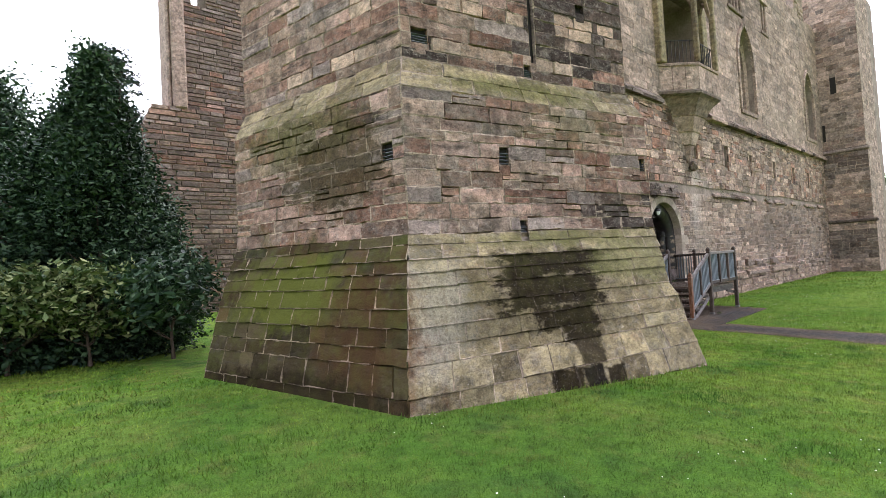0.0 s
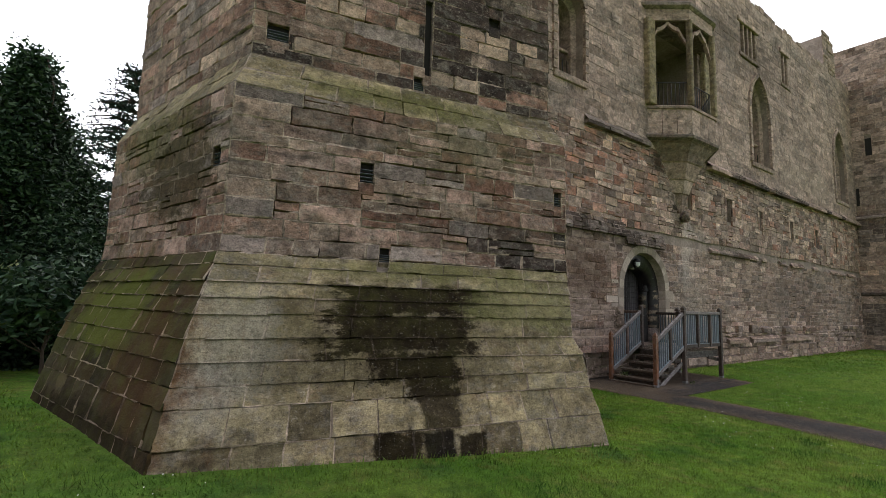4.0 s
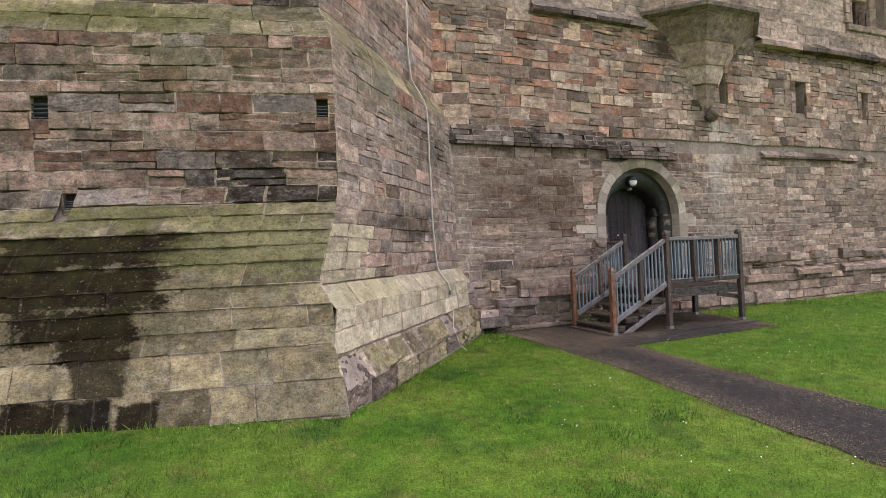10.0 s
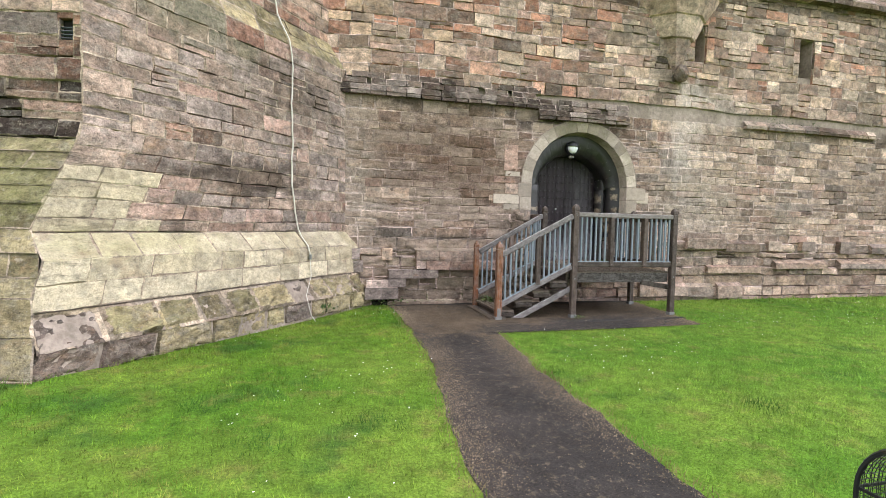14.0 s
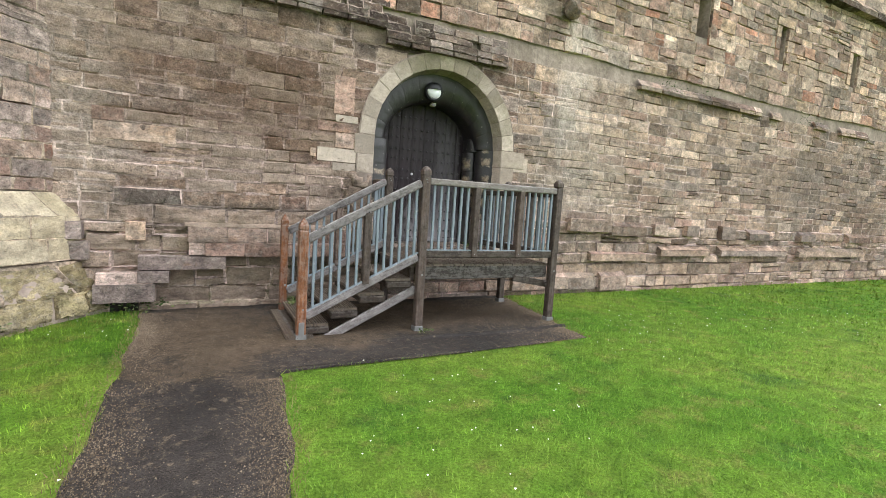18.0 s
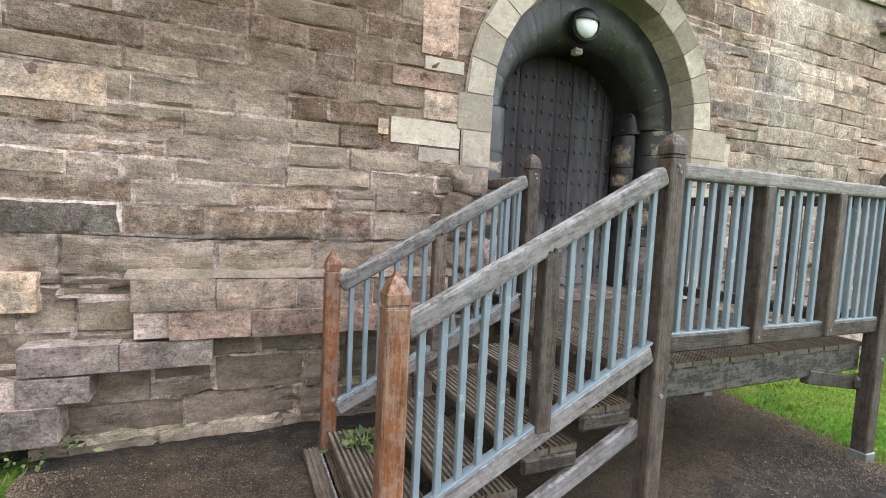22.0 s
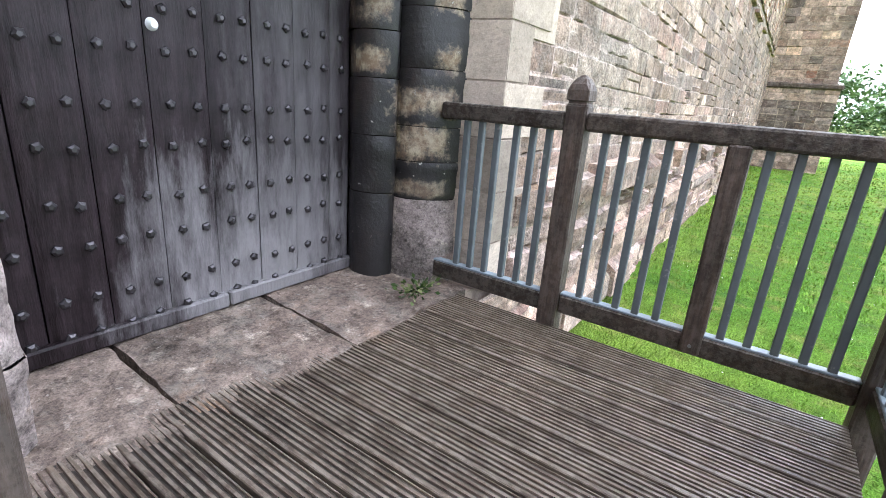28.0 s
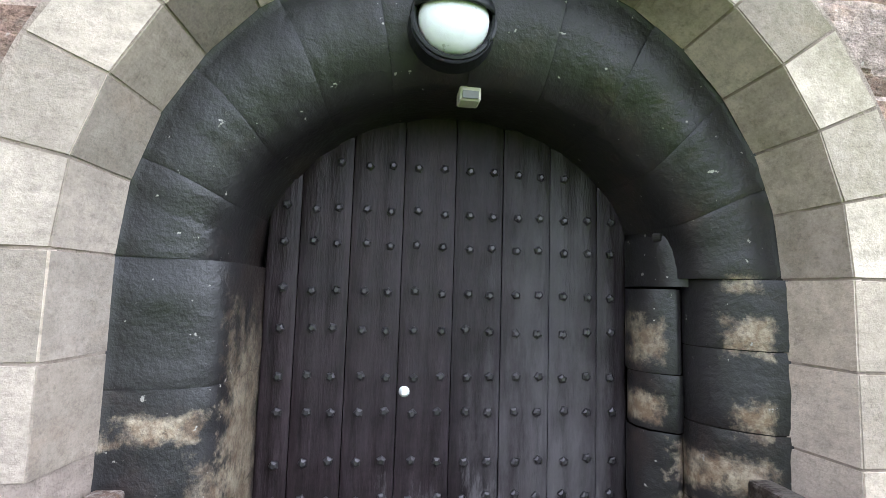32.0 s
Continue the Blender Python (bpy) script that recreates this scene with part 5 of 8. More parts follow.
for k, (za, zb) in enumerate(((0.80, 1.30), (1.30, 1.50), (1.50, 1.68), (1.68, 1.96), (1.96, 2.24), (2.24, 2.49))):
    shift = 0.003 * math.sin(k * 1.9)
    sweep_order("shaft_stone", [(r + shift, y, q) for r, y, q in SHAFT_OUT], za + 0.002, zb - 0.002, 10, M_SHAFTFOOT if k == 0 else M_BLACK, surround, 0.009, k * 4.3, 1)
for k, (za, zb) in enumerate(((0.80, 1.32), (1.32, 1.62), (1.62, 1.90), (1.90, 2.12), (2.12, 2.452))):
    shift = 0.004 * math.sin(k * 2.7)
    sweep_order("shaft_stone", [(r + shift, y, q) for r, y, q in SHAFT_IN], za + 0.002, zb - 0.002, 10, M_BLACK, surround, 0.010, k * 3.1, 1)
bm = bmesh.new()
bmesh.ops.create_cone(bm, cap_ends=True, segments=12, radius1=0.018, radius2=0.016, depth=0.03, matrix=pose(17.045, 8.085, 2.655, 90, 0, 38))
part("bolt_hole", bm, M_VOID, surround, "small dark bolt hole in the impost")
# rough lower jamb: worn boulders rounding into the doorway
for i, (bx, by, bz, br) in enumerate(((14.97, 7.76, 1.82, 0.20), (14.93, 7.725, 1.52, 0.21), (14.99, 7.735, 1.23, 0.20), (14.96, 7.73, 0.96, 0.19), (15.08, 7.98, 1.72, 0.19), (15.10, 7.98, 1.40, 0.20), (15.10, 7.98, 1.05, 0.21))):
    bm = bmesh.new()
    bmesh.ops.create_icosphere(bm, subdivisions=4, radius=br)
    for vt in bm.verts:
        q = vt.co * (1.0 / br)
        e = Vector([math.copysign(abs(k) ** 0.68, k) for k in q])
        d = 0.22 * noise.noise(q * 1.6 + Vector((i * 3.1, 0, 0))) + 0.17 * noise.noise(q * 4.0 + Vector((0, i, 0))) + 0.06 * noise.noise(q * 9.0) + 0.07 * noise.noise(Vector((q.x * 2, q.y * 2, q.z * 7)))
        vt.co = Vector((e.x * 1.04, e.y * 0.86, e.z * 0.92)) * br * (1 + d) + Vector((bx, by, bz))
    ob = part("boulder", bm, M_NEAR, wall_ob)
    ob.data.polygons.foreach_set("use_smooth", [True] * len(ob.data.polygons))
part("jamb_fill", block(14.84, 15.12, WY + 0.08, 8.25, 0.6, 1.98, 0.0), M_MORTAR, wall_ob)
# sill slabs
sill = thing("door_sill", "worn pale stone threshold slabs before the oak door", "threshold", "structure")
for i, (x0, x1) in enumerate(((15.2, 15.80), (15.80, 16.46), (16.46, 17.32))):
    vv, ff, bed = stone_geo((x0, 7.66, 0.80 + 0.012 * i), (x1, 7.66, 0.812 + 0.012 * i), (x1, 8.42, 0.866), (x0, 8.42, 0.862), (0, 0, 1), rough=0.020, edge=0.012, back=0.25, res=0.045, seed=i * 2.0)
    mesh_ob("slab", vv, ff, M_SILL, sill)


def make_door():
    """Double oak door: planks clipped to a round head, and iron studs."""
    d_ob = thing("door_1", "closed old dark oak double door studded with iron nails", "door", "structure", at=(0, 0, 0))
    yd, off = 8.315, DC
    edges = [-0.77, -0.642, -0.438, -0.225, -0.005, 0.203, 0.414, 0.629, 0.765]
    head = lambda x: DZ + 0.675 * math.sqrt(max(0.0, 1 - (x / 0.805) ** 2))
    rows = [0.93, 1.056, 1.249, 1.399, 1.589, 1.73, 1.924, 2.067, 2.253, 2.409, 2.599, 2.744, 2.93]
    cols = []
    for k, (a, b) in enumerate(zip(edges, edges[1:])):
        cols.append([(a + b) / 2 + 0.01] if k == 0 else [(a + b) / 2 - 0.008] if k == 7 else [a + 0.062, b - 0.050])
    for k, (a, b) in enumerate(zip(edges, edges[1:])):
        # a hand-planed plank that swells round its nails
        a, b = a + 0.002, b - 0.002
        dy = rng.uniform(-0.004, 0.004)
        nu, nv = 12, 72
        v, f = [], []
        for j in range(nv + 1):
            for i in range(nu + 1):
                x = lerp(a, b, i / nu)
                z = lerp(0.865, head(x) + 0.01, j / nv)
                d = sum(math.exp(-((x - c) / 0.026) ** 2) for c in cols[k])
                e = max(math.exp(-((z - r) / 0.055) ** 2) for r in rows)
                y = yd + dy - d * (0.0025 + 0.006 * e) + 0.0016 * noise.noise(Vector((x * 22, 0, z * 2.2 + k)))
                if i in (0, nu):
                    y += 0.006
                v.append((off + x, y, z))
        m = nu + 1
        for j in range(nv):
            for i in range(nu):
                q = j * m + i
                f.append((q, q + 1, q + m + 1, q + m))
        k0 = len(v)
        v += [(p[0], yd + 0.06, p[2]) for p in (v[0], v[nu], v[-1], v[-1 - nu])]
        f += [(0, k0, k0 + 1, nu), (nu, k0 + 1, k0 + 2, nv * m + nu), (nv * m, k0 + 3, k0, 0), (k0 + 3, k0 + 2, k0 + 1, k0)]
        mesh_ob("plank", v, f, M_DOOR, d_ob, smooth=[True] * (nu * nv) + [False] * 4)
    part("bottom_rail", block(off - 0.76, off + 0.012, yd - 0.03, yd + 0.02, 0.858, 0.925, 0.008), M_DOOR, d_ob)
    part("bottom_rail", block(off + 0.018, off + 0.765, yd - 0.032, yd + 0.02, 0.862, 0.93, 0.008), M_DOOR, d_ob)
    # rose-headed nails
    bm = bmesh.new()
    for ring_r, yy in ((0.020, 0.004), (0.0185, -0.008), (0.009, -0.015)):
        for q in range(5):
            w = 2 * math.pi * (q + 0.5) / 5
            bm.verts.new((ring_r * math.cos(w), yy, ring_r * 1.05 * math.sin(w)))
    bm.verts.ensure_lookup_table()
    for j in range(2):
        for q in range(5):
            bm.faces.new([bm.verts[t] for t in (j * 5 + q, j * 5 + (q + 1) % 5, j * 5 + 5 + (q + 1) % 5, j * 5 + 5 + q)])
    bm.faces.new([bm.verts[10 + q] for q in range(5)])
    bmesh.ops.recalc_face_normals(bm, faces=bm.faces)
    me = bpy.data.meshes.new("stud")
    bm.to_mesh(me), bm.free()
    me.materials.append(M_STUD)
    for xs in cols:
        for x in xs:
            for z in rows:
                if z < head(x) - 0.07:
                    nail = new("stud", me)
                    nail.rotation_euler = (0, rng.uniform(-1.2, 1.2), 0)
                    nail.parent, nail.location = d_ob, (off + x + rng.uniform(-0.006, 0.006), yd - 0.008, z + rng.uniform(-0.008, 0.008))
    bm = bmesh.new()
    bmesh.ops.create_cone(bm, cap_ends=True, segments=20, radius1=0.023, radius2=0.012, depth=0.02, matrix=pose(16.075, yd - 0.012, 2.005, 90, 0, 0))
    part("door_knob", bm, M_LAMPGLASS, d_ob, "small round white keyhole cover")


make_door()
# dark passage behind the door
mesh_ob("wall_passage", [(15.0, 8.44, 0.5), (17.6, 8.44, 0.5), (17.6, 8.44, 3.8), (15.0, 8.44, 3.8), (15.0, 9.1, 0.5), (17.6, 9.1, 0.5), (17.6, 9.1, 3.8), (15.0, 9.1, 3.8)],
        [(0, 1, 2, 3), (5, 4, 7, 6), (0, 3, 7, 4), (1, 5, 6, 2), (3, 2, 6, 7), (0, 4, 5, 1)], M_VOID)["kind"] = "structure"


def make_door_lamp():
    d = thing("bulkhead_lamp", "round white bulkhead lamp with dark hood above the door", "lamp", at=(16.165, 7.82, 3.30))
    bm = bmesh.new()
    bmesh.ops.create_uvsphere(bm, u_segments=28, v_segments=14, radius=0.118, matrix=Matrix.Translation((0, -0.02, 0)) @ Matrix.Diagonal((1.0, 0.62, 1.0, 1)))
    ob = part("globe", bm, M_LAMPGLASS, d, "white opal glass")
    ob.data.polygons.foreach_set("use_smooth", [True] * len(ob.data.polygons))
    bm = bmesh.new()
    bmesh.ops.create_cone(bm, cap_ends=True, segments=32, radius1=0.150, radius2=0.142, depth=0.06, matrix=pose(0, 0.02, 0, 90, 0, 0))
    part("back_plate", bm, M_IRON, d)
    # eyelid hood over the upper half
    v, f = [], []
    n, m = 20, 8
    for i in range(n + 1):
        a = math.pi * i / n
        for j in range(m + 1):
            b = math.pi / 2 * j / m
            r = 0.138 * math.cos(b)
            v.append((r * math.cos(a), 0.0 - 0.105 * math.sin(b), 0.022 + r * math.sin(a) * 0.86))
    for i in range(n):
        for j in range(m):
            a = i * (m + 1) + j
            f.append((a, a + 1, a + m + 2, a + m + 1))
    hood = mesh_ob("hood", v, f, M_IRON, d, smooth=True)
    hood.modifiers.new("thick", "SOLIDIFY").thickness = 0.006
    rim = [(0.134 * math.cos(a), -0.035, 0.134 * math.sin(a)) for a in (2 * math.pi * k / 28 for k in range(29))]
    part("rim", tube(rim, 0.009, 6), M_IRON, d)
    s = thing("movement_sensor", "small pale box sensor under the arch", "sensor", at=(16.26, 8.02, 3.14))
    part("body", block(-0.04, 0.04, -0.03, 0.05, -0.025, 0.03, 0.006), M_CABLE, s)
    part("lens", block(-0.03, 0.03, -0.036, -0.028, -0.02, 0.01, 0.002), M_STEEL, s)


make_door_lamp()


# ---------------------------------------------------------------- lancets and windows
def arch_window(name, c, h, zb, zs, za, label, mullion=True, w=0.2):
    """A pointed window: jamb stones, voussoirs, inner order, mullion and dark glass."""
    rr = ((za - zs) ** 2 + h * h) / (2 * h)
    win = thing(name, label, "window", "structure")
    m = Masonry(win, [M_UPPER, M_DRESS, M_TOWER], M_BED_WALL, 60)
    y0 = WY - 0.06
    for side in (-1, 1):
        n = 8
        for i in range(n):
            za0, zb0 = lerp(zb, zs, i / n), lerp(zb, zs, (i + 1) / n)
            xa, xb = c + side * (h - 0.02), c + side * (h + w)
            l, r = min(xa, xb), max(xa, xb)
            m.add(((l, y0, za0), (r, y0, za0), (r, y0, zb0), (l, y0, zb0)), SOUTH, M_UPPER, True, "jamb_stone", rough=0.01, edge=0.015, back=0.1, seed=i)
        n = 6
        a_end = math.acos(max(-1, min(1, (rr - h) / rr)))
        for i in range(n):
            a0, a1 = a_end * i / n, a_end * (i + 1) / n
            def P(r, a, y):
                return (c + side * (h - rr + r * math.cos(a)), y, zs + r * math.sin(a))
            q = (P(rr - 0.02, a0, y0), P(rr + w, a0, y0), P(rr + w, a1, y0), P(rr - 0.02, a1, y0))
            if side < 0:
                q = (q[1], q[0], q[3], q[2])
            m.add(q, SOUTH, M_UPPER, True, "voussoir", rough=0.01, edge=0.015, back=0.12, seed=i)
    m.finish("")
    part("back_wall", block(c - h - 0.1, c + h + 0.1, WY + 1.2, WY + 1.3, zb, za, 0.0), M_DARK, win)
    bm = bmesh.new()
    pts = []
    outer = [(c - h, zb)] + [(c - h, zs)]
    f = pointed(c, h, zs, za)
    arc = [(lerp(c - h, c + h, i / 24), f(lerp(c - h, c + h, i / 24))) for i in range(25)]
    inner = [(lerp(c - h + 0.16, c + h - 0.16, i / 24), f(lerp(c - h, c + h, i / 24)) - 0.16) for i in range(25)]
    outl = [(c - h, zb)] + arc + [(c + h, zb)]
    inl = [(c - h + 0.16, zb)] + inner + [(c + h - 0.16, zb)]
    v, fc = [], []
    for (x, z), (x2, z2) in zip(outl, inl):
        v += [(x, WY + 0.28, z), (x2, WY + 0.36, z2), (x2, WY + 0.75, z2)]
    for i in range(len(outl) - 1):
        for j in range(2):
            a = i * 3 + j
            fc.append((a, a + 1, a + 4, a + 3))
    mesh_ob("inner_order", v, fc, M_UPPER, win, smooth=False)
    if mullion:
        part("mullion", bar((c, WY + 0.5, zb), (c, WY + 0.5, lerp(zs, za, 0.55)), 0.10, 0.14, 0.02), M_UPPER, win)
        part("transom", bar((c - h + 0.1, WY + 0.5, lerp(zb, zs, 0.5)), (c + h - 0.1, WY + 0.5, lerp(zb, zs, 0.5)), 0.12, 0.10, 0.02), M_UPPER, win)
    for k in range(5):
        x = lerp(c - h + 0.2, c + h - 0.2, k / 4)
        part("iron_bar", bar((x, WY + 0.46, zb), (x, WY + 0.46, zb + 0.75), 0.02, 0.02, 0.003), M_IRON, win)
    part("sill", block(c - h - 0.1, c + h + 0.1, WY - 0.05, WY + 0.8, zb - 0.2, zb, 0.02), M_UPPER, win)
    return win


arch_window("window_1", 25.4, 0.95, 8.15, 10.5, 12.15, "tall pointed lancet window opening in the curtain wall")
arch_window("window_2", 35.9, 0.95, 8.15, 10.5, 12.2, "tall pointed lancet window beside the corner tower")
arch_window("window_3", 12.8, 0.6, 8.25, 10.3, 10.85, "two-light window with stone mullion and iron bars", True, 0.16)
arch_window("window_4", 13.38, 0.2, 12.45, 13.9, 14.2, "narrow pointed window high in the wall", False, 0.12)


def square_window(name, l, r, zb, zt, n, label):
    win = thing(name, label, "window", "structure")
    part("lintel", block(l - 0.2, r + 0.2, WY - 0.06, WY + 0.4, zt, zt + 0.22, 0.02), M_UPPER, win)
    part("sill", block(l - 0.15, r + 0.15, WY - 0.04, WY + 0.5, zb - 0.16, zb, 0.02), M_UPPER, win)
    for i in range(n + 1):
        x = lerp(l, r, i / n)
        part("mullion", bar((x, WY + 0.12, zb), (x, WY + 0.12, zt), 0.13, 0.2, 0.02), M_UPPER, win)
    part("infill", block(l, r, WY + 0.22, WY + 0.4, zb, zt, 0.01), M_UPPER, win, "blocked with flat stone")


square_window("window_5", 23.75, 25.35, 12.75, 14.1, 4, "blocked mullioned window high in the wall")
square_window("window_6", 28.1, 28.9, 12.7, 14.2, 2, "blocked two-light window high in the wall")


def slit(name, l, r, zb, zt):
    win = thing(name, "narrow unglazed slit window with stone jambs", "window", "structure", "slit windows")
    part("recess", block(l - 0.02, r + 0.02, WY + 0.7, WY + 0.9, zb - 0.02, zt + 0.05, 0.0), M_VOID, win)
    m = Masonry(win, [M_WALL_RED, M_DRESS], M_BED_WALL, 20)
    for x0, x1 in ((l - 0.2, l), (r, r + 0.22)):
        for i in range(3):
            a, b = lerp(zb, zt, i / 3), lerp(zb, zt, (i + 1) / 3)
            m.add(wall_q(x0, x1, a, b, WY - 0.01), SOUTH, M_WALL_RED, True, "jamb_stone", rough=0.012, edge=0.015, back=0.2, seed=i)
    m.add(wall_q(l - 0.2, r + 0.22, zt, zt + 0.2, WY - 0.01), SOUTH, M_WALL_RED, True, "lintel_stone", rough=0.012, edge=0.015, back=0.2, seed=3)
    m.finish("")


for i, o in enumerate(OPEN[1:7]):
    slit("window_slit", o[0], o[1], o[2], o[3]((o[0] + o[1]) / 2))

# carved boss under the oriel
boss = thing("carved_boss", "small worn dark stone boss under the oriel corbel", "stone boss", at=(18.58, WY - 0.1, 5.02))
bm = bmesh.new()
bmesh.ops.create_icosphere(bm, subdivisions=3, radius=0.15)
for vtx in bm.verts:
    vtx.co *= 1 + 0.25 * noise.noise(vtx.co * 9)
    vtx.co.z *= 1.25
part("body", bm, M_DARK, boss)


# ---------------------------------------------------------------- oriel
def make_oriel():
    o = thing("oriel_window", "projecting stone oriel window on a tapering corbel with ruined parapet", "oriel window", "structure")
    cx = 18.52
    base = [(16.62, WY), (17.72, 6.74), (19.32, 6.74), (20.42, WY)]

    def plan(k):
        return [(cx + (x - cx) * k, WY + 0.02 + (y - WY) * k) for x, y in base]

    def solid(name, levels, mat, parent=o, jitter=0.0, label=""):
        v, f = [], []
        for z, k in levels:
            for x, y in plan(k):
                j = jitter * noise.noise(Vector((x * 2, y * 2, z * 2)))
                v.append((x + j, y + j, z + (j * 2 if jitter else 0)))
            v += [(plan(k)[3][0], WY + 0.25, z), (plan(k)[0][0], WY + 0.25, z)]
        for i in range(len(levels) - 1):
            for j in range(6):
                a, b = i * 6 + j, i * 6 + (j + 1) % 6
                f.append((a, b, b + 6, a + 6))
        f.append(tuple(range(5, -1, -1)))
        f.append(tuple(range((len(levels) - 1) * 6, len(levels) * 6)))
        return mesh_ob(name, v, f, mat, parent, label=label)

    solid("corbel", [(5.05, 0.05), (5.35, 0.12), (5.75, 0.20), (5.78, 0.25)], M_BUFFB)
    solid("corbel", [(5.78, 0.24), (6.0, 0.31), (6.20, 0.36), (6.22, 0.40)], M_BUFFB)
    solid("corbel", [(6.22, 0.38), (6.5, 0.50), (6.72, 0.57), (6.75, 0.62)], M_BUFFB)
    solid("corbel", [(6.75, 0.60), (7.0, 0.72), (7.25, 0.90), (7.30, 0.97)], M_BUFFB)
    solid("base_moulding", [(7.30, 0.98), (7.36, 1.07), (7.44, 1.08), (7.50, 1.02)], M_DARK)
    # panel of separate slabs
    p = plan(1.0)
    for (a, b), n in zip(((p[0], p[1]), (p[1], p[2]), (p[2], p[3])), (3, 3, 3)):
        nn = Vector((b[1] - a[1], -(b[0] - a[0]), 0)).normalized()
        for i in range(n):
            q0 = (lerp(a[0], b[0], i / n), lerp(a[1], b[1], i / n))
            q1 = (lerp(a[0], b[0], (i + 1) / n), lerp(a[1], b[1], (i + 1) / n))
            vv, ff, bed = stone_geo((*q0, 7.5), (*q1, 7.5), (*q1, 8.36), (*q0, 8.36), nn, rough=0.006, edge=0.01, back=0.16, res=0.4, seed=i)
            mesh_ob("panel", vv, ff, M_UPPER, o)
    solid("floor", [(7.5, 0.96), (8.34, 0.96)], M_UPPER)
    solid("sill", [(8.34, 1.04), (8.42, 1.05), (8.46, 1.0)], M_UPPER)
    # posts at the corners, tracery arches, bars
    for x, y in plan(0.97):
        part("corner_post", bar((x, y, 8.46), (x, y, 11.4), 0.16 if y < WY - 0.3 else 0.4, 0.18 if y < WY - 0.3 else 0.4, 0.03), M_PLINTH, o)
    q = plan(0.95)
    for a, b in ((q[0], q[1]), (q[1], q[2]), (q[2], q[3])):
        n = 12
        v, f = [], []
        nn = Vector((b[1] - a[1], -(b[0] - a[0]), 0)).normalized()
        for i in range(n + 1):
            t = i / n
            z = 10.55 + 0.85 * (1 - abs(2 * t - 1) ** 1.6) ** 0.8 - 0.10 * abs(math.sin(t * math.pi * 4))
            x, y = lerp(a[0], b[0], t), lerp(a[1], b[1], t)
            for d in (0, -0.1):
                v += [(x + nn.x * d, y + nn.y * d, z), (x + nn.x * d, y + nn.y * d, z - 0.13)]
        for i in range(n):
            k = i * 4
            f += [(k, k + 1, k + 5, k + 4), (k + 1, k + 3, k + 7, k + 5), (k + 3, k + 2, k + 6, k + 7), (k + 2, k, k + 4, k + 6)]
        mesh_ob("tracery", v, f, M_UPPER, o)
        for i in range(1, 10):
            x, y = lerp(a[0], b[0], i / 10), lerp(a[1], b[1], i / 10)
            part("iron_bar", bar((x, y + 0.08, 8.46), (x, y + 0.08, 9.3), 0.018, 0.018, 0.002), M_IRON, o)
        part("iron_rail", bar((a[0], a[1] + 0.08, 9.28), (b[0], b[1] + 0.08, 9.28), 0.03, 0.02, 0.003), M_IRON, o)
    solid("lintel", [(11.38, 1.0), (11.78, 1.0)], M_UPPER)
    solid("cornice", [(11.78, 1.02), (11.84, 1.12), (11.92, 1.13), (12.05, 1.0)], M_DARK)
    p = plan(0.97)
    for (a, b), n in zip(((p[0], p[1]), (p[1], p[2]), (p[2], p[3])), (2, 3, 2)):
        nn = Vector((b[1] - a[1], -(b[0] - a[0]), 0)).normalized()
        for j in range(4):
            for i in range(n):
                t0, t1 = i / n, (i + 1) / n
                q0, q1 = (lerp(a[0], b[0], t0), lerp(a[1], b[1], t0)), (lerp(a[0], b[0], t1), lerp(a[1], b[1], t1))
                vv, ff, bed = stone_geo((*q0, 12.05 + j * 0.42), (*q1, 12.05 + j * 0.42), (*q1, 12.47 + j * 0.42), (*q0, 12.47 + j * 0.42), nn, rough=0.012, edge=0.015, back=0.2, res=0.4, seed=i + j)
                mesh_ob("parapet_stone", vv, ff, M_UPPER, o)
    solid("parapet_core", [(12.05, 0.93), (13.72, 0.93)], M_MORTAR)
    # broken remains above the parapet
    for x0, x1, y0, z0, z1, sd in ((16.6, 17.35, 7.2, 13.7, 14.4, 1), (16.55, 17.2, 7.25, 14.4, 15.1, 2), (16.5, 17.5, 7.15, 15.1, 15.6, 3), (17.3, 18.4, 7.35, 14.9, 15.3, 4), (18.3, 19.5, 7.2, 13.72, 14.3, 5), (18.6, 19.8, 7.0, 14.3, 14.75, 6), (19.4, 20.3, 7.3, 13.7, 14.5, 7)):
        vv, ff, bed = stone_geo((x0, y0, z0), (x1, y0, z0), (x1, y0, z1), (x0, y0, z1), SOUTH, rough=0.08, edge=0.08, back=WY - y0 + 0.3, res=0.2, seed=sd * 3.3)
        mesh_ob("parapet_stone", vv, ff, M_DARK, o)
    # dark chamber behind
    part("chamber", block(16.9, 20.2, WY + 1.5, WY + 1.8, 8.2, 12.0, 0.0), M_DARK, o)
    solid("soffit", [(11.36, 0.95), (11.40, 0.95)], M_DARK)


make_oriel()
great.finish("coursed weathered sandstone masonry of the curtain wall")


# ---------------------------------------------------------------- hexagonal tower
A0, B0 = Vector((3.73, 5.13, 0)), Vector((8.51, 4.21, 0))
FACES = {
    "S": (A0, Vector((0.982, -0.189, 0)), Vector((-0.189, -0.982, 0))),
    "E": (B0, Vector((0.643, 0.766, 0)), Vector((0.766, -0.643, 0))),
    "W": (A0, Vector((-0.259, 0.966, 0)), Vector((-0.966, -0.259, 0))),
}
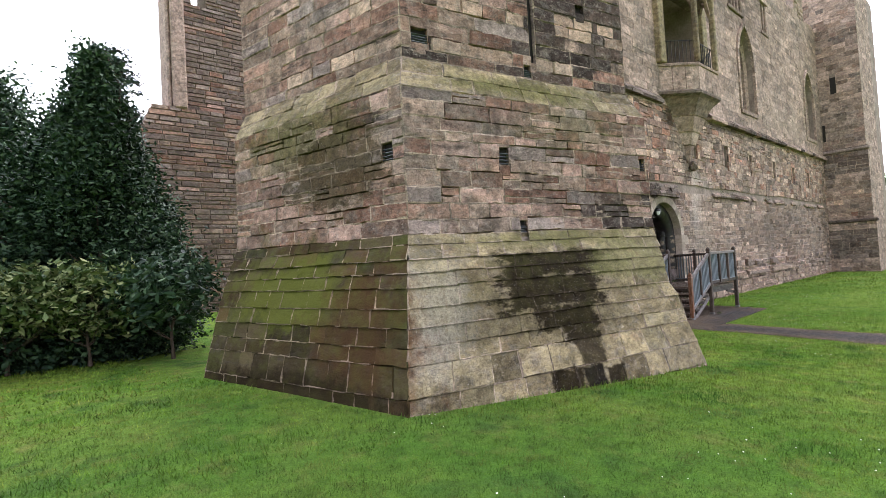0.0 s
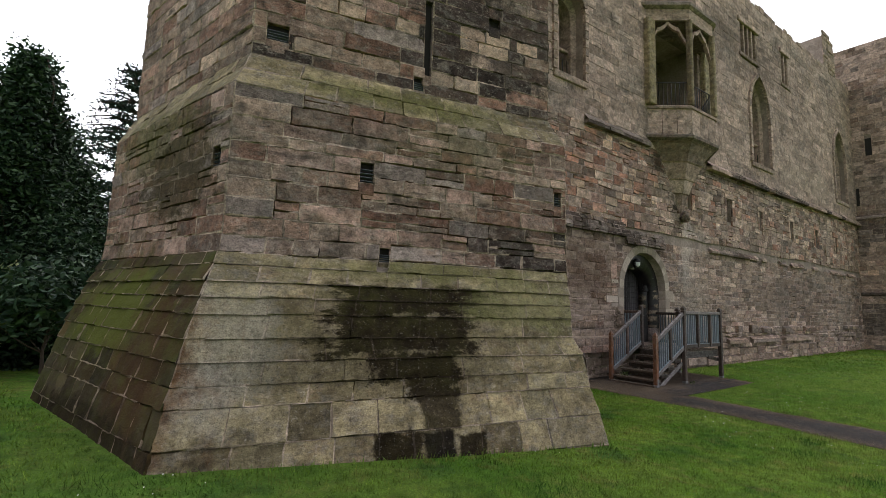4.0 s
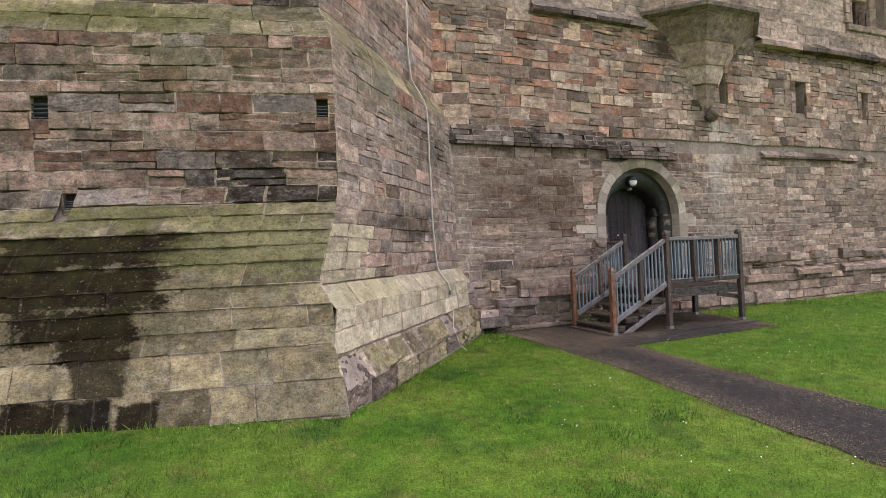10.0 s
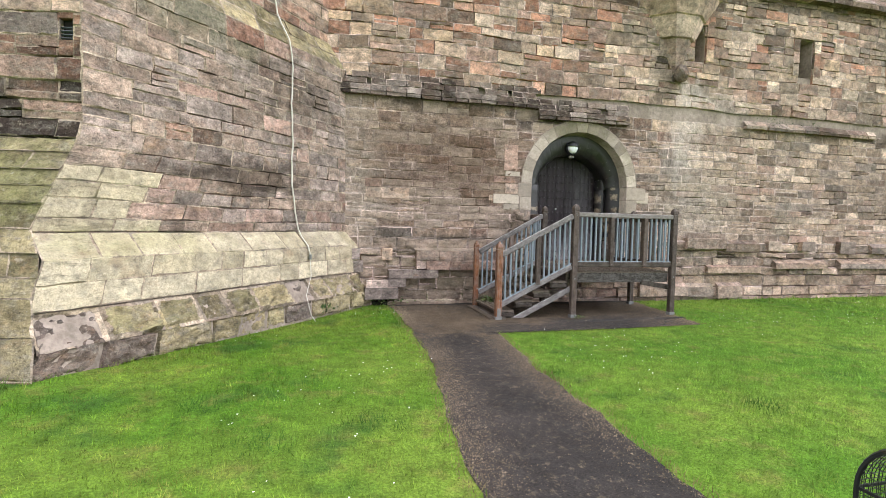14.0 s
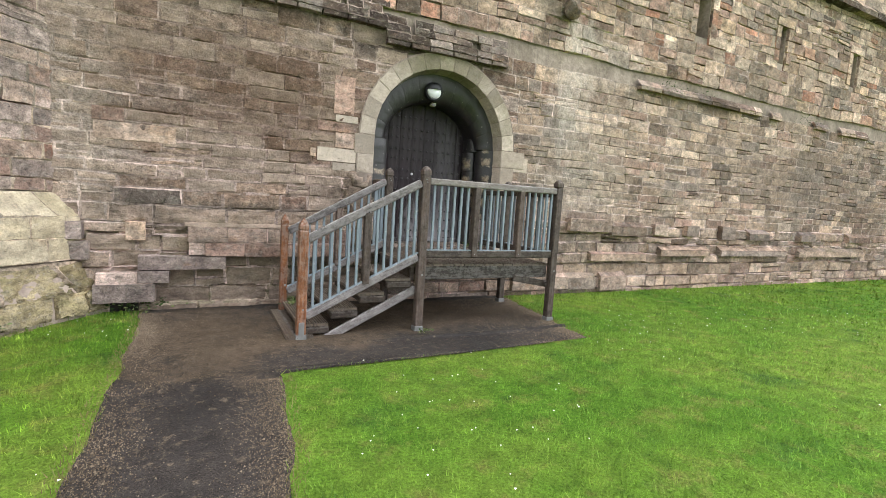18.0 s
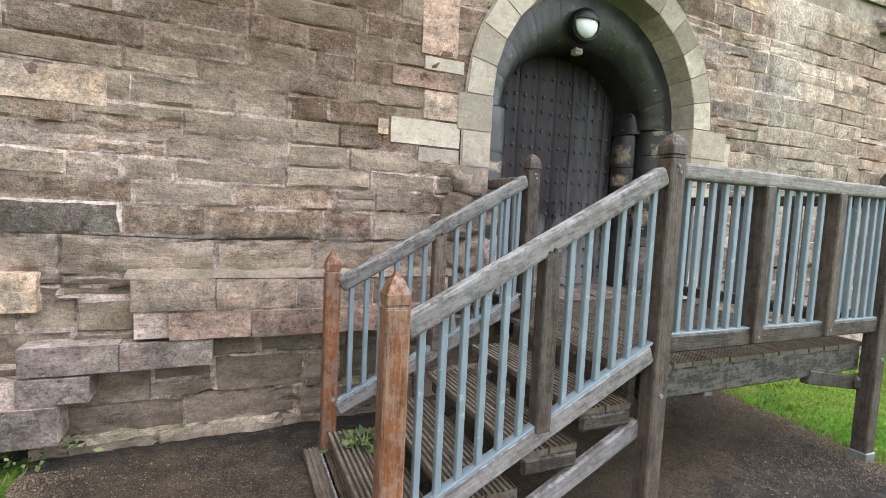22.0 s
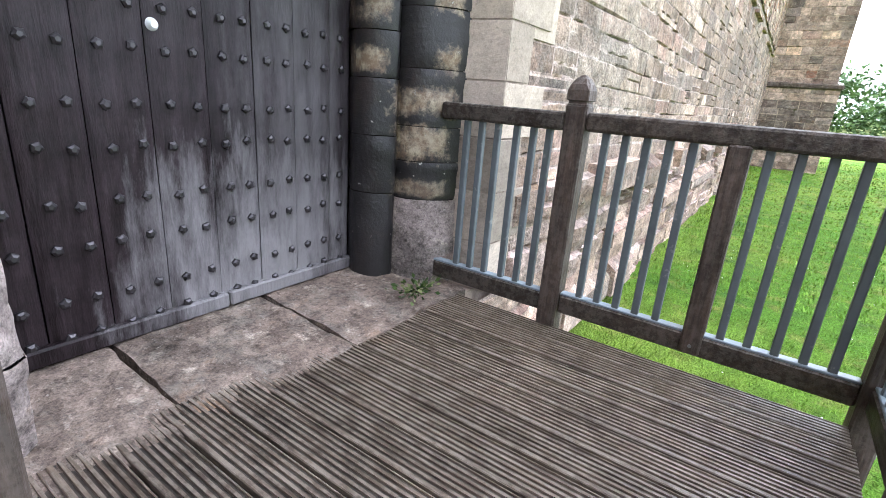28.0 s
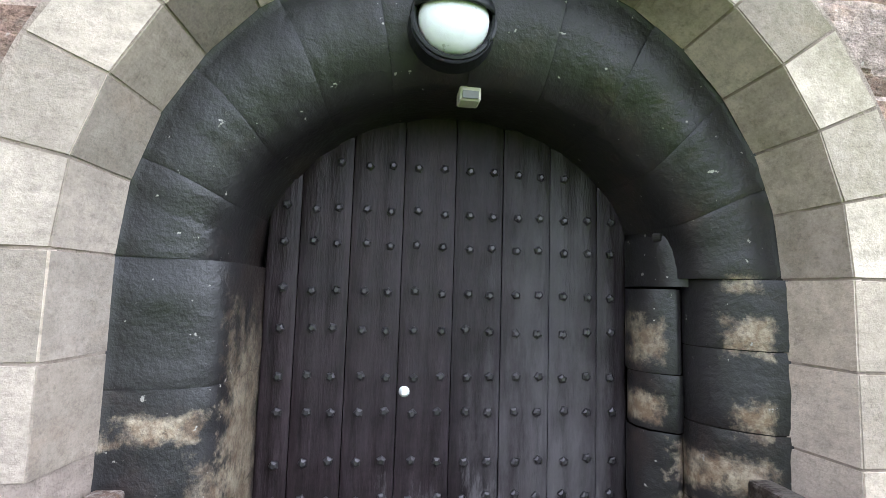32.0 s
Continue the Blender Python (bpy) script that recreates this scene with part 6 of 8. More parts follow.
PROFILE = {
    "S": ((-0.3, 0.86), (0.0, 0.82), (0.3, 0.74), (1.47, 0.41), (2.38, 0.05), (2.46, 0.0), (4.42, -0.02), (4.9, -0.27), (20, -0.27)),
    "W": ((-0.3, 0.86), (0.0, 0.82), (0.3, 0.75), (1.47, 0.41), (2.38, 0.05), (2.46, 0.0), (4.42, -0.02), (4.9, -0.27), (20, -0.27)),
    "E": ((-0.3, 0.46), (0.32, 0.42), (0.66, 0.22), (1.16, 0.19), (1.42, 0.0), (2.4, 0.0), (4.42, -0.02), (4.9, -0.27), (20, -0.27)),
}
TTOP = 17.0


def setout(face, z):
    pr = PROFILE[face]
    for (z0, a), (z1, b) in zip(pr, pr[1:]):
        if z <= z1:
            return lerp(a, b, max(0.0, (z - z0) / (z1 - z0)))
    return pr[-1][1]


def meet(f, g, z):
    """Where two faces meet at height z."""
    p, u, n = FACES[f]
    q, w, m = FACES[g]
    p, q = p + n * setout(f, z), q + m * setout(g, z)
    d = q - p
    k = (d.x * w.y - d.y * w.x) / (u.x * w.y - u.y * w.x)
    return Vector((p.x + u.x * k, p.y + u.y * k, z))


def ends(face, z):
    p, u, n = FACES[face]
    if face == "S":
        return meet("S", "W", z), meet("S", "E", z)
    if face == "E":
        a = meet("S", "E", z)
        k = (WY + 0.25 - a.y) / u.y
        return a, a + u * k
    a = meet("S", "W", z)
    return a + u * (3.75 + 0.577 * (setout("W", z) + 0.27)), a


def tower_core():
    v, f = [], []
    zs = [-0.3, 0.0, 0.3, 0.66, 1.16, 1.42, 2.38, 2.46, 4.42, 4.9, TTOP]
    for z in zs:
        w, a = ends("W", z)
        b, e = ends("E", z)
        ins = 0.09
        cc = Vector((7.0, 8.5, z))
        ring = [w, a, b, e, Vector((11.4, 9.0, z)), Vector((9.5, 12.6, z)), w + Vector((3.3, 3.3, 0))]
        for p in ring:
            d = (cc - p)
            d.z = 0
            v.append(p + d.normalized() * ins)
    n = 7
    for i in range(len(zs) - 1):
        for j in range(n):
            a, b = i * n + j, i * n + (j + 1) % n
            f.append((a, b, b + n, a + n))
    f.append(tuple(range((len(zs) - 1) * n, len(zs) * n)))
    return mesh_ob("wall_tower", v, f, M_MORTAR)


tower_ob = tagged(tower_core(), "massive hexagonal sandstone tower with battered mossy plinth", "tower", kind="structure")
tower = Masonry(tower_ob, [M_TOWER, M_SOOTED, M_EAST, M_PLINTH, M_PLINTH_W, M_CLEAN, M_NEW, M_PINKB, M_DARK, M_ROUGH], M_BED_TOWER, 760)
rng = random.Random(5)
HOLES = [  # face, metres along, height, width, tall
    ("S", 1.64, 3.53, 0.18, 0.26), ("S", 4.70, 3.54, 0.14, 0.22), ("S", 1.93, 2.47, 0.14, 0.19), ("S", 0.30, 5.26, 0.27, 0.22), ("S", 2.25, 5.02, 0.16, 0.2),
    ("S", 2.38, 5.75, 0.12, 1.15), ("S", 1.95, 6.72, 0.14, 0.3), ("S", 0.55, 7.0, 0.2, 0.16), ("S", 3.5, 6.3, 0.2, 0.14), ("W", 3.6, 3.55, 0.2, 0.25), ("W", 1.9, 9.4, 0.12, 1.2),
]


# stretches of pale repair stone by course, in metres along the face
REPAIR = {
    "S": {5.06: ((0.5, 1.95), (2.42, 3.23)), 5.72: ((0.63, 1.42), (1.87, 2.23), (2.9, 3.76), (4.05, 4.56)), 5.93: ((0.62, 1.37), (2.9, 3.79), (3.91, 4.33)), 6.13: ((0.94, 1.32),), 6.56: ((2.1, 2.65),)},
    "W": {5.06: ((1.25, 1.9), (2.32, 3.29)), 5.27: ((0.6, 1.1),), 5.49: ((0.8, 1.5),), 5.72: ((1.8, 2.25), (2.8, 3.24)), 5.93: ((2.8, 3.2),)},
    "E": {},
}
# joints of the courses that show them clearly
JOINTS = {0.45: (0.6, 1.19, 1.64, 2.16, 2.76, 3.61, 4.12, 4.6), 2.065: (0.5, 1.06, 1.51, 2.01, 2.47, 3.0, 3.61, 4.08, 4.51), 0.08: (0.7, 1.2, 1.72, 2.22, 2.62, 2.98, 3.5, 4.05, 4.5), 1.71: (0.7, 1.2, 1.67, 1.98, 2.6, 3.1, 3.5, 4.1)}


def split_course(face, z0, L, lo, hi, blk):
    """Stones of one course: (start, end, whether it is a pale repair)."""
    if face == "S" and z0 in JOINTS:
        js = [0.0] + [j for j in JOINTS[z0] if j < L - 0.25] + [L]
        return [(p, q, False) for p, q in zip(js, js[1:])]
    pale = REPAIR[face].get(z0, ())
    out = [(p, q, False) for p, q in runs(0, L, lo, hi, rng, list(blk) + list(pale))]
    for p, q in pale:
        out += [(c, d, True) for c, d in runs(p, q, 0.3, 0.6, rng, blk)]
    return out


def tower_face(face, near_fn):
    if face == "E":
        plinth = [-0.25, 0.02, 0.32, 0.66, 0.92, 1.16, 1.42]
        body = courses(1.42, 4.42, 0.14, 0.24, rng)
    else:
        plinth = [-0.25, 0.08, 0.45, 0.80, 1.00, 1.23, 1.46, 1.71, 1.89, 2.065, 2.255, 2.40]
        body = courses(2.40, 4.42, 0.13, 0.24, rng)
    zs = plinth[:-1] + body[:-1] + [4.42, 4.66, 4.9] + [5.06, 5.27, 5.49, 5.72, 5.93, 6.13, 6.37, 6.56, 6.76] + courses(6.76, TTOP, 0.24, 0.34, rng)[1:]
    last = plinth[-1]
    for z0, z1 in zip(zs, zs[1:]):
        if z0 > 13.5:
            continue
        a0, b0 = ends(face, z0)
        a1, b1 = ends(face, z1)
        L = (b0 - a0).length
        base = z1 <= last + 1e-6
        p, u, n = FACES[face]
        lo, hi = (0.45, 0.95) if base else ((0.28, 0.8) if z1 < 4.9 else (0.35, 0.9))
        if face == "E" and base:
            lo, hi = (0.3, 0.75)
        if face == "W" and base:
            lo, hi = (0.32, 0.62)
        blk = [(s - w / 2, s + w / 2) for ff, s, z, w, h in HOLES if ff == face and z0 < z + h / 2 - 0.02 and z1 > z - h / 2 + 0.02]
        if face == "S" and z1 > 8.85 and z0 < 11.5:
            blk.append((1.55, 3.75))
        for s0, s1, repaired in split_course(face, z0, L, lo, hi, blk):
            t0, t1 = s0 / L, s1 / L
            q = (a0.lerp(b0, t0), a0.lerp(b0, t1), a1.lerp(b1, t1), a1.lerp(b1, t0))
            slope = (q[3] - q[0])
            nn = (q[1] - q[0]).cross(slope).normalized()
            r = rng.random()
            kw = dict(proud=rng.uniform(-0.010, 0.010) if face != "E" else rng.uniform(-0.006, 0.005), rough=0.014 if r < 0.55 else 0.034, edge=0.012, seed=rng.random() * 9, res=0.07, joint=0.006, crev=0.045)
            mat = M_TOWER
            if s0 < 0.01 or s1 > L - 0.01:
                kw["crev"] = 0.0
            if base:
                clean = face == "E" and not (z1 < 0.1)
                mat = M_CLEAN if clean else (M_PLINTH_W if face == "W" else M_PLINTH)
                if face != "E":
                    step = {0.45: 0.008, 0.80: 0.012, 1.00: 0.004, 1.23: 0.020, 1.46: 0.012, 1.71: 0.018, 1.89: 0.016, 2.065: 0.030}.get(z0, 0.003) if z0 > 0.3 else 0.0
                    q = (q[0] + n * step, q[1] + n * step, q[2] - n * step * 0.4, q[3] - n * step * 0.4)
                    nn = (q[1] - q[0]).cross(q[3] - q[0]).normalized()
                    kw.update(rough=0.014, edge=0.010, crev=0.04)
                    if face == "W":
                        kw.update(edge=0.008, joint=0.004, rough=0.022)
                    elif step > 0.02:
                        kw.update(edge=0.011, crev=0.04)
                    if z1 < 0.4 and r < 0.3:
                        kw.update(rough=0.04, edge=0.016)
                elif z1 < 0.33:
                    mat = M_DARK if r < 0.55 else M_PLINTH
                    kw.update(rough=0.06, edge=0.03, joint=None, back=0.10, proud=rng.uniform(-0.08, 0.0), res=0.04)
                elif z1 < 0.67:
                    mat = M_DARK if r < 0.2 else M_PLINTH
                    kw.update(rough=0.085 if r < 0.55 else 0.045, edge=0.045, joint=0.03, crev=0.06, proud=rng.uniform(-0.07, 0.03) - (0.05 if r < 0.2 else 0.0), res=0.04)
                else:
                    kw.update(rough=0.010, edge=0.010, joint=0.004, crev=0.012, proud=rng.uniform(-0.006, 0.006))
            elif z0 >= 4.4 and z1 <= 4.95:
                mat = M_PLINTH
            elif z0 > 4.85:
                sooty = face == "S" and (0.75 if s0 > 2.2 and 5.2 < z0 < 6.4 else 0.4 if (s0 > 1.5 and z0 < 6.7) or (s0 < 0.5 and z0 < 7.0) else 0.05)
                mat = M_NEW if repaired else (M_SOOTED if sooty and r < sooty else M_TOWER)
                kw["res"] = 0.1
            elif face == "S" and z1 < 3.12 and s0 > 3.05 and r < (0.85 if s0 > 3.6 and z1 < 2.95 else 0.45):
                mat = M_SOOTED
            elif face == "E" and r < 0.93:
                mat = M_EAST
            elif r > 0.96:
                mat = M_PINKB
            if face == "E" and not base and z1 < 2.25 and s0 < 0.80 - (z0 - 1.42) * 0.5:
                mat = M_CLEAN
                kw.update(rough=0.008, proud=0.002, crev=0.01)
            elif face == "E" and 1.45 < z1 < 1.75 and r < 0.35:
                mat = M_PINKB
            if not base and z1 < 4.95:
                kw.update(worn=0.22 if face != "E" else 0.10, crev=kw["crev"] * (1.2 if face != "E" else 0.75))
            if not base and 2.4 < z0 < 4.4 and rng.random() < 0.3 and z1 - z0 > 0.15:
                k = rng.uniform(0.4, 0.6)
                lo2, hi2 = q[0].lerp(q[3], k), q[1].lerp(q[2], k)
                tower.add((q[0], q[1], hi2, lo2), nn, mat, near_fn(z0, z1, s0), name="stone", wave=0.035, **kw)
                q = (lo2, hi2, q[2], q[3])
                kw["seed"] = rng.random() * 9
                kw["proud"] = rng.uniform(-0.02, 0.01)
            tower.add(q, nn, mat, near_fn(z0, z1, s0), name="stone", wave=0.012 if base else 0.035, **kw)


tower_face("S", lambda z0, z1, s: z1 < 4.5)
tower_face("E", lambda z0, z1, s: z1 < 3.6)
tower_face("W", lambda z0, z1, s: z1 < 2.4)
tower.finish("coursed weathered sandstone masonry of the tower")


def vents():
    """Square putlog holes closed with slatted grilles, and arrow slits."""
    for face, s, z, w, h in HOLES:
        a, b = ends(face, z)
        p, u, n = FACES[face]
        c = a + (b - a).normalized() * s
        ang = math.degrees(math.atan2(u.y, u.x))
        if face == "W":
            ang += 180
        g = thing("wall_vent" if h < 0.6 else "arrow_slit", "small square wall vent with dark slats" if h < 0.6 else "tall narrow arrow slit in the tower", "vent" if h < 0.6 else "arrow slit", group="tower vents")
        g.matrix_basis = Matrix.Translation(c) @ Matrix.Rotation(radians(ang), 4, "Z")
        part("recess", block(-w / 2 - 0.02, w / 2 + 0.02, 0.075, 0.085, -h / 2 - 0.03, h / 2 + 0.03, 0.0), M_VOID, g)
        for x0, x1, z0, z1 in ((-w / 2 - 0.03, -w / 2, -h / 2, h / 2), (w / 2, w / 2 + 0.03, -h / 2, h / 2), (-w / 2 - 0.01, w / 2 + 0.01, h / 2, h / 2 + 0.16), (-w / 2 - 0.01, w / 2 + 0.01, -h / 2 - 0.16, -h / 2)):
            part("reveal", block(x0, x1, 0.003 if x1 - x0 > 0.05 else 0.012, 0.08, z0, z1, 0.006), M_TOWER, g)
        if h < 0.35 and z < 5.3:
            for i in range(4):
                zz = lerp(-h / 2 + 0.02, h / 2 - 0.09, i / 3)
                part("slat", bar((-w / 2, 0.035, zz), (w / 2, 0.035, zz), 0.03, 0.008, 0.002, (0, 0.5, 1)), M_LEAD, g)


vents()


def tower_window():
    g = thing("window_7", "two-light leaded window with pale stone surround in the tower", "window", "structure")
    a, b = ends("S", 9.5)
    d = (b - a).normalized()
    ang = math.degrees(math.atan2(d.y, d.x))
    c = a + d * 2.65
    c.z = 0
    g.matrix_basis = Matrix.Translation(c) @ Matrix.Rotation(radians(ang), 4, "Z")
    part("sill", block(-1.15, 1.15, -0.03, 0.12, 8.82, 9.1, 0.02), M_DRESS, g)
    for x in (-0.95, 0.0, 0.95):
        part("jamb", block(x - 0.12, x + 0.12, -0.02, 0.14, 9.1, 11.2, 0.02), M_DRESS, g)
    for x in (-0.47, 0.47):
        pn = part("pane", block(x - 0.37, x + 0.37, 0.09, 0.11, 9.1, 11.2, 0.0), M_LEAD, g, "diamond leaded glass")
        if x < 0:
            for i in range(-3, 16):
                z = 9.0 + i * 0.14
                pts = [(-0.37, z), (0.37, z + 0.9)]
                for s in (1, -1):
                    p0, p1 = Vector((x - 0.36 * s, 0.085, z)), Vector((x + 0.36 * s, 0.085, z + 0.9))
                    lo, hi = max(0, (9.12 - p0.z) / 0.9), min(1, (11.18 - p0.z) / 0.9)
                    if hi > lo:
                        part("lead_strip", bar(p0.lerp(p1, lo), p0.lerp(p1, hi), 0.008, 0.012, 0.0, (0, 1, 0)), M_IRON, pn)


tower_window()

# hanging white cable in the angle
cab = thing("hanging_cable", "frayed white cable hanging down the tower face", "cable")
pts = []
_, u, en = FACES["E"]
for i in range(44):
    z = 7.2 - i * (7.2 - 1.05) / 43
    k = 3.03 + 0.20 * sm(2.2, 1.1, z) - 0.16 * sm(4.1, 5.6, z) + 0.012 * math.sin(i * 0.9) + 0.008 * math.sin(i * 2.1)
    q = B0 + u * k + en * (setout("E", z) + 0.035)
    pts.append((q.x, q.y, z))
part("strand", tube(pts, 0.013, 6), M_CABLE, cab)
part("plug", tube([pts[-1], (pts[-1][0], pts[-1][1], pts[-1][2] - 0.08)], 0.025, 8), M_STEEL, cab)
cab2 = thing("loose_wire", "thin dark wire trailing down to the grass", "wire")
q = pts[-1]
part("strand", tube([(q[0], q[1], 1.0), (q[0] + 0.02, q[1] - 0.05, 0.7), (q[0] - 0.05, q[1] - 0.22, 0.4), (q[0] + 0.03, q[1] - 0.30, 0.1), (q[0] + 0.1, q[1] - 0.42, 0.02)], 0.006, 5), M_CABLE, cab2)

# drain hole at the foot of the wall
dr = thing("drain_hole", "low dark drain opening at the foot of the wall", "drain")
part("recess", block(11.9, 12.2, WY - 0.0, WY + 0.05, -0.06, 0.14, 0.0), M_VOID, dr)


# ---------------------------------------------------------------- corner tower at the far end
def far_tower():
    x, yl, yr = 38.5, 8.2, 5.55
    v = [(x + 0.04, yr + 0.04, -0.5), (x + 0.04, 9.2, -0.5), (x + 6, 9.2, -0.5), (x + 6, yr + 0.04, -0.5)]
    v += [(a, b, 18.0) for a, b, c in v]
    ob = tagged(mesh_ob("wall_corner_tower", v, [(0, 1, 5, 4), (1, 2, 6, 5), (2, 3, 7, 6), (3, 0, 4, 7), (4, 5, 6, 7)], M_MORTAR),
                "tall square corner tower of banded sandstone", "tower", kind="structure")
    m = Masonry(ob, [M_TOWER, M_WALL, M_DARK, M_UPPER, M_WALL_RED], M_BED_TOWER, 0)
    r = random.Random(3)
    for z0, z1 in zip(*(lambda q: (q, q[1:]))(courses(-0.2, 18.0, 0.2, 0.32, r))):
        out = 0.22 if z0 < 3.0 else (0.08 if z0 < 7.4 else 0.0)
        blk = [(yl - 7.05, yl - 6.75)] if 11.1 < z0 < 12.2 else ([(yl - 7.6, yl - 7.45)] if 8.2 < z0 < 9.3 else [])
        for s0, s1 in runs(0, yl - yr + out, 0.3, 0.7, r, blk):
            mat = r.choice((M_UPPER, M_WALL, M_UPPER)) if not (6.0 < z0 < 7.6 or 0.6 < z0 < 2.4) else M_DARK
            if 3.2 < z0 < 5.2 and r.random() < 0.15:
                mat = M_WALL_RED
            a, b = yl - s0, yl - s1
            m.add(((x - out, a, z0), (x - out, b, z0), (x - out, b, z1), (x - out, a, z1)), (-1, 0, 0), mat, rough=0.02, edge=0.012, joint=0.004, seed=r.random() * 9, res=0.15)
        for s0, s1 in runs(x - out, x + 4, 0.3, 0.7, r):
            m.add(((s0, yr - out, z0), (s1, yr - out, z0), (s1, yr - out, z1), (s0, yr - out, z1)), SOUTH, M_UPPER, rough=0.02, edge=0.012, joint=0.004, seed=r.random() * 9, res=0.15)
    m.finish("coursed masonry of the corner tower")
    for z, o in ((3.0, 0.3), (7.4, 0.16)):
        part("string_course", block(x - o, x + 0.1, yr - o, yl, z, z + 0.2, 0.05), M_DARK, ob)
    part("slit", block(x + 0.02, x + 0.06, 6.75, 7.05, 11.1, 12.2, 0.0), M_VOID, ob)
    part("slit", block(x + 0.02, x + 0.06, 7.45, 7.6, 8.2, 9.3, 0.0), M_VOID, ob)


far_tower()


# ---------------------------------------------------------------- ruined range behind the trees
def ruin():
    y = 16.7
    ob = thing("wall_ruin", "tall ruined inner wall of thin rubble courses with a pale pier", "wall", "structure")
    core = extrude_poly([(2.5, -0.3), (9.5, -0.3), (9.5, 7.4), (3.0, 7.4), (2.5, 6.0)], y + 0.05, y + 1.4)
    for x0, x1, z0, z1 in ((4.0, 4.3, 7.4, 12.6), (4.3, 4.75, 7.4, 10.95), (4.3, 4.75, 11.95, 12.6), (4.75, 9.5, 7.4, 12.6)):
        block(x0, x1, y + 0.33, y + 1.4, z0, z1, 0.0, core)
    part("core", core, M_MORTAR, ob)
    m = Masonry(ob, [M_TOWER, M_ROUGH, M_DARK, M_DRESS, M_UPPER, M_WALL], M_BED_TOWER, 0)
    r = random.Random(9)
    for z0, z1 in zip(*(lambda q: (q, q[1:]))(courses(-0.2, 7.45, 0.12, 0.2, r))):
        xl = 2.35 if z0 < 5.9 else 2.35 + (z0 - 5.9) * 0.45
        for a, b in runs(xl, 9.0, 0.3, 0.8, r):
            m.add(wall_q(a, b, z0, z1, y), SOUTH, M_DARK if r.random() < 0.6 else M_TOWER, rough=0.03, edge=0.025, seed=r.random() * 9, res=0.4)
    for z0, z1 in zip(*(lambda q: (q, q[1:]))(courses(7.45, 12.5, 0.12, 0.2, r))):
        for a, b in runs(4.0, 9.0, 0.3, 0.8, r, [(4.3, 4.75)] if 10.95 < z0 < 11.9 else []):
            m.add(wall_q(a, b, z0, z1, y + 0.28), SOUTH, M_DARK if 9.0 < z0 < 9.5 or r.random() < 0.6 else M_TOWER, rough=0.03, edge=0.025, seed=r.random() * 9, res=0.4)
    m.finish("thin rubble courses of the ruined range")
    part("pier", block(3.6, 4.0, y - 0.06, y + 1.2, 7.4, 12.8, 0.05), M_UPPER, ob, "pale ashlar pier")
    part("pier", block(3.48, 3.61, y + 0.1, y + 1.2, 7.4, 12.2, 0.05), M_UPPER, ob)

    ob.scale, ob.location = (1.61, 1.61, 1.61), (-0.366, 0.104, -1.28)


ruin()


# ---------------------------------------------------------------- ground, path
def gz(x, y):
    """Height of the lawn."""
    h = 0.40 * (1 - sm(-1.0, 11.0, x))
    h += 0.02 * noise.noise(Vector((x * 0.35, y * 0.35, 0)))
    if y > 6.5 and x > 11:
        h *= 0.3
    return h


def ground():
    xs = [-900, -300, -120, -60, -35, -22] + list(np.arange(-14, 50, 0.6)) + [56, 65, 80, 110, 200, 400, 900]
    ys = [-900, -300, -120, -60, -35, -25] + list(np.arange(-18, 24, 0.6)) + [30, 40, 60, 100, 250, 900]
    v = [(x, y, gz(x, y)) for y in ys for x in xs]
    n = len(xs)
    f = [(j * n + i, j * n + i + 1, (j + 1) * n + i + 1, (j + 1) * n + i) for j in range(len(ys) - 1) for i in range(n - 1)]
    ob = mesh_ob("ground", v, f, M_LAWN, smooth=True)
    return tagged(ob, "mown green castle lawn with patches of moss and clover", "lawn", kind="structure")


ground()


def path_edges(y):
    """Left and right edge of the tarmac at y."""
    xl = 12.25 - 0.22 * sm(4.2, 2.3, y) - 0.13 * sm(2.6, 0.9, y) - 0.10 * max(0.0, 0.9 - y)
    xr = 13.50 - 0.18 * sm(5.0, 2.8, y) - 0.10 * sm(2.8, 1.0, y) - 0.05 * max(0.0, 1.0 - y)
    if y > 4.98:
        xr = lerp(13.5, 17.2, sm(4.98, 5.10, y)) + (0.30 * (y - 5.1) / 2.0 if y > 5.1 else 0)
    w = 0.05 * noise.noise(Vector((y * 2.1, 0.3, 0))) + 0.03 * noise.noise(Vector((y * 6.0, 4.0, 0)))
    w2 = 0.05 * noise.noise(Vector((y * 2.3, 7.3, 0))) + 0.03 * noise.noise(Vector((y * 6.5, 2.0, 0)))
    return xl + w, xr + w2


def in_path(x, y):
    if y > 7.7 or y < -40:
        return False
    if x > 13.3 and 4.85 < y < 5.25:
        return y > 5.03 + 0.10 * noise.noise(Vector((x * 1.3, 0, 5))) + 0.05 * noise.noise(Vector((x * 5, 0, 5))) and x < 17.2
    a, b = path_edges(y)
    return a < x < b


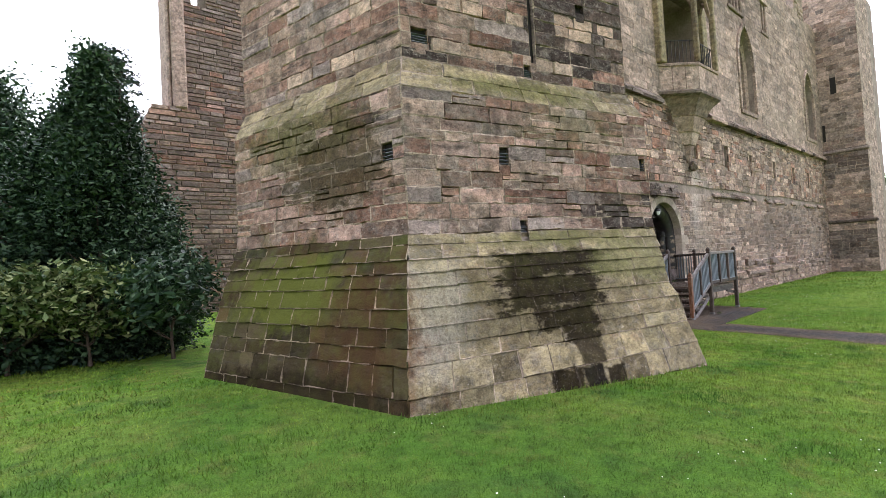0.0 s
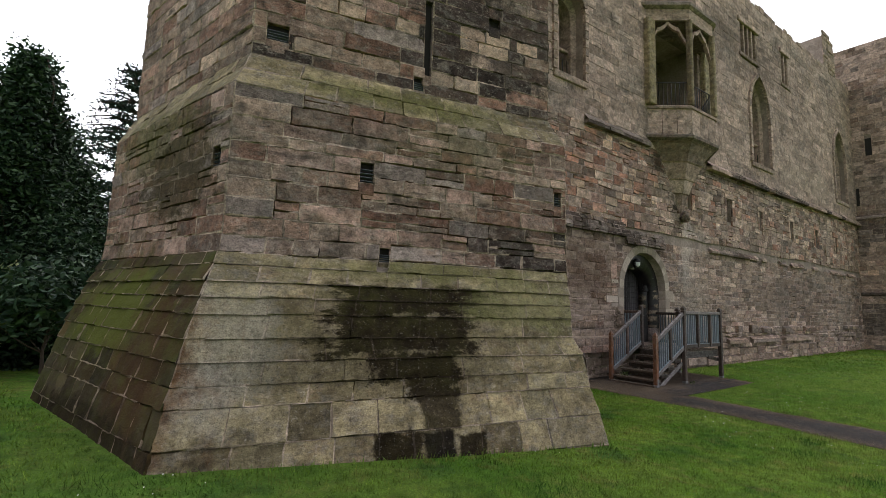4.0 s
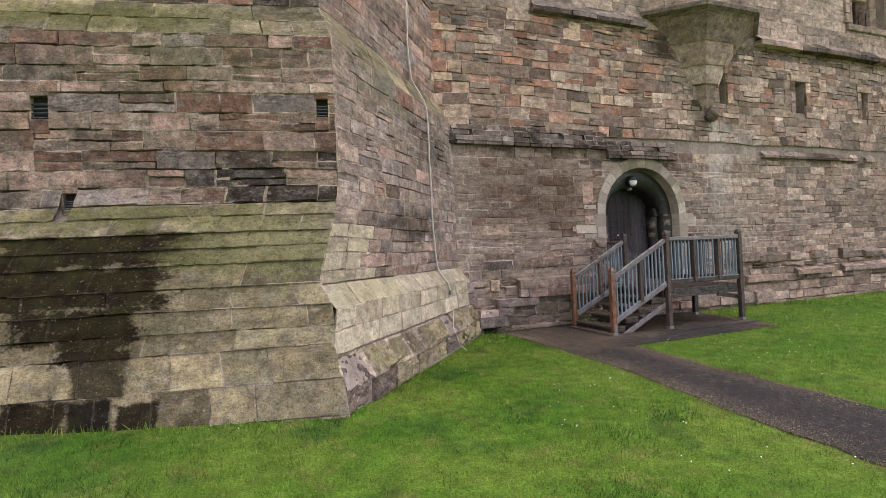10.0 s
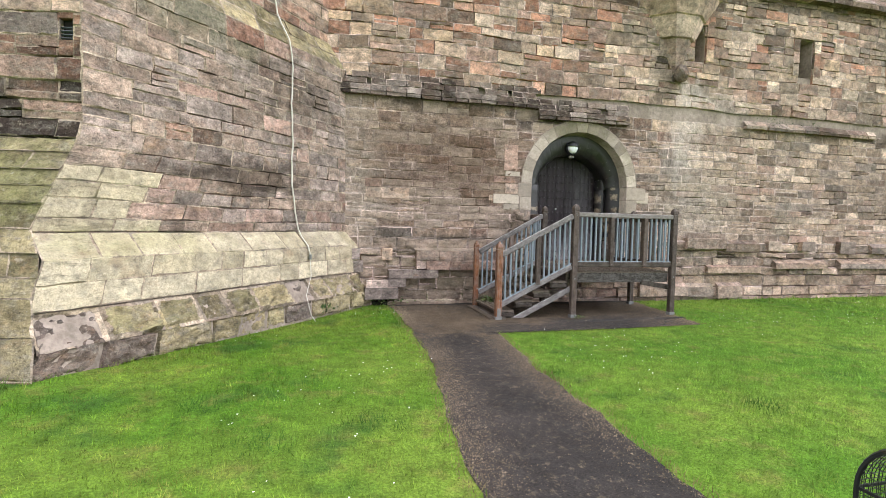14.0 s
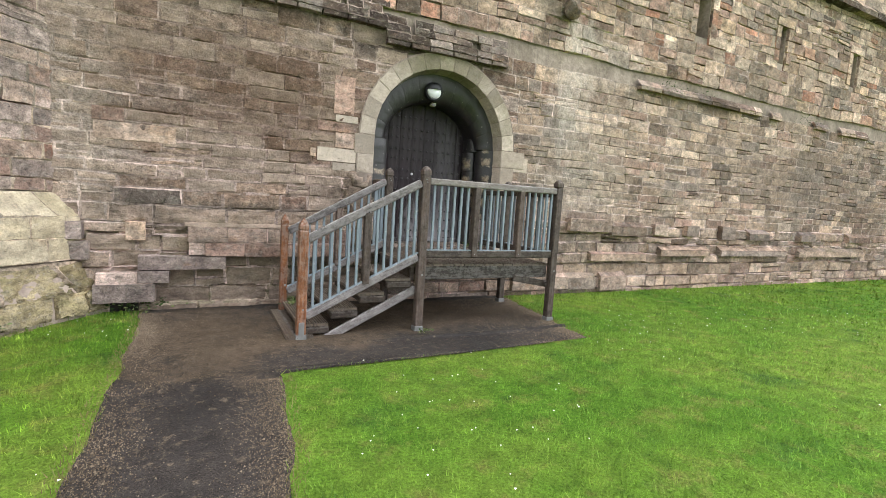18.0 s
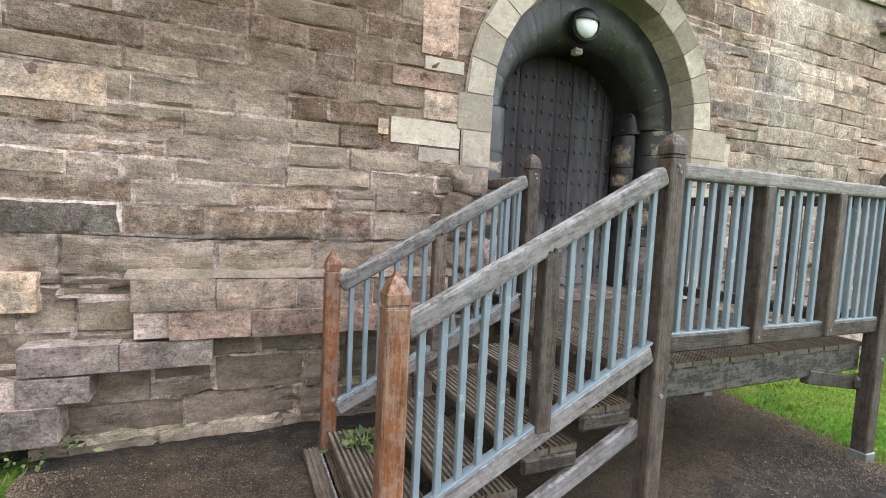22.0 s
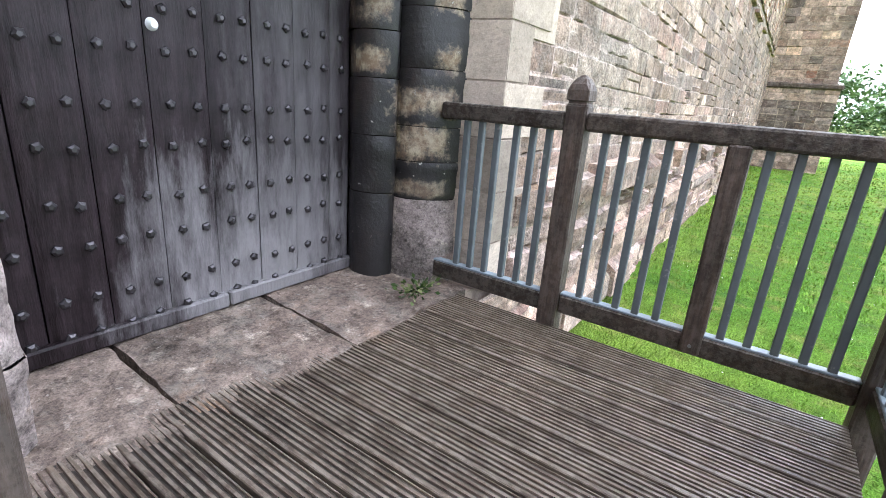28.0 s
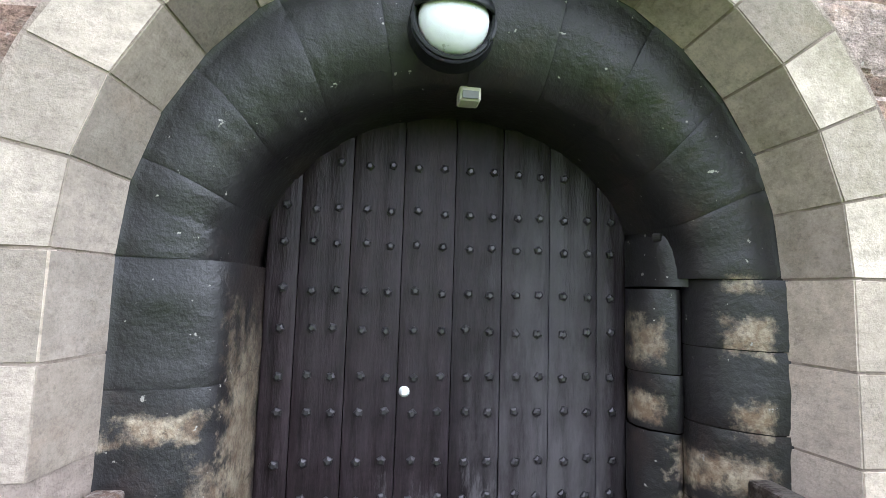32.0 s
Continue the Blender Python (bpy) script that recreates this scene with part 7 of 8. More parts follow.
def path():
    ys = [-60, -40, -30, -24] + list(np.arange(-18, 4.8, 0.12)) + list(np.arange(4.8, 5.3, 0.05)) + list(np.arange(5.3, 7.75, 0.12))
    v, f = [], []
    n = 14
    for y in ys:
        a, b = path_edges(y)
        for i in range(n + 1):
            x = lerp(a, b, i / n)
            yy = y + (0.10 * noise.noise(Vector((x * 1.3, 0, 5))) + 0.05 * noise.noise(Vector((x * 5, 0, 5))) if 4.9 < y < 5.2 and x > 13.5 else 0)
            crown = 0.012 * (1 - (2 * i / n - 1) ** 2)
            v.append((x, yy, gz(x, y) + 0.006 + crown))
    for j in range(len(ys) - 1):
        for i in range(n):
            a = j * (n + 1) + i
            f.append((a, a + 1, a + n + 2, a + n + 1))
    ob = mesh_ob("path", v, f, M_TARMAC, smooth=True)
    tagged(ob, "worn dark tarmac path scattered with gravel leading to the steps", "path", kind="structure")
    # loose gravel
    g = np.random.default_rng(4)
    pts = []
    while len(pts) < 110000:
        y = g.uniform(-6, 7.4) if g.random() < 0.6 else g.uniform(4.8, 7.4)
        a, b = path_edges(y)
        x = g.uniform(a, b) if g.random() < 0.6 else (a + abs(g.normal(0, 0.12)) if g.random() < 0.5 else b - abs(g.normal(0, 0.12)))
        if in_path(x, y) and noise.noise(Vector((x * 1.1, y * 0.8, 2))) > g.uniform(-0.7, 0.3):
            pts.append((x, y, gz(x, y) + 0.014))
    p = np.array(pts)
    k = len(p)
    s = g.uniform(0.0022, 0.0058, (k, 1)) * np.where(g.random((k, 1)) < 0.05, 1.8, 1.0)
    base = np.array([(1, 0, 0), (-0.5, 0.87, 0), (-0.5, -0.87, 0), (0, 0, 1.1)])
    ang = g.uniform(0, 6.28, k)
    rot = np.stack([np.stack([np.cos(ang), -np.sin(ang), 0 * ang], 1), np.stack([np.sin(ang), np.cos(ang), 0 * ang], 1), np.stack([0 * ang, 0 * ang, 1 + 0 * ang], 1)], 1)
    co = np.einsum("kij,vj->kvi", rot, base) * s[:, :, None] + p[:, None, :]
    tr = np.array([(0, 1, 3), (1, 2, 3), (2, 0, 3)])
    tris = (tr[None] + 4 * np.arange(k)[:, None, None]).reshape(-1, 3)
    ob = tri_ob("gravel", co.reshape(-1, 3), tris, M_PEBBLE)
    tagged(ob, "loose pale gravel scattered on the tarmac", "gravel", kind="stuff")


path()
# worn lip of the newer tarmac under the landing
def lip():
    v, f = [], []
    n = 60
    for i in range(n + 1):
        x = lerp(13.75, 17.3, i / n)
        y = 5.60 + 0.03 * noise.noise(Vector((x * 2.0, 0, 3))) + 0.012 * noise.noise(Vector((x * 9.0, 0, 3)))
        h = 0.026 + 0.012 * noise.noise(Vector((x * 3.0, 2, 3)))
        for dy, dz in ((-0.05, 0.0), (-0.012, h), (0.03, h * 0.9), (0.09, 0.0)):
            v.append((x, y + dy, 0.008 + dz))
    for i in range(n):
        for k in range(3):
            a = i * 4 + k
            f.append((a, a + 4, a + 5, a + 1))
    tagged(mesh_ob("kerb_edge", v, f, M_TARMAC, smooth=True), "low worn lip of dark tarmac under the landing", "kerb", kind="structure")


lip()


def grass():
    g = np.random.default_rng(7)
    S = Vector((0, 0))
    walkline = [(0, 0), (2.6, -0.7), (5.2, -1.2), (8.5, -1.5), (11.5, -1.5), (12.2, -0.5), (12.6, 2), (13, 5)]

    def near_line(x, y):
        return min(math.hypot(x - a, y - b) for a, b in walkline)

    out = []
    cell = 0.5
    a2, b2 = ends("S", 0.1)
    sd = FACES["S"]
    for xi in np.arange(-6, 46, cell):
        for yi in np.arange(-7, 16.5, cell):
            d = near_line(xi, yi)
            dens = 1500 if d < 4.2 else (650 if d < 7.5 else (230 if d < 13 else 70))
            n = int(dens * cell * cell)
            xs, ys = g.uniform(xi, xi + cell, n), g.uniform(yi, yi + cell, n)
            out.append(np.stack([xs, ys], 1))
    p = np.concatenate(out)
    # keep off the wall, the towers and the path
    keep = (p[:, 1] < 7.5) | ((p[:, 0] < 11) & (p[:, 1] < 16.5))
    keep &= ~((p[:, 0] > 38.2) & (p[:, 1] > 5.3))
    s0 = ((p - np.array([sd[0].x, sd[0].y])) @ np.array([sd[2].x, sd[2].y])) < 0.80
    e = FACES["E"]
    s1 = ((p - np.array([e[0].x, e[0].y])) @ np.array([e[2].x, e[2].y])) < 0.42
    w = FACES["W"]
    s2 = ((p - np.array([w[0].x, w[0].y])) @ np.array([w[2].x, w[2].y])) < 0.80
    keep &= ~(s0 & s1 & s2)
    p = p[keep]
    px = np.array([(path_edges(y)) for y in p[:, 1]])
    inside = (p[:, 0] > px[:, 0] + 0.03) & (p[:, 0] < px[:, 1] - 0.03)
    slab = (p[:, 0] > 13.36) & (p[:, 0] < 15.0) & (p[:, 1] > -0.62) & (p[:, 1] < 0.08)
    p = p[~inside & ~slab]
    k = len(p)
    z = np.array([gz(x, y) for x, y in p])
    d = np.min(np.stack([np.hypot(p[:, 0] - a, p[:, 1] - b) for a, b in walkline]), 0)
    tuft = np.array([noise.noise(Vector((x * 0.9, y * 0.9, 3))) for x, y in p])
    s0 = ((p - np.array([sd[0].x, sd[0].y])) @ np.array([sd[2].x, sd[2].y])) < 0.95
    s1 = ((p - np.array([e[0].x, e[0].y])) @ np.array([e[2].x, e[2].y])) < 0.6
    dist_e = np.abs(((p - np.array([e[0].x, e[0].y])) @ np.array([e[2].x, e[2].y])) - 0.44)
    dist_s = np.abs(((p - np.array([sd[0].x, sd[0].y])) @ np.array([sd[2].x, sd[2].y])) - 0.82)
    edge = np.maximum(np.exp(-dist_s / 0.35) * s1, np.exp(-dist_e / 0.25) * s0)
    edge = np.maximum(edge, np.exp(-np.abs(p[:, 1] - 7.5) / 0.3))
    near_path = np.exp(-np.minimum(np.abs(p[:, 0] - np.array([path_edges(y)[0] for y in p[:, 1]])), np.abs(p[:, 0] - np.array([path_edges(y)[1] for y in p[:, 1]]))) / 0.09)
    edge = np.maximum(edge, 0.55 * near_path * (p[:, 1] > -6))
    length = g.uniform(0.018, 0.042, k) * (1 + 0.5 * np.clip(tuft, -0.5, 1)) + 0.06 * edge * g.uniform(0, 1, k)
    for cx, cy, r in TUFTS:
        q = np.exp(-((p[:, 0] - cx) ** 2 + (p[:, 1] - cy) ** 2) / r ** 2)
        length += 0.05 * q * g.uniform(0, 1, k)
    wdt = np.where(d < 4.5, 0.0035, np.where(d < 8, 0.006, np.where(d < 13, 0.011, 0.02)))
    length = length * np.where(d < 8, 1, 1.25)
    ang = g.uniform(0, 6.283, k)
    lean = g.normal(0, 0.45, (k, 2)) * length[:, None]
    c, s = np.cos(ang) * wdt, np.sin(ang) * wdt
    v0 = np.stack([p[:, 0] - c, p[:, 1] - s, z - 0.002], 1)
    v1 = np.stack([p[:, 0] + c, p[:, 1] + s, z - 0.002], 1)
    v2 = np.stack([p[:, 0] + lean[:, 0], p[:, 1] + lean[:, 1], z + length], 1)
    co = np.stack([v0, v1, v2], 1).reshape(-1, 3)
    dry = (near_path > 0.35) & (g.random(k) < 0.75) & (p[:, 1] > -8) & (p[:, 1] < 7.6)
    dk = int(dry.sum())
    fr = tri_ob("dry_grass", co.reshape(-1, 3, 3)[dry].reshape(-1, 3), np.arange(3 * dk).reshape(-1, 3), M_STRAW)
    tagged(fr, "straw-coloured dead grass fringing the path", "grass", kind="stuff")
    co = co.reshape(-1, 3, 3)[~dry].reshape(-1, 3)
    ob = tri_ob("grass", co, np.arange(len(co)).reshape(-1, 3), M_BLADE)
    tagged(ob, "short mown grass blades of the castle lawn", "grass", kind="stuff")
    # daisies
    pts = []
    while len(pts) < 700:
        x, y = g.uniform(-3, 26), g.uniform(-4, 9)
        if noise.noise(Vector((x * 0.5, y * 0.5, 11))) < 0.12 or in_path(x, y) or y > 7.2:
            continue
        pts.append((x, y))
    p = np.array(pts)
    kk = ~((((p - np.array([sd[0].x, sd[0].y])) @ np.array([sd[2].x, sd[2].y])) < 0.85) & (((p - np.array([e[0].x, e[0].y])) @ np.array([e[2].x, e[2].y])) < 0.45))
    p = p[kk]
    k = len(p)
    r = g.uniform(0.004, 0.009, k)
    z = np.array([gz(x, y) for x, y in p]) + g.uniform(0.03, 0.06, k)
    a = np.arange(6) * math.pi / 3
    ring = np.stack([p[:, :1] + r[:, None] * np.cos(a), p[:, 1:] + r[:, None] * np.sin(a), z[:, None] + 0.004 * np.cos(a * 2 + 1)], 2)
    co = np.concatenate([np.stack([p[:, 0], p[:, 1], z + 0.004], 1)[:, None], ring], 1)
    tr = np.array([(0, i + 1, (i + 1) % 6 + 1) for i in range(6)])
    ob = tri_ob("daisies", co.reshape(-1, 3), (tr[None] + 7 * np.arange(k)[:, None, None]).reshape(-1, 3), M_DAISY)
    tagged(ob, "tiny white daisies dotted over the lawn", "daisies", kind="stuff")


grass()


# ---------------------------------------------------------------- timber steps and landing
DECK = 0.82
YF, YB = 5.925, 7.128       # outer and inner handrail lines of the flight
XB, XT, XR = 13.848, 15.238, 17.27


def post(parent, x, y, z0, z1, mat, w=0.098, cap="round"):
    """A square post with a chamfered pyramid or a rounded finial over a cut collar."""
    tall = 0.135 if cap == "pyramid" else 0.12
    z_s = z1 - tall
    p = part("post", bar((x, y, z0), (x, y, z_s), w, w, 0.008), mat, parent)
    bm = bmesh.new()
    h = w / 2
    if cap == "pyramid":
        lv = [(0, h), (0.003, h * 0.90), (0.010, h * 0.90), (0.013, h * 1.0), (0.050, h * 0.99), (0.095, h * 0.60), (tall, h * 0.05)]
    else:
        lv = [(0, h), (0.004, h * 0.86), (0.014, h * 0.86), (0.018, h * 1.05), (0.058, h * 1.04), (0.082, h * 0.90), (0.105, h * 0.58), (tall, h * 0.15)]
    rings = []
    for dz, r in lv:
        c = r * (0.72 if cap == "round" and dz > 0.07 else 0.9)
        rings.append([bm.verts.new((x + a * r, y + b * r, z_s + dz)) for a, b in ((-1, -c / r), (-c / r, -1), (c / r, -1), (1, -c / r), (1, c / r), (c / r, 1), (-c / r, 1), (-1, c / r))])
    for a, b in zip(rings, rings[1:]):
        for k in range(8):
            bm.faces.new((a[k], a[(k + 1) % 8], b[(k + 1) % 8], b[k]))
    bm.faces.new(rings[-1])
    part("finial", bm, mat, p)
    return p


def grooved(x0, x1, y0, y1, z1, t=0.032, along="y", grooves=5):
    """A grooved deck board."""
    bm = bmesh.new()
    w = (x1 - x0) if along == "y" else (y1 - y0)
    prof = [(0, -t), (0, -0.003), (0.003, 0)]
    step = (w - 0.012) / grooves
    for i in range(grooves):
        a = 0.006 + i * step
        prof += [(a + step * 0.46, 0), (a + step * 0.52, -0.007), (a + step * 0.94, -0.007), (a + step * 1.0, 0)]
    prof += [(w - 0.003, 0), (w, -0.003), (w, -t)]
    if along == "y":
        A = [bm.verts.new((x0 + s, y0, z1 + d)) for s, d in prof]
        B = [bm.verts.new((x0 + s, y1, z1 + d)) for s, d in prof]
    else:
        A = [bm.verts.new((x0, y0 + s, z1 + d)) for s, d in prof]
        B = [bm.verts.new((x1, y0 + s, z1 + d)) for s, d in prof]
    n = len(prof)
    for i in range(n):
        j = (i + 1) % n
        fc = bm.faces.new((A[i], A[j], B[j], B[i]))
        fc.material_index = 1 if prof[i][1] < -0.004 and prof[j][1] < -0.004 and j > i and prof[i][1] > -0.02 else 0
    bm.faces.new(A), bm.faces.new(B)
    bmesh.ops.recalc_face_normals(bm, faces=bm.faces)
    return bm


def baluster(parent, x, y, a, b, mat):
    part("baluster", bar((x, y, a), (x, y, b), 0.030, 0.030, 0.004), mat, parent)


def screw(parent, x, y, z, rx, rz=0, r=0.009, mat=None):
    bm = bmesh.new()
    bmesh.ops.create_cone(bm, cap_ends=True, segments=8, radius1=r, radius2=r * 0.8, depth=0.008, matrix=pose(x, y, z, rx, 0, rz))
    part("bolt", bm, mat or M_STEEL, parent)


def stair():
    s = thing("timber_stairway", "weathered wooden steps and landing with blue-grey balusters at the castle door", "steps")
    post(s, XB, YF - 0.02, -0.02, 1.335, M_ORANGE, cap="pyramid")
    post(s, XB, YB + 0.025, -0.02, 1.30, M_ORANGE, 0.09, "pyramid")
    post(s, XT + 0.01, YF + 0.005, -0.02, 2.0, M_POST)
    post(s, XT, YB, 0.1, 2.005, M_POST, 0.094)
    post(s, XR, YF + 0.015, -0.02, 1.985, M_POST)
    post(s, XR + 0.005, 7.165, 0.0, 1.965, M_POST, 0.094)
    for x, y in ((XB, YF - 0.02), (XT + 0.01, YF + 0.005), (XR, YF + 0.015), (XR + 0.005, 7.165)):
        part("post_foot", block(x - 0.056, x + 0.056, y - 0.056, y + 0.056, -0.02, 0.07, 0.006), M_STEEL, s, "pale metal post shoe")
    part("post_plate", block(XB - 0.03, XB + 0.03, YF - 0.078, YF - 0.068, 0.02, 0.21, 0.004), M_STEEL, s, "galvanised plate bolted to the post")
    screw(s, XB, YF - 0.082, 0.16, 90)
    # sloping sides: handrail, lower rail, middle post, twelve balusters each
    sides = (
        (YF, lambda x: 1.160 + (x - 13.9) * 0.530, lambda x: 0.322 + (x - 13.9) * 0.503, (13.969, 14.064, 14.158, 14.251, 14.349, 14.448, 14.675, 14.770, 14.862, 14.956, 15.05, 15.143)),
        (YB, lambda x: 1.140 + (x - 13.9) * 0.562, lambda x: 0.362 + (x - 13.9) * 0.497, (13.966, 14.061, 14.155, 14.253, 14.346, 14.445, 14.668, 14.758, 14.852, 14.95, 15.048, 15.143)),
    )
    for y, zr, zl, xs in sides:
        a, b = XB + 0.046, XT - 0.044
        part("handrail", bar((a, y, zr(a) - 0.052), (b, y, zr(b) - 0.052), 0.072, 0.094, 0.018, segs=2), M_SLOPE, s)
        part("lower_rail", bar((a, y, zl(a) - 0.058), (b, y, zl(b) - 0.058), 0.055, 0.092, 0.008), M_SLOPE, s)
        part("rail_strip", bar((a, y, zl(a) - 0.004), (b, y, zl(b) - 0.004), 0.05, 0.014, 0.003), M_BLUE, s, "blue-grey painted strip")
        xm = 14.558 if y < 6.5 else 14.545
        part("mid_post", bar((xm, y, zl(xm) - 0.05), (xm, y, zr(xm) - 0.085), 0.072, 0.082, 0.006, (1, 0, 0)), M_POST if y < 6.5 else M_MIDPOST, s)
        screw(s, xm, y - 0.038, zr(xm) - 0.085, 90, 0, 0.011, M_IRON)
        for x in xs:
            baluster(s, x, y, zl(x) - 0.012, zr(x) - 0.09, M_BLUE)
        screw(s, XT, y - 0.052, zr(XT) - 0.03, 90)
        screw(s, XT + 0.012, y - 0.052, zr(XT) - 0.06, 90)
        screw(s, XB + 0.01, y - 0.066, zl(XB) + 0.05, 90, 0, 0.014)
    # level rails of the landing

    def level(p0, p1, zt, zb, posts, at, mat_top, mat_low, mat_bal):
        """Rails from p0 to p1 with posts and balusters at the given distances along."""
        d = Vector((p1[0] - p0[0], p1[1] - p0[1], 0))
        n = d.normalized()
        part("handrail", bar((*p0, zt - 0.04), (*p1, zt - 0.04), 0.088, 0.08, 0.014, segs=2), mat_top, s)
        part("lower_rail", bar((*p0, zb - 0.055), (*p1, zb - 0.055), 0.055, 0.09, 0.008), mat_low, s)
        part("rail_strip", bar((*p0, zb - 0.005), (*p1, zb - 0.005), 0.045, 0.012, 0.003), M_BLUE, s, "blue-grey painted strip")
        for t in posts:
            x, y = p0[0] + n.x * t, p0[1] + n.y * t
            part("mid_post", bar((x, y, zb - 0.09), (x, y, zt - 0.07), 0.10, 0.078, 0.008, (1, 0, 0) if abs(d.x) > abs(d.y) else (0, 1, 0)), M_POST, s)
            screw(s, x - n.y * 0.05, y - n.x * 0.05, zb - 0.05, 90, math.degrees(math.atan2(n.y, n.x)), 0.008)
        for t in at:
            baluster(s, p0[0] + n.x * t, p0[1] + n.y * t, zb - 0.01, zt - 0.07, mat_bal)

    x0 = XT + 0.06
    level((x0, YF + 0.006), (XR - 0.05, YF + 0.014), 1.862, 1.005, (15.965 - x0, 16.645 - x0), [q - x0 for q in (15.375, 15.468, 15.56, 15.655, 15.75, 15.845, 16.08, 16.185, 16.285, 16.395, 16.51, 16.785, 16.885, 16.985, 17.08, 17.165)], M_RAIL, M_BEAM, M_BLUE)
    y0 = YF + 0.065
    level((XR, y0), (XR, 7.115), 1.818, 0.99, (6.535 - y0,), [q - y0 for q in (6.075, 6.164, 6.255, 6.346, 6.44, 6.69, 6.776, 6.862, 6.947, 7.03)], M_BEAM, M_BEAM, M_BLUE_SHADED)
    y0 = 7.21
    level((XR, y0), (XR - 0.005, 7.86), 1.812, 0.975, (), [q - y0 for q in (7.285, 7.362, 7.448, 7.548, 7.637, 7.722)], M_BEAM, M_BEAM, M_BLUE_SHADED)
    y0 = YB + 0.05
    level((XT, y0), (XT + 0.015, 7.78), 1.85, 0.935, (), [q - y0 for q in (7.24, 7.34, 7.44, 7.54, 7.64)], M_MIDPOST, M_BEAM, M_BLUE)
    # deck boards
    n = 14
    w = (XR - 0.03 - (XT - 0.10)) / n
    for i in range(n):
        a = XT - 0.10 + i * w
        part("deck_board", grooved(a + 0.006, a + w - 0.006, 5.985 + rng.uniform(-0.006, 0.006), 7.82 + rng.uniform(-0.02, 0.02), DECK + rng.uniform(-0.003, 0.003), grooves=6), M_DECK, s).data.materials.append(M_GROOVE)
    # joists and beams
    for y in (6.4, 6.9, 7.4, 7.72):
        part("joist", block(XT - 0.06, XR + 0.03, y - 0.035, y + 0.035, DECK - 0.19, DECK - 0.035, 0.006), M_BEAM, s)
    part("beam", block(XT + 0.02, XR - 0.04, 5.995, 6.065, DECK - 0.20, DECK - 0.034, 0.008), M_FLAKED, s, "dark beam with flaking pale paint")
    part("brace", bar((XR - 0.60, YF + 0.09, DECK - 0.20), (XR - 0.01, YF + 0.09, DECK - 0.30), 0.05, 0.09, 0.006), M_BEAM, s)
    part("brace_end", block(XR - 0.10, XR + 0.05, YF + 0.03, YF + 0.12, DECK - 0.33, DECK - 0.24, 0.02), M_BEAM, s)
    part("trimmer", block(XT - 0.10, XT - 0.05, YF + 0.06, YB - 0.03, DECK - 0.20, DECK - 0.035, 0.006), M_BEAM, s)
    # flight: cut bearers, treads of two grooved boards, open risers with a slat
    rise, go = DECK / 5, 0.325
    for k in range(1, 5):
        z = rise * k
        a = XT - 0.10 - go * (5 - k)
        for j in range(2):
            part("tread_board", grooved(a + j * 0.166, a + j * 0.166 + 0.157, YF + 0.035, YB - 0.03, z + rng.uniform(-0.003, 0.003), 0.036), M_DECK, s).data.materials.append(M_GROOVE)
        for y in (YF + 0.06, YB - 0.08):
            part("tread_bearer", bar((a + 0.02, y, z - 0.085), (a + 0.34, y, z - 0.085), 0.045, 0.09, 0.018), M_BEAM, s)
        part("riser_slat", block(a + 0.05, a + 0.075, YF + 0.10, YB - 0.10, z - 0.13, z - 0.045, 0.005), M_BEAM, s)
    part("riser_slat", block(XT - 0.105, XT - 0.08, YF + 0.10, YB - 0.10, DECK - 0.14, DECK - 0.045, 0.005), M_BEAM, s)
    for y in (YF + 0.06, YB - 0.05):
        a, b = 14.05, XT - 0.02
        zc = lambda x: -0.055 + (x - 14.08) * 0.497
        part("stringer", bar((a, y, zc(a)), (b, y, zc(b)), 0.05, 0.098, 0.010), M_SLOPE if y < 6.5 else M_BEAM, s)
    part("kick_board", block(XB - 0.06, XB - 0.03, YF + 0.03, YB - 0.02, -0.02, 0.055, 0.006), M_SLOPE, s)
    for k in range(3):
        part("bottom_board", grooved(XB - 0.15 + k * 0.10, XB - 0.06 + k * 0.10, YF - 0.05, YB + 0.03, 0.055, 0.05, grooves=3), M_DECK, s)
    for y in (YF - 0.05, YF - 0.028):
        screw(s, XT + 0.01, y, 0.70 if y < YF - 0.04 else 0.58, 90, 0, 0.013)
    screw(s, XR, YF - 0.04, 0.72, 90, 0, 0.013)


stair()


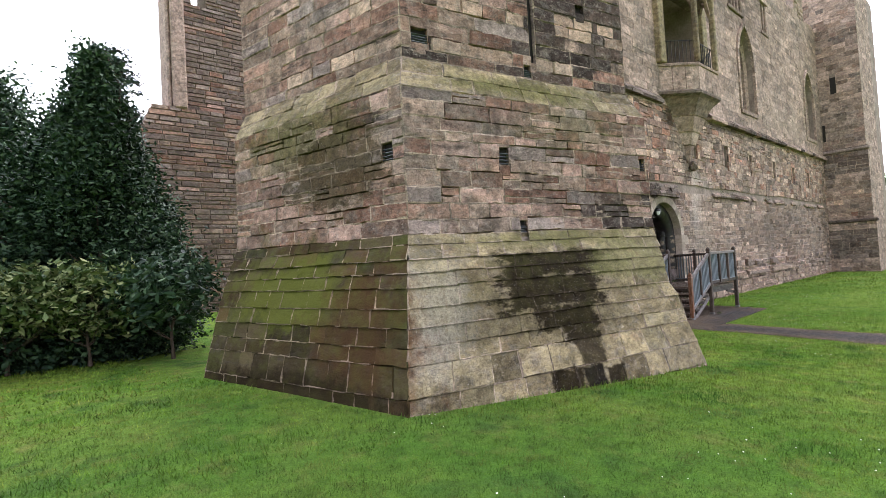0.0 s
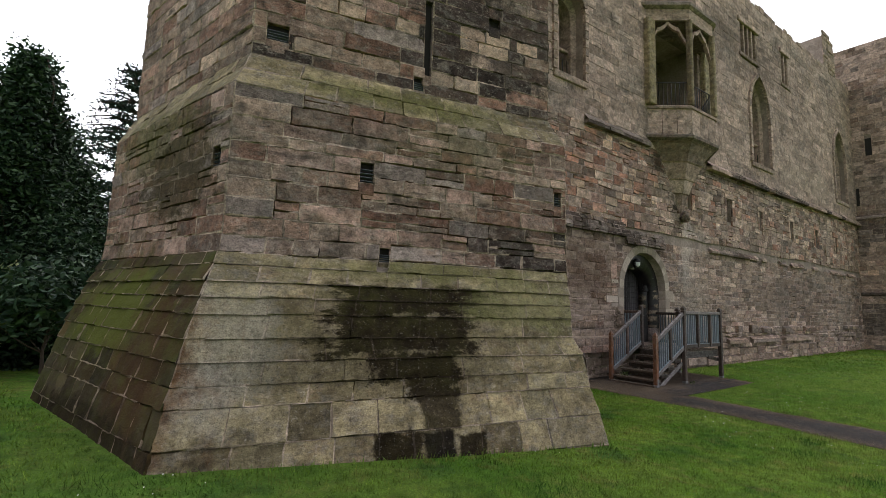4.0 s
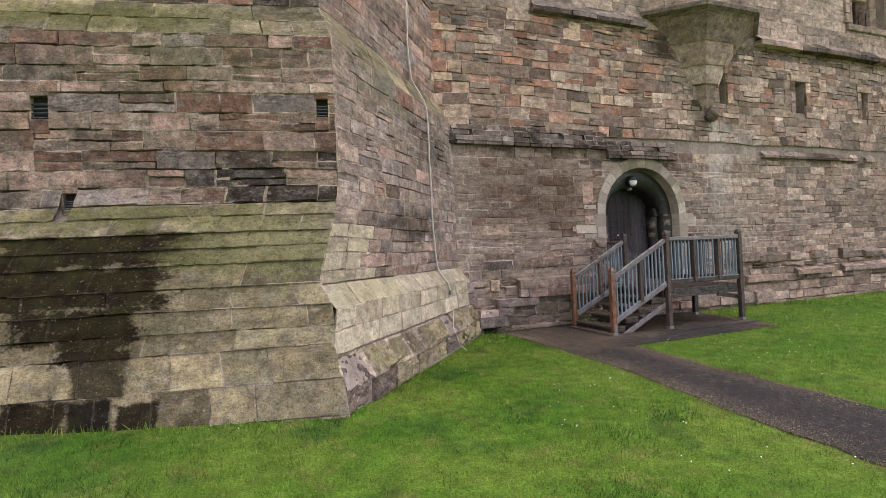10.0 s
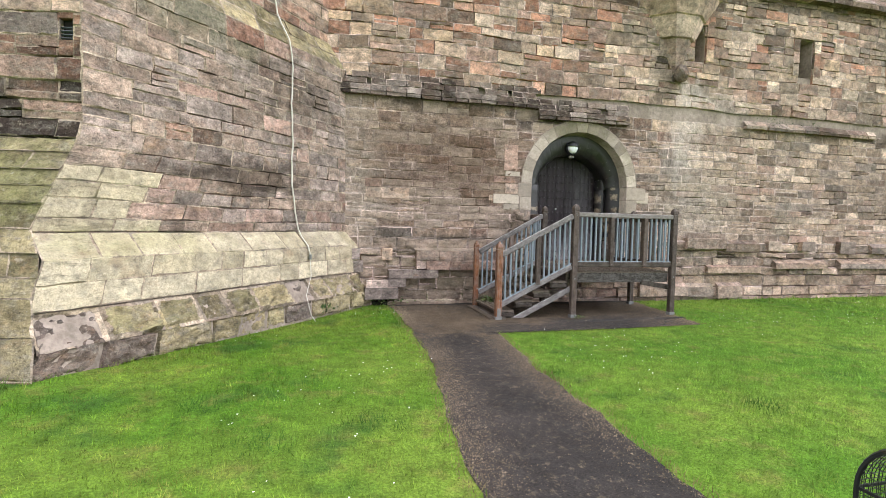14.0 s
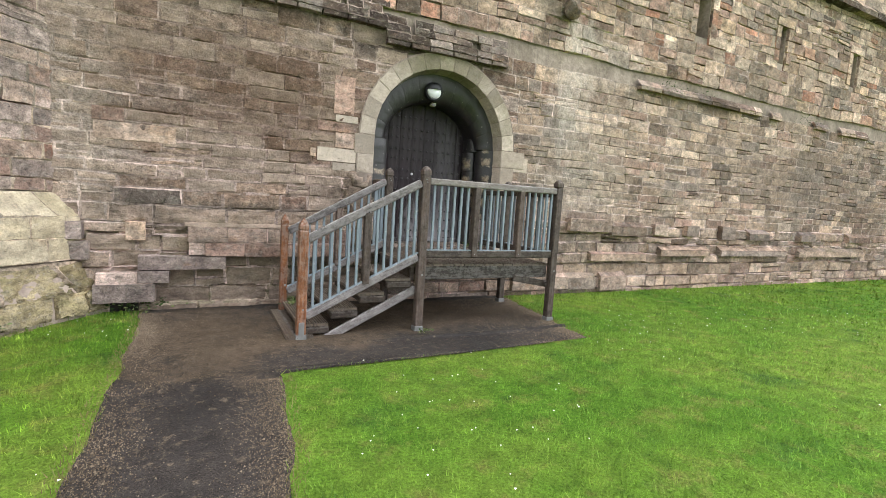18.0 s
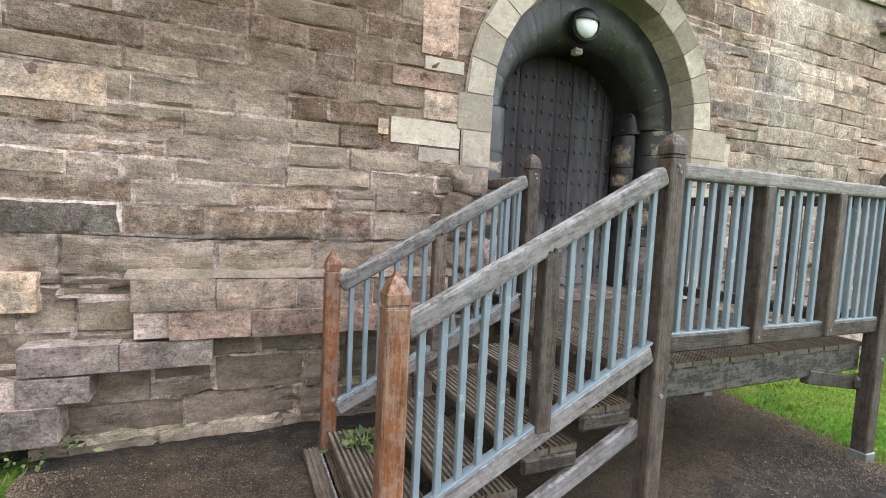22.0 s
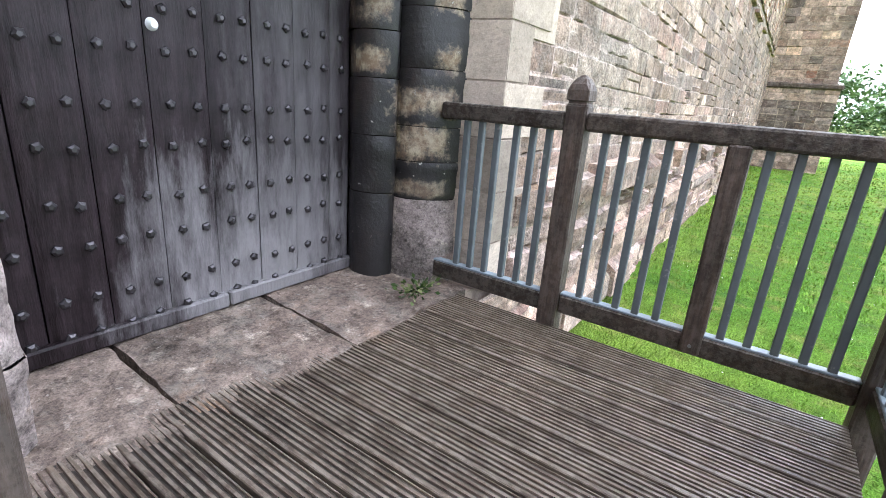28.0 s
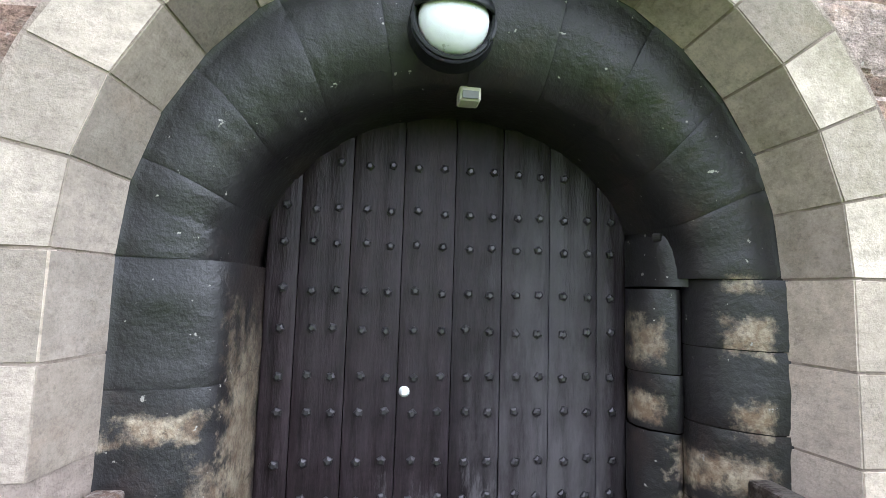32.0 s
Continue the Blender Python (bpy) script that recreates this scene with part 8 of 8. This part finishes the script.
# ---------------------------------------------------------------- caged floodlights
def cage(x0, x1, y0, y1, top, name_label):
    c = thing("floodlight_cage", name_label, "light cage", group="floodlight cages")
    yc, r = (y0 + y1) / 2, (y1 - y0) / 2
    zb, zs = 0.06, top - r

    def arch(x, n=18, k=1.0):
        pts = [(x, yc - r * k, zb)] + [(x, yc - r * k, lerp(zb, zs, i / 3)) for i in range(1, 3)]
        pts += [(x, yc - r * k * math.cos(math.pi * i / n), zs + r * k * math.sin(math.pi * i / n)) for i in range(n + 1)]
        return pts + [(x, yc + r * k, lerp(zs, zb, i / 3)) for i in range(1, 4)]

    for x in (x0, x1):
        part("hoop", tube(arch(x), 0.012, 6), M_IRON, c)
    # barrel mesh: rings and long wires
    nr = 20
    for i in range(1, nr):
        part("ring_wire", tube(arch(lerp(x0, x1, i / nr), 14), 0.0021, 4), M_IRON, c)
    prof = arch(0, 30)
    dense = []
    for a, b in zip(prof, prof[1:]):
        m = max(1, round(math.hypot(b[1] - a[1], b[2] - a[2]) / 0.03))
        dense += [(lerp(a[1], b[1], k / m), lerp(a[2], b[2], k / m)) for k in range(m)]
    for i, (y, z) in enumerate(dense):
        part("long_wire", tube([(x0, y, z), (x1, y, z)], 0.0021, 4), M_IRON, c)
    # end grilles
    for x in (x0, x1):
        for i in range(1, 18):
            y = lerp(y0, y1, i / 18)
            zt = zs + math.sqrt(max(0, r * r - (y - yc) ** 2))
            part("grille_wire", tube([(x, y, zb), (x, y, zt)], 0.0020, 4), M_IRON, c)
        z = zb + 0.03
        while z < top - 0.02:
            h = r if z < zs else math.sqrt(max(0, r * r - (z - zs) ** 2))
            part("grille_wire", tube([(x, yc - h, z), (x, yc + h, z)], 0.0020, 4), M_IRON, c)
            z += 0.03
        for z in (0.22, 0.38):
            part("flat_bar", bar((x, y0, z), (x, y1, z), 0.008, 0.016, 0.001), M_IRON, c)
    for z in (0.22, 0.38):
        part("flat_bar", bar((x0, y0, z), (x1, y0, z), 0.008, 0.016, 0.001), M_IRON, c)
        part("flat_bar", bar((x0, y1, z), (x1, y1, z), 0.008, 0.016, 0.001), M_IRON, c)
    for y in (y0, y1):
        part("base_angle", bar((x0 - 0.03, y, 0.075), (x1 + 0.03, y, 0.075), 0.035, 0.035, 0.003), M_IRON, c)
    for x in (x0, x1):
        part("base_angle", bar((x, y0, 0.075), (x, y1, 0.075), 0.035, 0.035, 0.003), M_IRON, c)
    # lamp inside
    l = thing("floodlight", "grey weatherproof floodlight on a bracket inside the cage", "floodlight", group="floodlights", at=((x0 + x1) / 2, yc, 0.06))
    part("housing", bar((-0.13, 0.05, 0.17), (0.13, 0.05, 0.17), 0.13, 0.22, 0.03, (0, 0.5, 0.8)), M_CASING, l)
    part("lens", bar((-0.11, 0.095, 0.215), (0.11, 0.095, 0.215), 0.01, 0.18, 0.004, (0, 0.5, 0.8)), M_LEAD, l)
    part("bracket", bar((-0.15, 0.02, 0.0), (-0.15, 0.02, 0.26), 0.03, 0.01, 0.002), M_IRON, l)
    part("bracket", bar((0.15, 0.02, 0.0), (0.15, 0.02, 0.26), 0.03, 0.01, 0.002), M_IRON, l)
    part("gear_box", bar((-0.12, -0.16, 0.06), (0.12, -0.16, 0.06), 0.12, 0.11, 0.012), M_CASING, l)
    return c


def cages():
    slab = thing("concrete_slab", "weathered concrete base slab set in the lawn", "slab", at=(0, 0, 0))
    vv, ff, bed = stone_geo((13.34, -0.64, 0.016), (15.02, -0.64, 0.016), (15.02, 0.10, 0.016), (13.34, 0.10, 0.016), (0, 0, 1), rough=0.006, edge=0.02, back=0.12, res=0.4)
    mesh_ob("slab", vv, ff, M_SLAB, slab)
    cage(13.48, 14.0, -0.53, 0.02, 0.66, "black barrel-shaped wire mesh cage over a floodlight")
    cage(14.38, 14.88, -0.55, 0.0, 0.68, "black barrel-shaped wire mesh cage over a floodlight")


cages()


# ---------------------------------------------------------------- trees and shrubs
def leaves(name, centres, size, mat, parent, seed=0, aspect=0.45, droop=0.3):
    """Many small folded leaves at the given places."""
    g = np.random.default_rng(seed)
    p = np.asarray(centres, float)
    k = len(p)
    u = g.normal(0, 1, (k, 3))
    u[:, 2] = u[:, 2] * 0.6 - droop
    u /= np.linalg.norm(u, axis=1)[:, None]
    w = np.cross(u, g.normal(0, 1, (k, 3)))
    w /= np.linalg.norm(w, axis=1)[:, None] + 1e-9
    n = np.cross(u, w)
    s = size * g.uniform(0.6, 1.3, (k, 1))
    a = p - u * s * 0.5
    b = p + w * s * aspect * 0.5 + n * s * 0.10
    c = p + u * s * 0.5
    d = p - w * s * aspect * 0.5 + n * s * 0.10
    co = np.stack([a, b, c, d], 1).reshape(-1, 3)
    t = np.array([(0, 1, 2), (0, 2, 3)])
    return tri_ob(name, co, (t[None] + 4 * np.arange(k)[:, None, None]).reshape(-1, 3), mat, parent)


def trunk(parent, base, h, r, limbs, seed, spread=1.0):
    rr = random.Random(seed)
    bm = bmesh.new()
    pts = [(base[0] + 0.06 * h * math.sin(i * 0.9 + seed) * i / 8, base[1] + 0.05 * h * math.cos(i * 1.1 + seed) * i / 8, base[2] + h * i / 8) for i in range(9)]
    tube(pts, [r * (1.25 if i == 0 else 1 - 0.1 * i) for i in range(9)], 9, bm)
    for _ in range(limbs):
        i = rr.randint(2, 7)
        a = rr.uniform(0, 6.28)
        L = spread * rr.uniform(0.6, 1.1) * (1.2 - i / 9)
        p = Vector(pts[i])
        q = [p + Vector((math.cos(a) * L * t, math.sin(a) * L * t, L * (0.45 * t + 0.25 * t * t))) for t in (0, 0.35, 0.7, 1.0)]
        rb = r * (1 - 0.1 * i) * 0.5
        part("limb", tube(q, [rb, rb * 0.75, rb * 0.5, rb * 0.2], 6), M_BARK, parent)
    return part("trunk", bm, M_BARK, parent)


def clump_points(centre, radii, clumps, per, seed, tight=0.22, cone=0.0, lo=0.0):
    """Leaf places in clumps spread over a crown, denser at the outside."""
    g = np.random.default_rng(seed)
    out = []
    for _ in range(clumps):
        v = g.normal(0, 1, 3)
        v /= np.linalg.norm(v)
        v *= g.uniform(0.45, 1.0) ** 0.5
        v *= 1 + 0.18 * noise.noise(Vector(v * 2.3 + seed))
        if cone:
            t = (v[2] + 1) / 2
            k = lerp(1.0, 1 - cone, t)
            v[0] *= k
            v[1] *= k
        if v[2] < lo * 2 - 1:
            continue
        c = np.array(centre) + v * np.array(radii)
        out.append(c + g.normal(0, 1, (per, 3)) * tight * np.array([1, 1, 0.7]))
    return np.concatenate(out)


def tree(name, label, cat, base, h, centre, radii, clumps, per, size, mat, seed, tight=0.3, cone=0.0, r=0.18, limbs=12):
    t = thing(name, label, cat)
    trunk(t, base, h, r, limbs, seed, max(radii[0], radii[1]))
    leaves("crown", clump_points(centre, radii, clumps, per, seed, tight, cone), size, mat, t, seed)
    return t


gnd = 0.4
tree("holly_tree", "dense conical dark evergreen holly beside the tower", "tree", (1.1, 14.9, gnd), 6.2, (1.0, 14.8, 3.4), (2.5, 1.8, 3.0), 560, 150, 0.145, M_HOLLY, 1, 0.26, 0.66, 0.14, 14)
tree("holly_tree", "dense conical dark evergreen holly beside the tower", "tree", (1.2, 13.3, gnd), 6.9, (1.12, 13.3, 5.0), (1.15, 1.0, 2.35), 260, 120, 0.14, M_HOLLY, 2, 0.2, 0.86, 0.08, 8)
tree("holly_tree", "spreading dark evergreen shrub against the tower", "tree", (1.9, 12.6, gnd), 2.4, (1.9, 12.8, 1.9), (1.2, 1.2, 1.6), 180, 60, 0.13, M_HOLLY, 3, 0.26, 0.3, 0.07, 10)
for i, (x, y, rx, rz) in enumerate(((-0.5, 11.9, 1.2, 0.62), (0.7, 11.6, 1.15, 0.68), (2.0, 10.9, 0.7, 0.6), (-2.0, 12.3, 1.2, 0.7))):
    m = M_SPOTTED if i in (0, 1, 3) else M_HOLLY
    tree("spotted_laurel", "low laurel shrub with yellow-speckled leaves", "shrub", (x, y, gnd), 1.5, (x, y, 1.72 + 0.05 * i), (rx, 0.9, rz), 75, 32, 0.17, m, 20 + i, 0.2, 0.0, 0.035, 16)
for i, (x, y, zc, rx, rz) in enumerate(((-4.2, 15.5, 4.0, 2.6, 3.6), (-8.0, 18.0, 4.2, 3.4, 4.0), (-6.0, 24.0, 6.0, 4.0, 4.6), (-1.5, 26.0, 6.3, 4.0, 5.0), (-12.0, 22.0, 5.0, 4.0, 5.0), (-4.0, 30.0, 7.0, 3.4, 5.0))):
    tree("broadleaf_tree", "leafy dark green broadleaf tree at the lawn edge", "tree", (x, y, gnd), zc + 1.0, (x, y, zc), (rx, rx, rz), 260, 60, 0.22, M_LEAF if i % 2 == 0 else M_HOLLY, 40 + i, 0.42, 0.25, 0.2, 12)


def cedar(x, y, h):
    t = thing("cedar_tree", "tall layered dark cedar rising behind the trees", "tree")
    trunk(t, (x, y, gnd), h, 0.4, 0, 3)
    g = np.random.default_rng(8)
    pts = []
    bm = bmesh.new()
    for lv in range(17):
        z = h * (0.30 + 0.70 * lv / 17) + gnd
        L = 5.2 * (1 - lv / 18.5) + 0.6
        for b in range(7):
            a = g.uniform(0, 6.28)
            n = int(34 * L / 3)
            tt = g.uniform(0.1, 1, n)
            px = x + math.cos(a) * L * tt + g.normal(0, 0.28, n)
            py = y + math.sin(a) * L * tt + g.normal(0, 0.28, n)
            pz = z + 0.35 * tt * (1 - tt) * L * 0.5 - 0.10 * L * tt ** 2 + g.normal(0, 0.07, n)
            for q in range(3):
                pts.append(np.stack([px + g.normal(0, 0.16, n), py + g.normal(0, 0.16, n), pz + g.normal(0, 0.05, n)], 1))
            tube([(x, y, z), (x + math.cos(a) * L * 0.5, y + math.sin(a) * L * 0.5, z + 0.06 * L), (x + math.cos(a) * L, y + math.sin(a) * L, z - 0.1 * L)], [0.09, 0.06, 0.02], 5, bm)
    part("branch", bm, M_BARK, t)["kind"] = "stuff"
    leaves("needles", np.concatenate(pts), 0.34, M_CEDAR, t, 5, 0.3, 0.0)


cedar(4.0, 39.6, 18.3)
tree("broadleaf_tree", "leafy dark green broadleaf tree at the lawn edge", "tree", (-2.2, 20.5, gnd), 7.5, (-2.2, 20.5, 5.6), (2.9, 2.4, 3.6), 260, 80, 0.24, M_HOLLY, 61, 0.4, 0.3, 0.2, 12)
hd = thing("dark_undergrowth", "dense dark evergreen undergrowth behind the laurels", "shrub")
leaves("foliage", clump_points((-1.5, 17.2, 2.4), (4.6, 0.9, 2.4), 420, 90, 93, 0.34), 0.24, M_HOLLY, hd, 94)
trunk(hd, (-1.0, 17.2, gnd), 2.6, 0.1, 10, 6, 1.6)
hd = thing("dark_undergrowth", "low dark evergreen undergrowth beneath the laurels", "shrub")
leaves("foliage", clump_points((-0.6, 12.5, 0.85), (3.4, 0.7, 0.85), 330, 60, 95, 0.2), 0.15, M_HOLLY, hd, 96)
trunk(hd, (-0.6, 12.5, gnd), 0.9, 0.05, 8, 7, 1.4)

# border beyond the corner tower: hedge, low wall, far trees
for i, (x, y, zc, rx, rz) in enumerate(((62, 4.5, 2.4, 4.0, 2.8), (66, -2.0, 3.2, 4.5, 3.6), (64, -9.0, 2.6, 4.0, 3.0), (70, 9.0, 4.2, 5.0, 4.4), (60, -16.0, 2.8, 4.5, 3.2), (74, -6.0, 4.6, 5.5, 5.0))):
    tree("broadleaf_tree", "distant green tree beyond the lawn", "tree", (x, y, 0), zc, (x, y, zc), (rx, rx, rz), 120, 40, 0.42, M_LEAF, 70 + i, 0.7, 0.15, 0.25, 8)
h = thing("hedge", "clipped green border shrubs along the far path", "hedge")
leaves("foliage", clump_points((57.5, -3.0, 0.7), (1.2, 16.0, 0.9), 420, 30, 91, 0.4), 0.3, M_SPOTTED, h, 92)
lw = thing("low_wall", "low dark stone garden wall beside the far path", "wall", "structure")
for i in range(24):
    part("coping", block(54.2, 54.7, -20 + i * 1.2, -18.83 + i * 1.2, -0.1, 0.55, 0.04), M_DARK, lw)
fp = mesh_ob("path_far", [(50.5, -40, 0.02), (53.5, -40, 0.02), (53.5, 30, 0.02), (50.5, 30, 0.02)], [(0, 1, 2, 3)], M_CONCRETE)
tagged(fp, "pale gravel path across the far lawn", "path", kind="structure")

# weeds at the wall foot and on the ledge
def weeds(x, y, z, n, r, size, seed, mat=None):
    w = thing("weed_clump", "small green weed growing from the joints", "weed", group="weeds", at=(0, 0, 0))
    g = np.random.default_rng(seed)
    c = np.array([x, y, z]) + g.normal(0, 1, (n, 3)) * np.array([r, min(0.04, r * 0.5), r * 0.35])
    leaves("foliage", c, size, mat or M_LEAF, w, seed, 0.6, -0.4)


weeds(14.0, 6.85, 0.22, 60, 0.09, 0.06, 1, M_SPOTTED)
weeds(17.03, 7.80, 0.875, 110, 0.07, 0.035, 2, M_SPOTTED)
weeds(12.2, 7.50, 0.12, 120, 0.16, 0.05, 3, M_SPOTTED)
weeds(11.0, 6.55, 0.15, 60, 0.1, 0.06, 4, M_SPOTTED)
weeds(21.3, 7.55, 4.14, 130, 0.30, 0.03, 5)
weeds(22.3, 7.56, 4.13, 60, 0.25, 0.028, 6)
weeds(26.4, 7.55, 4.12, 100, 0.35, 0.03, 7)
weeds(15.26, 5.75, 0.05, 30, 0.05, 0.04, 8, M_SPOTTED)
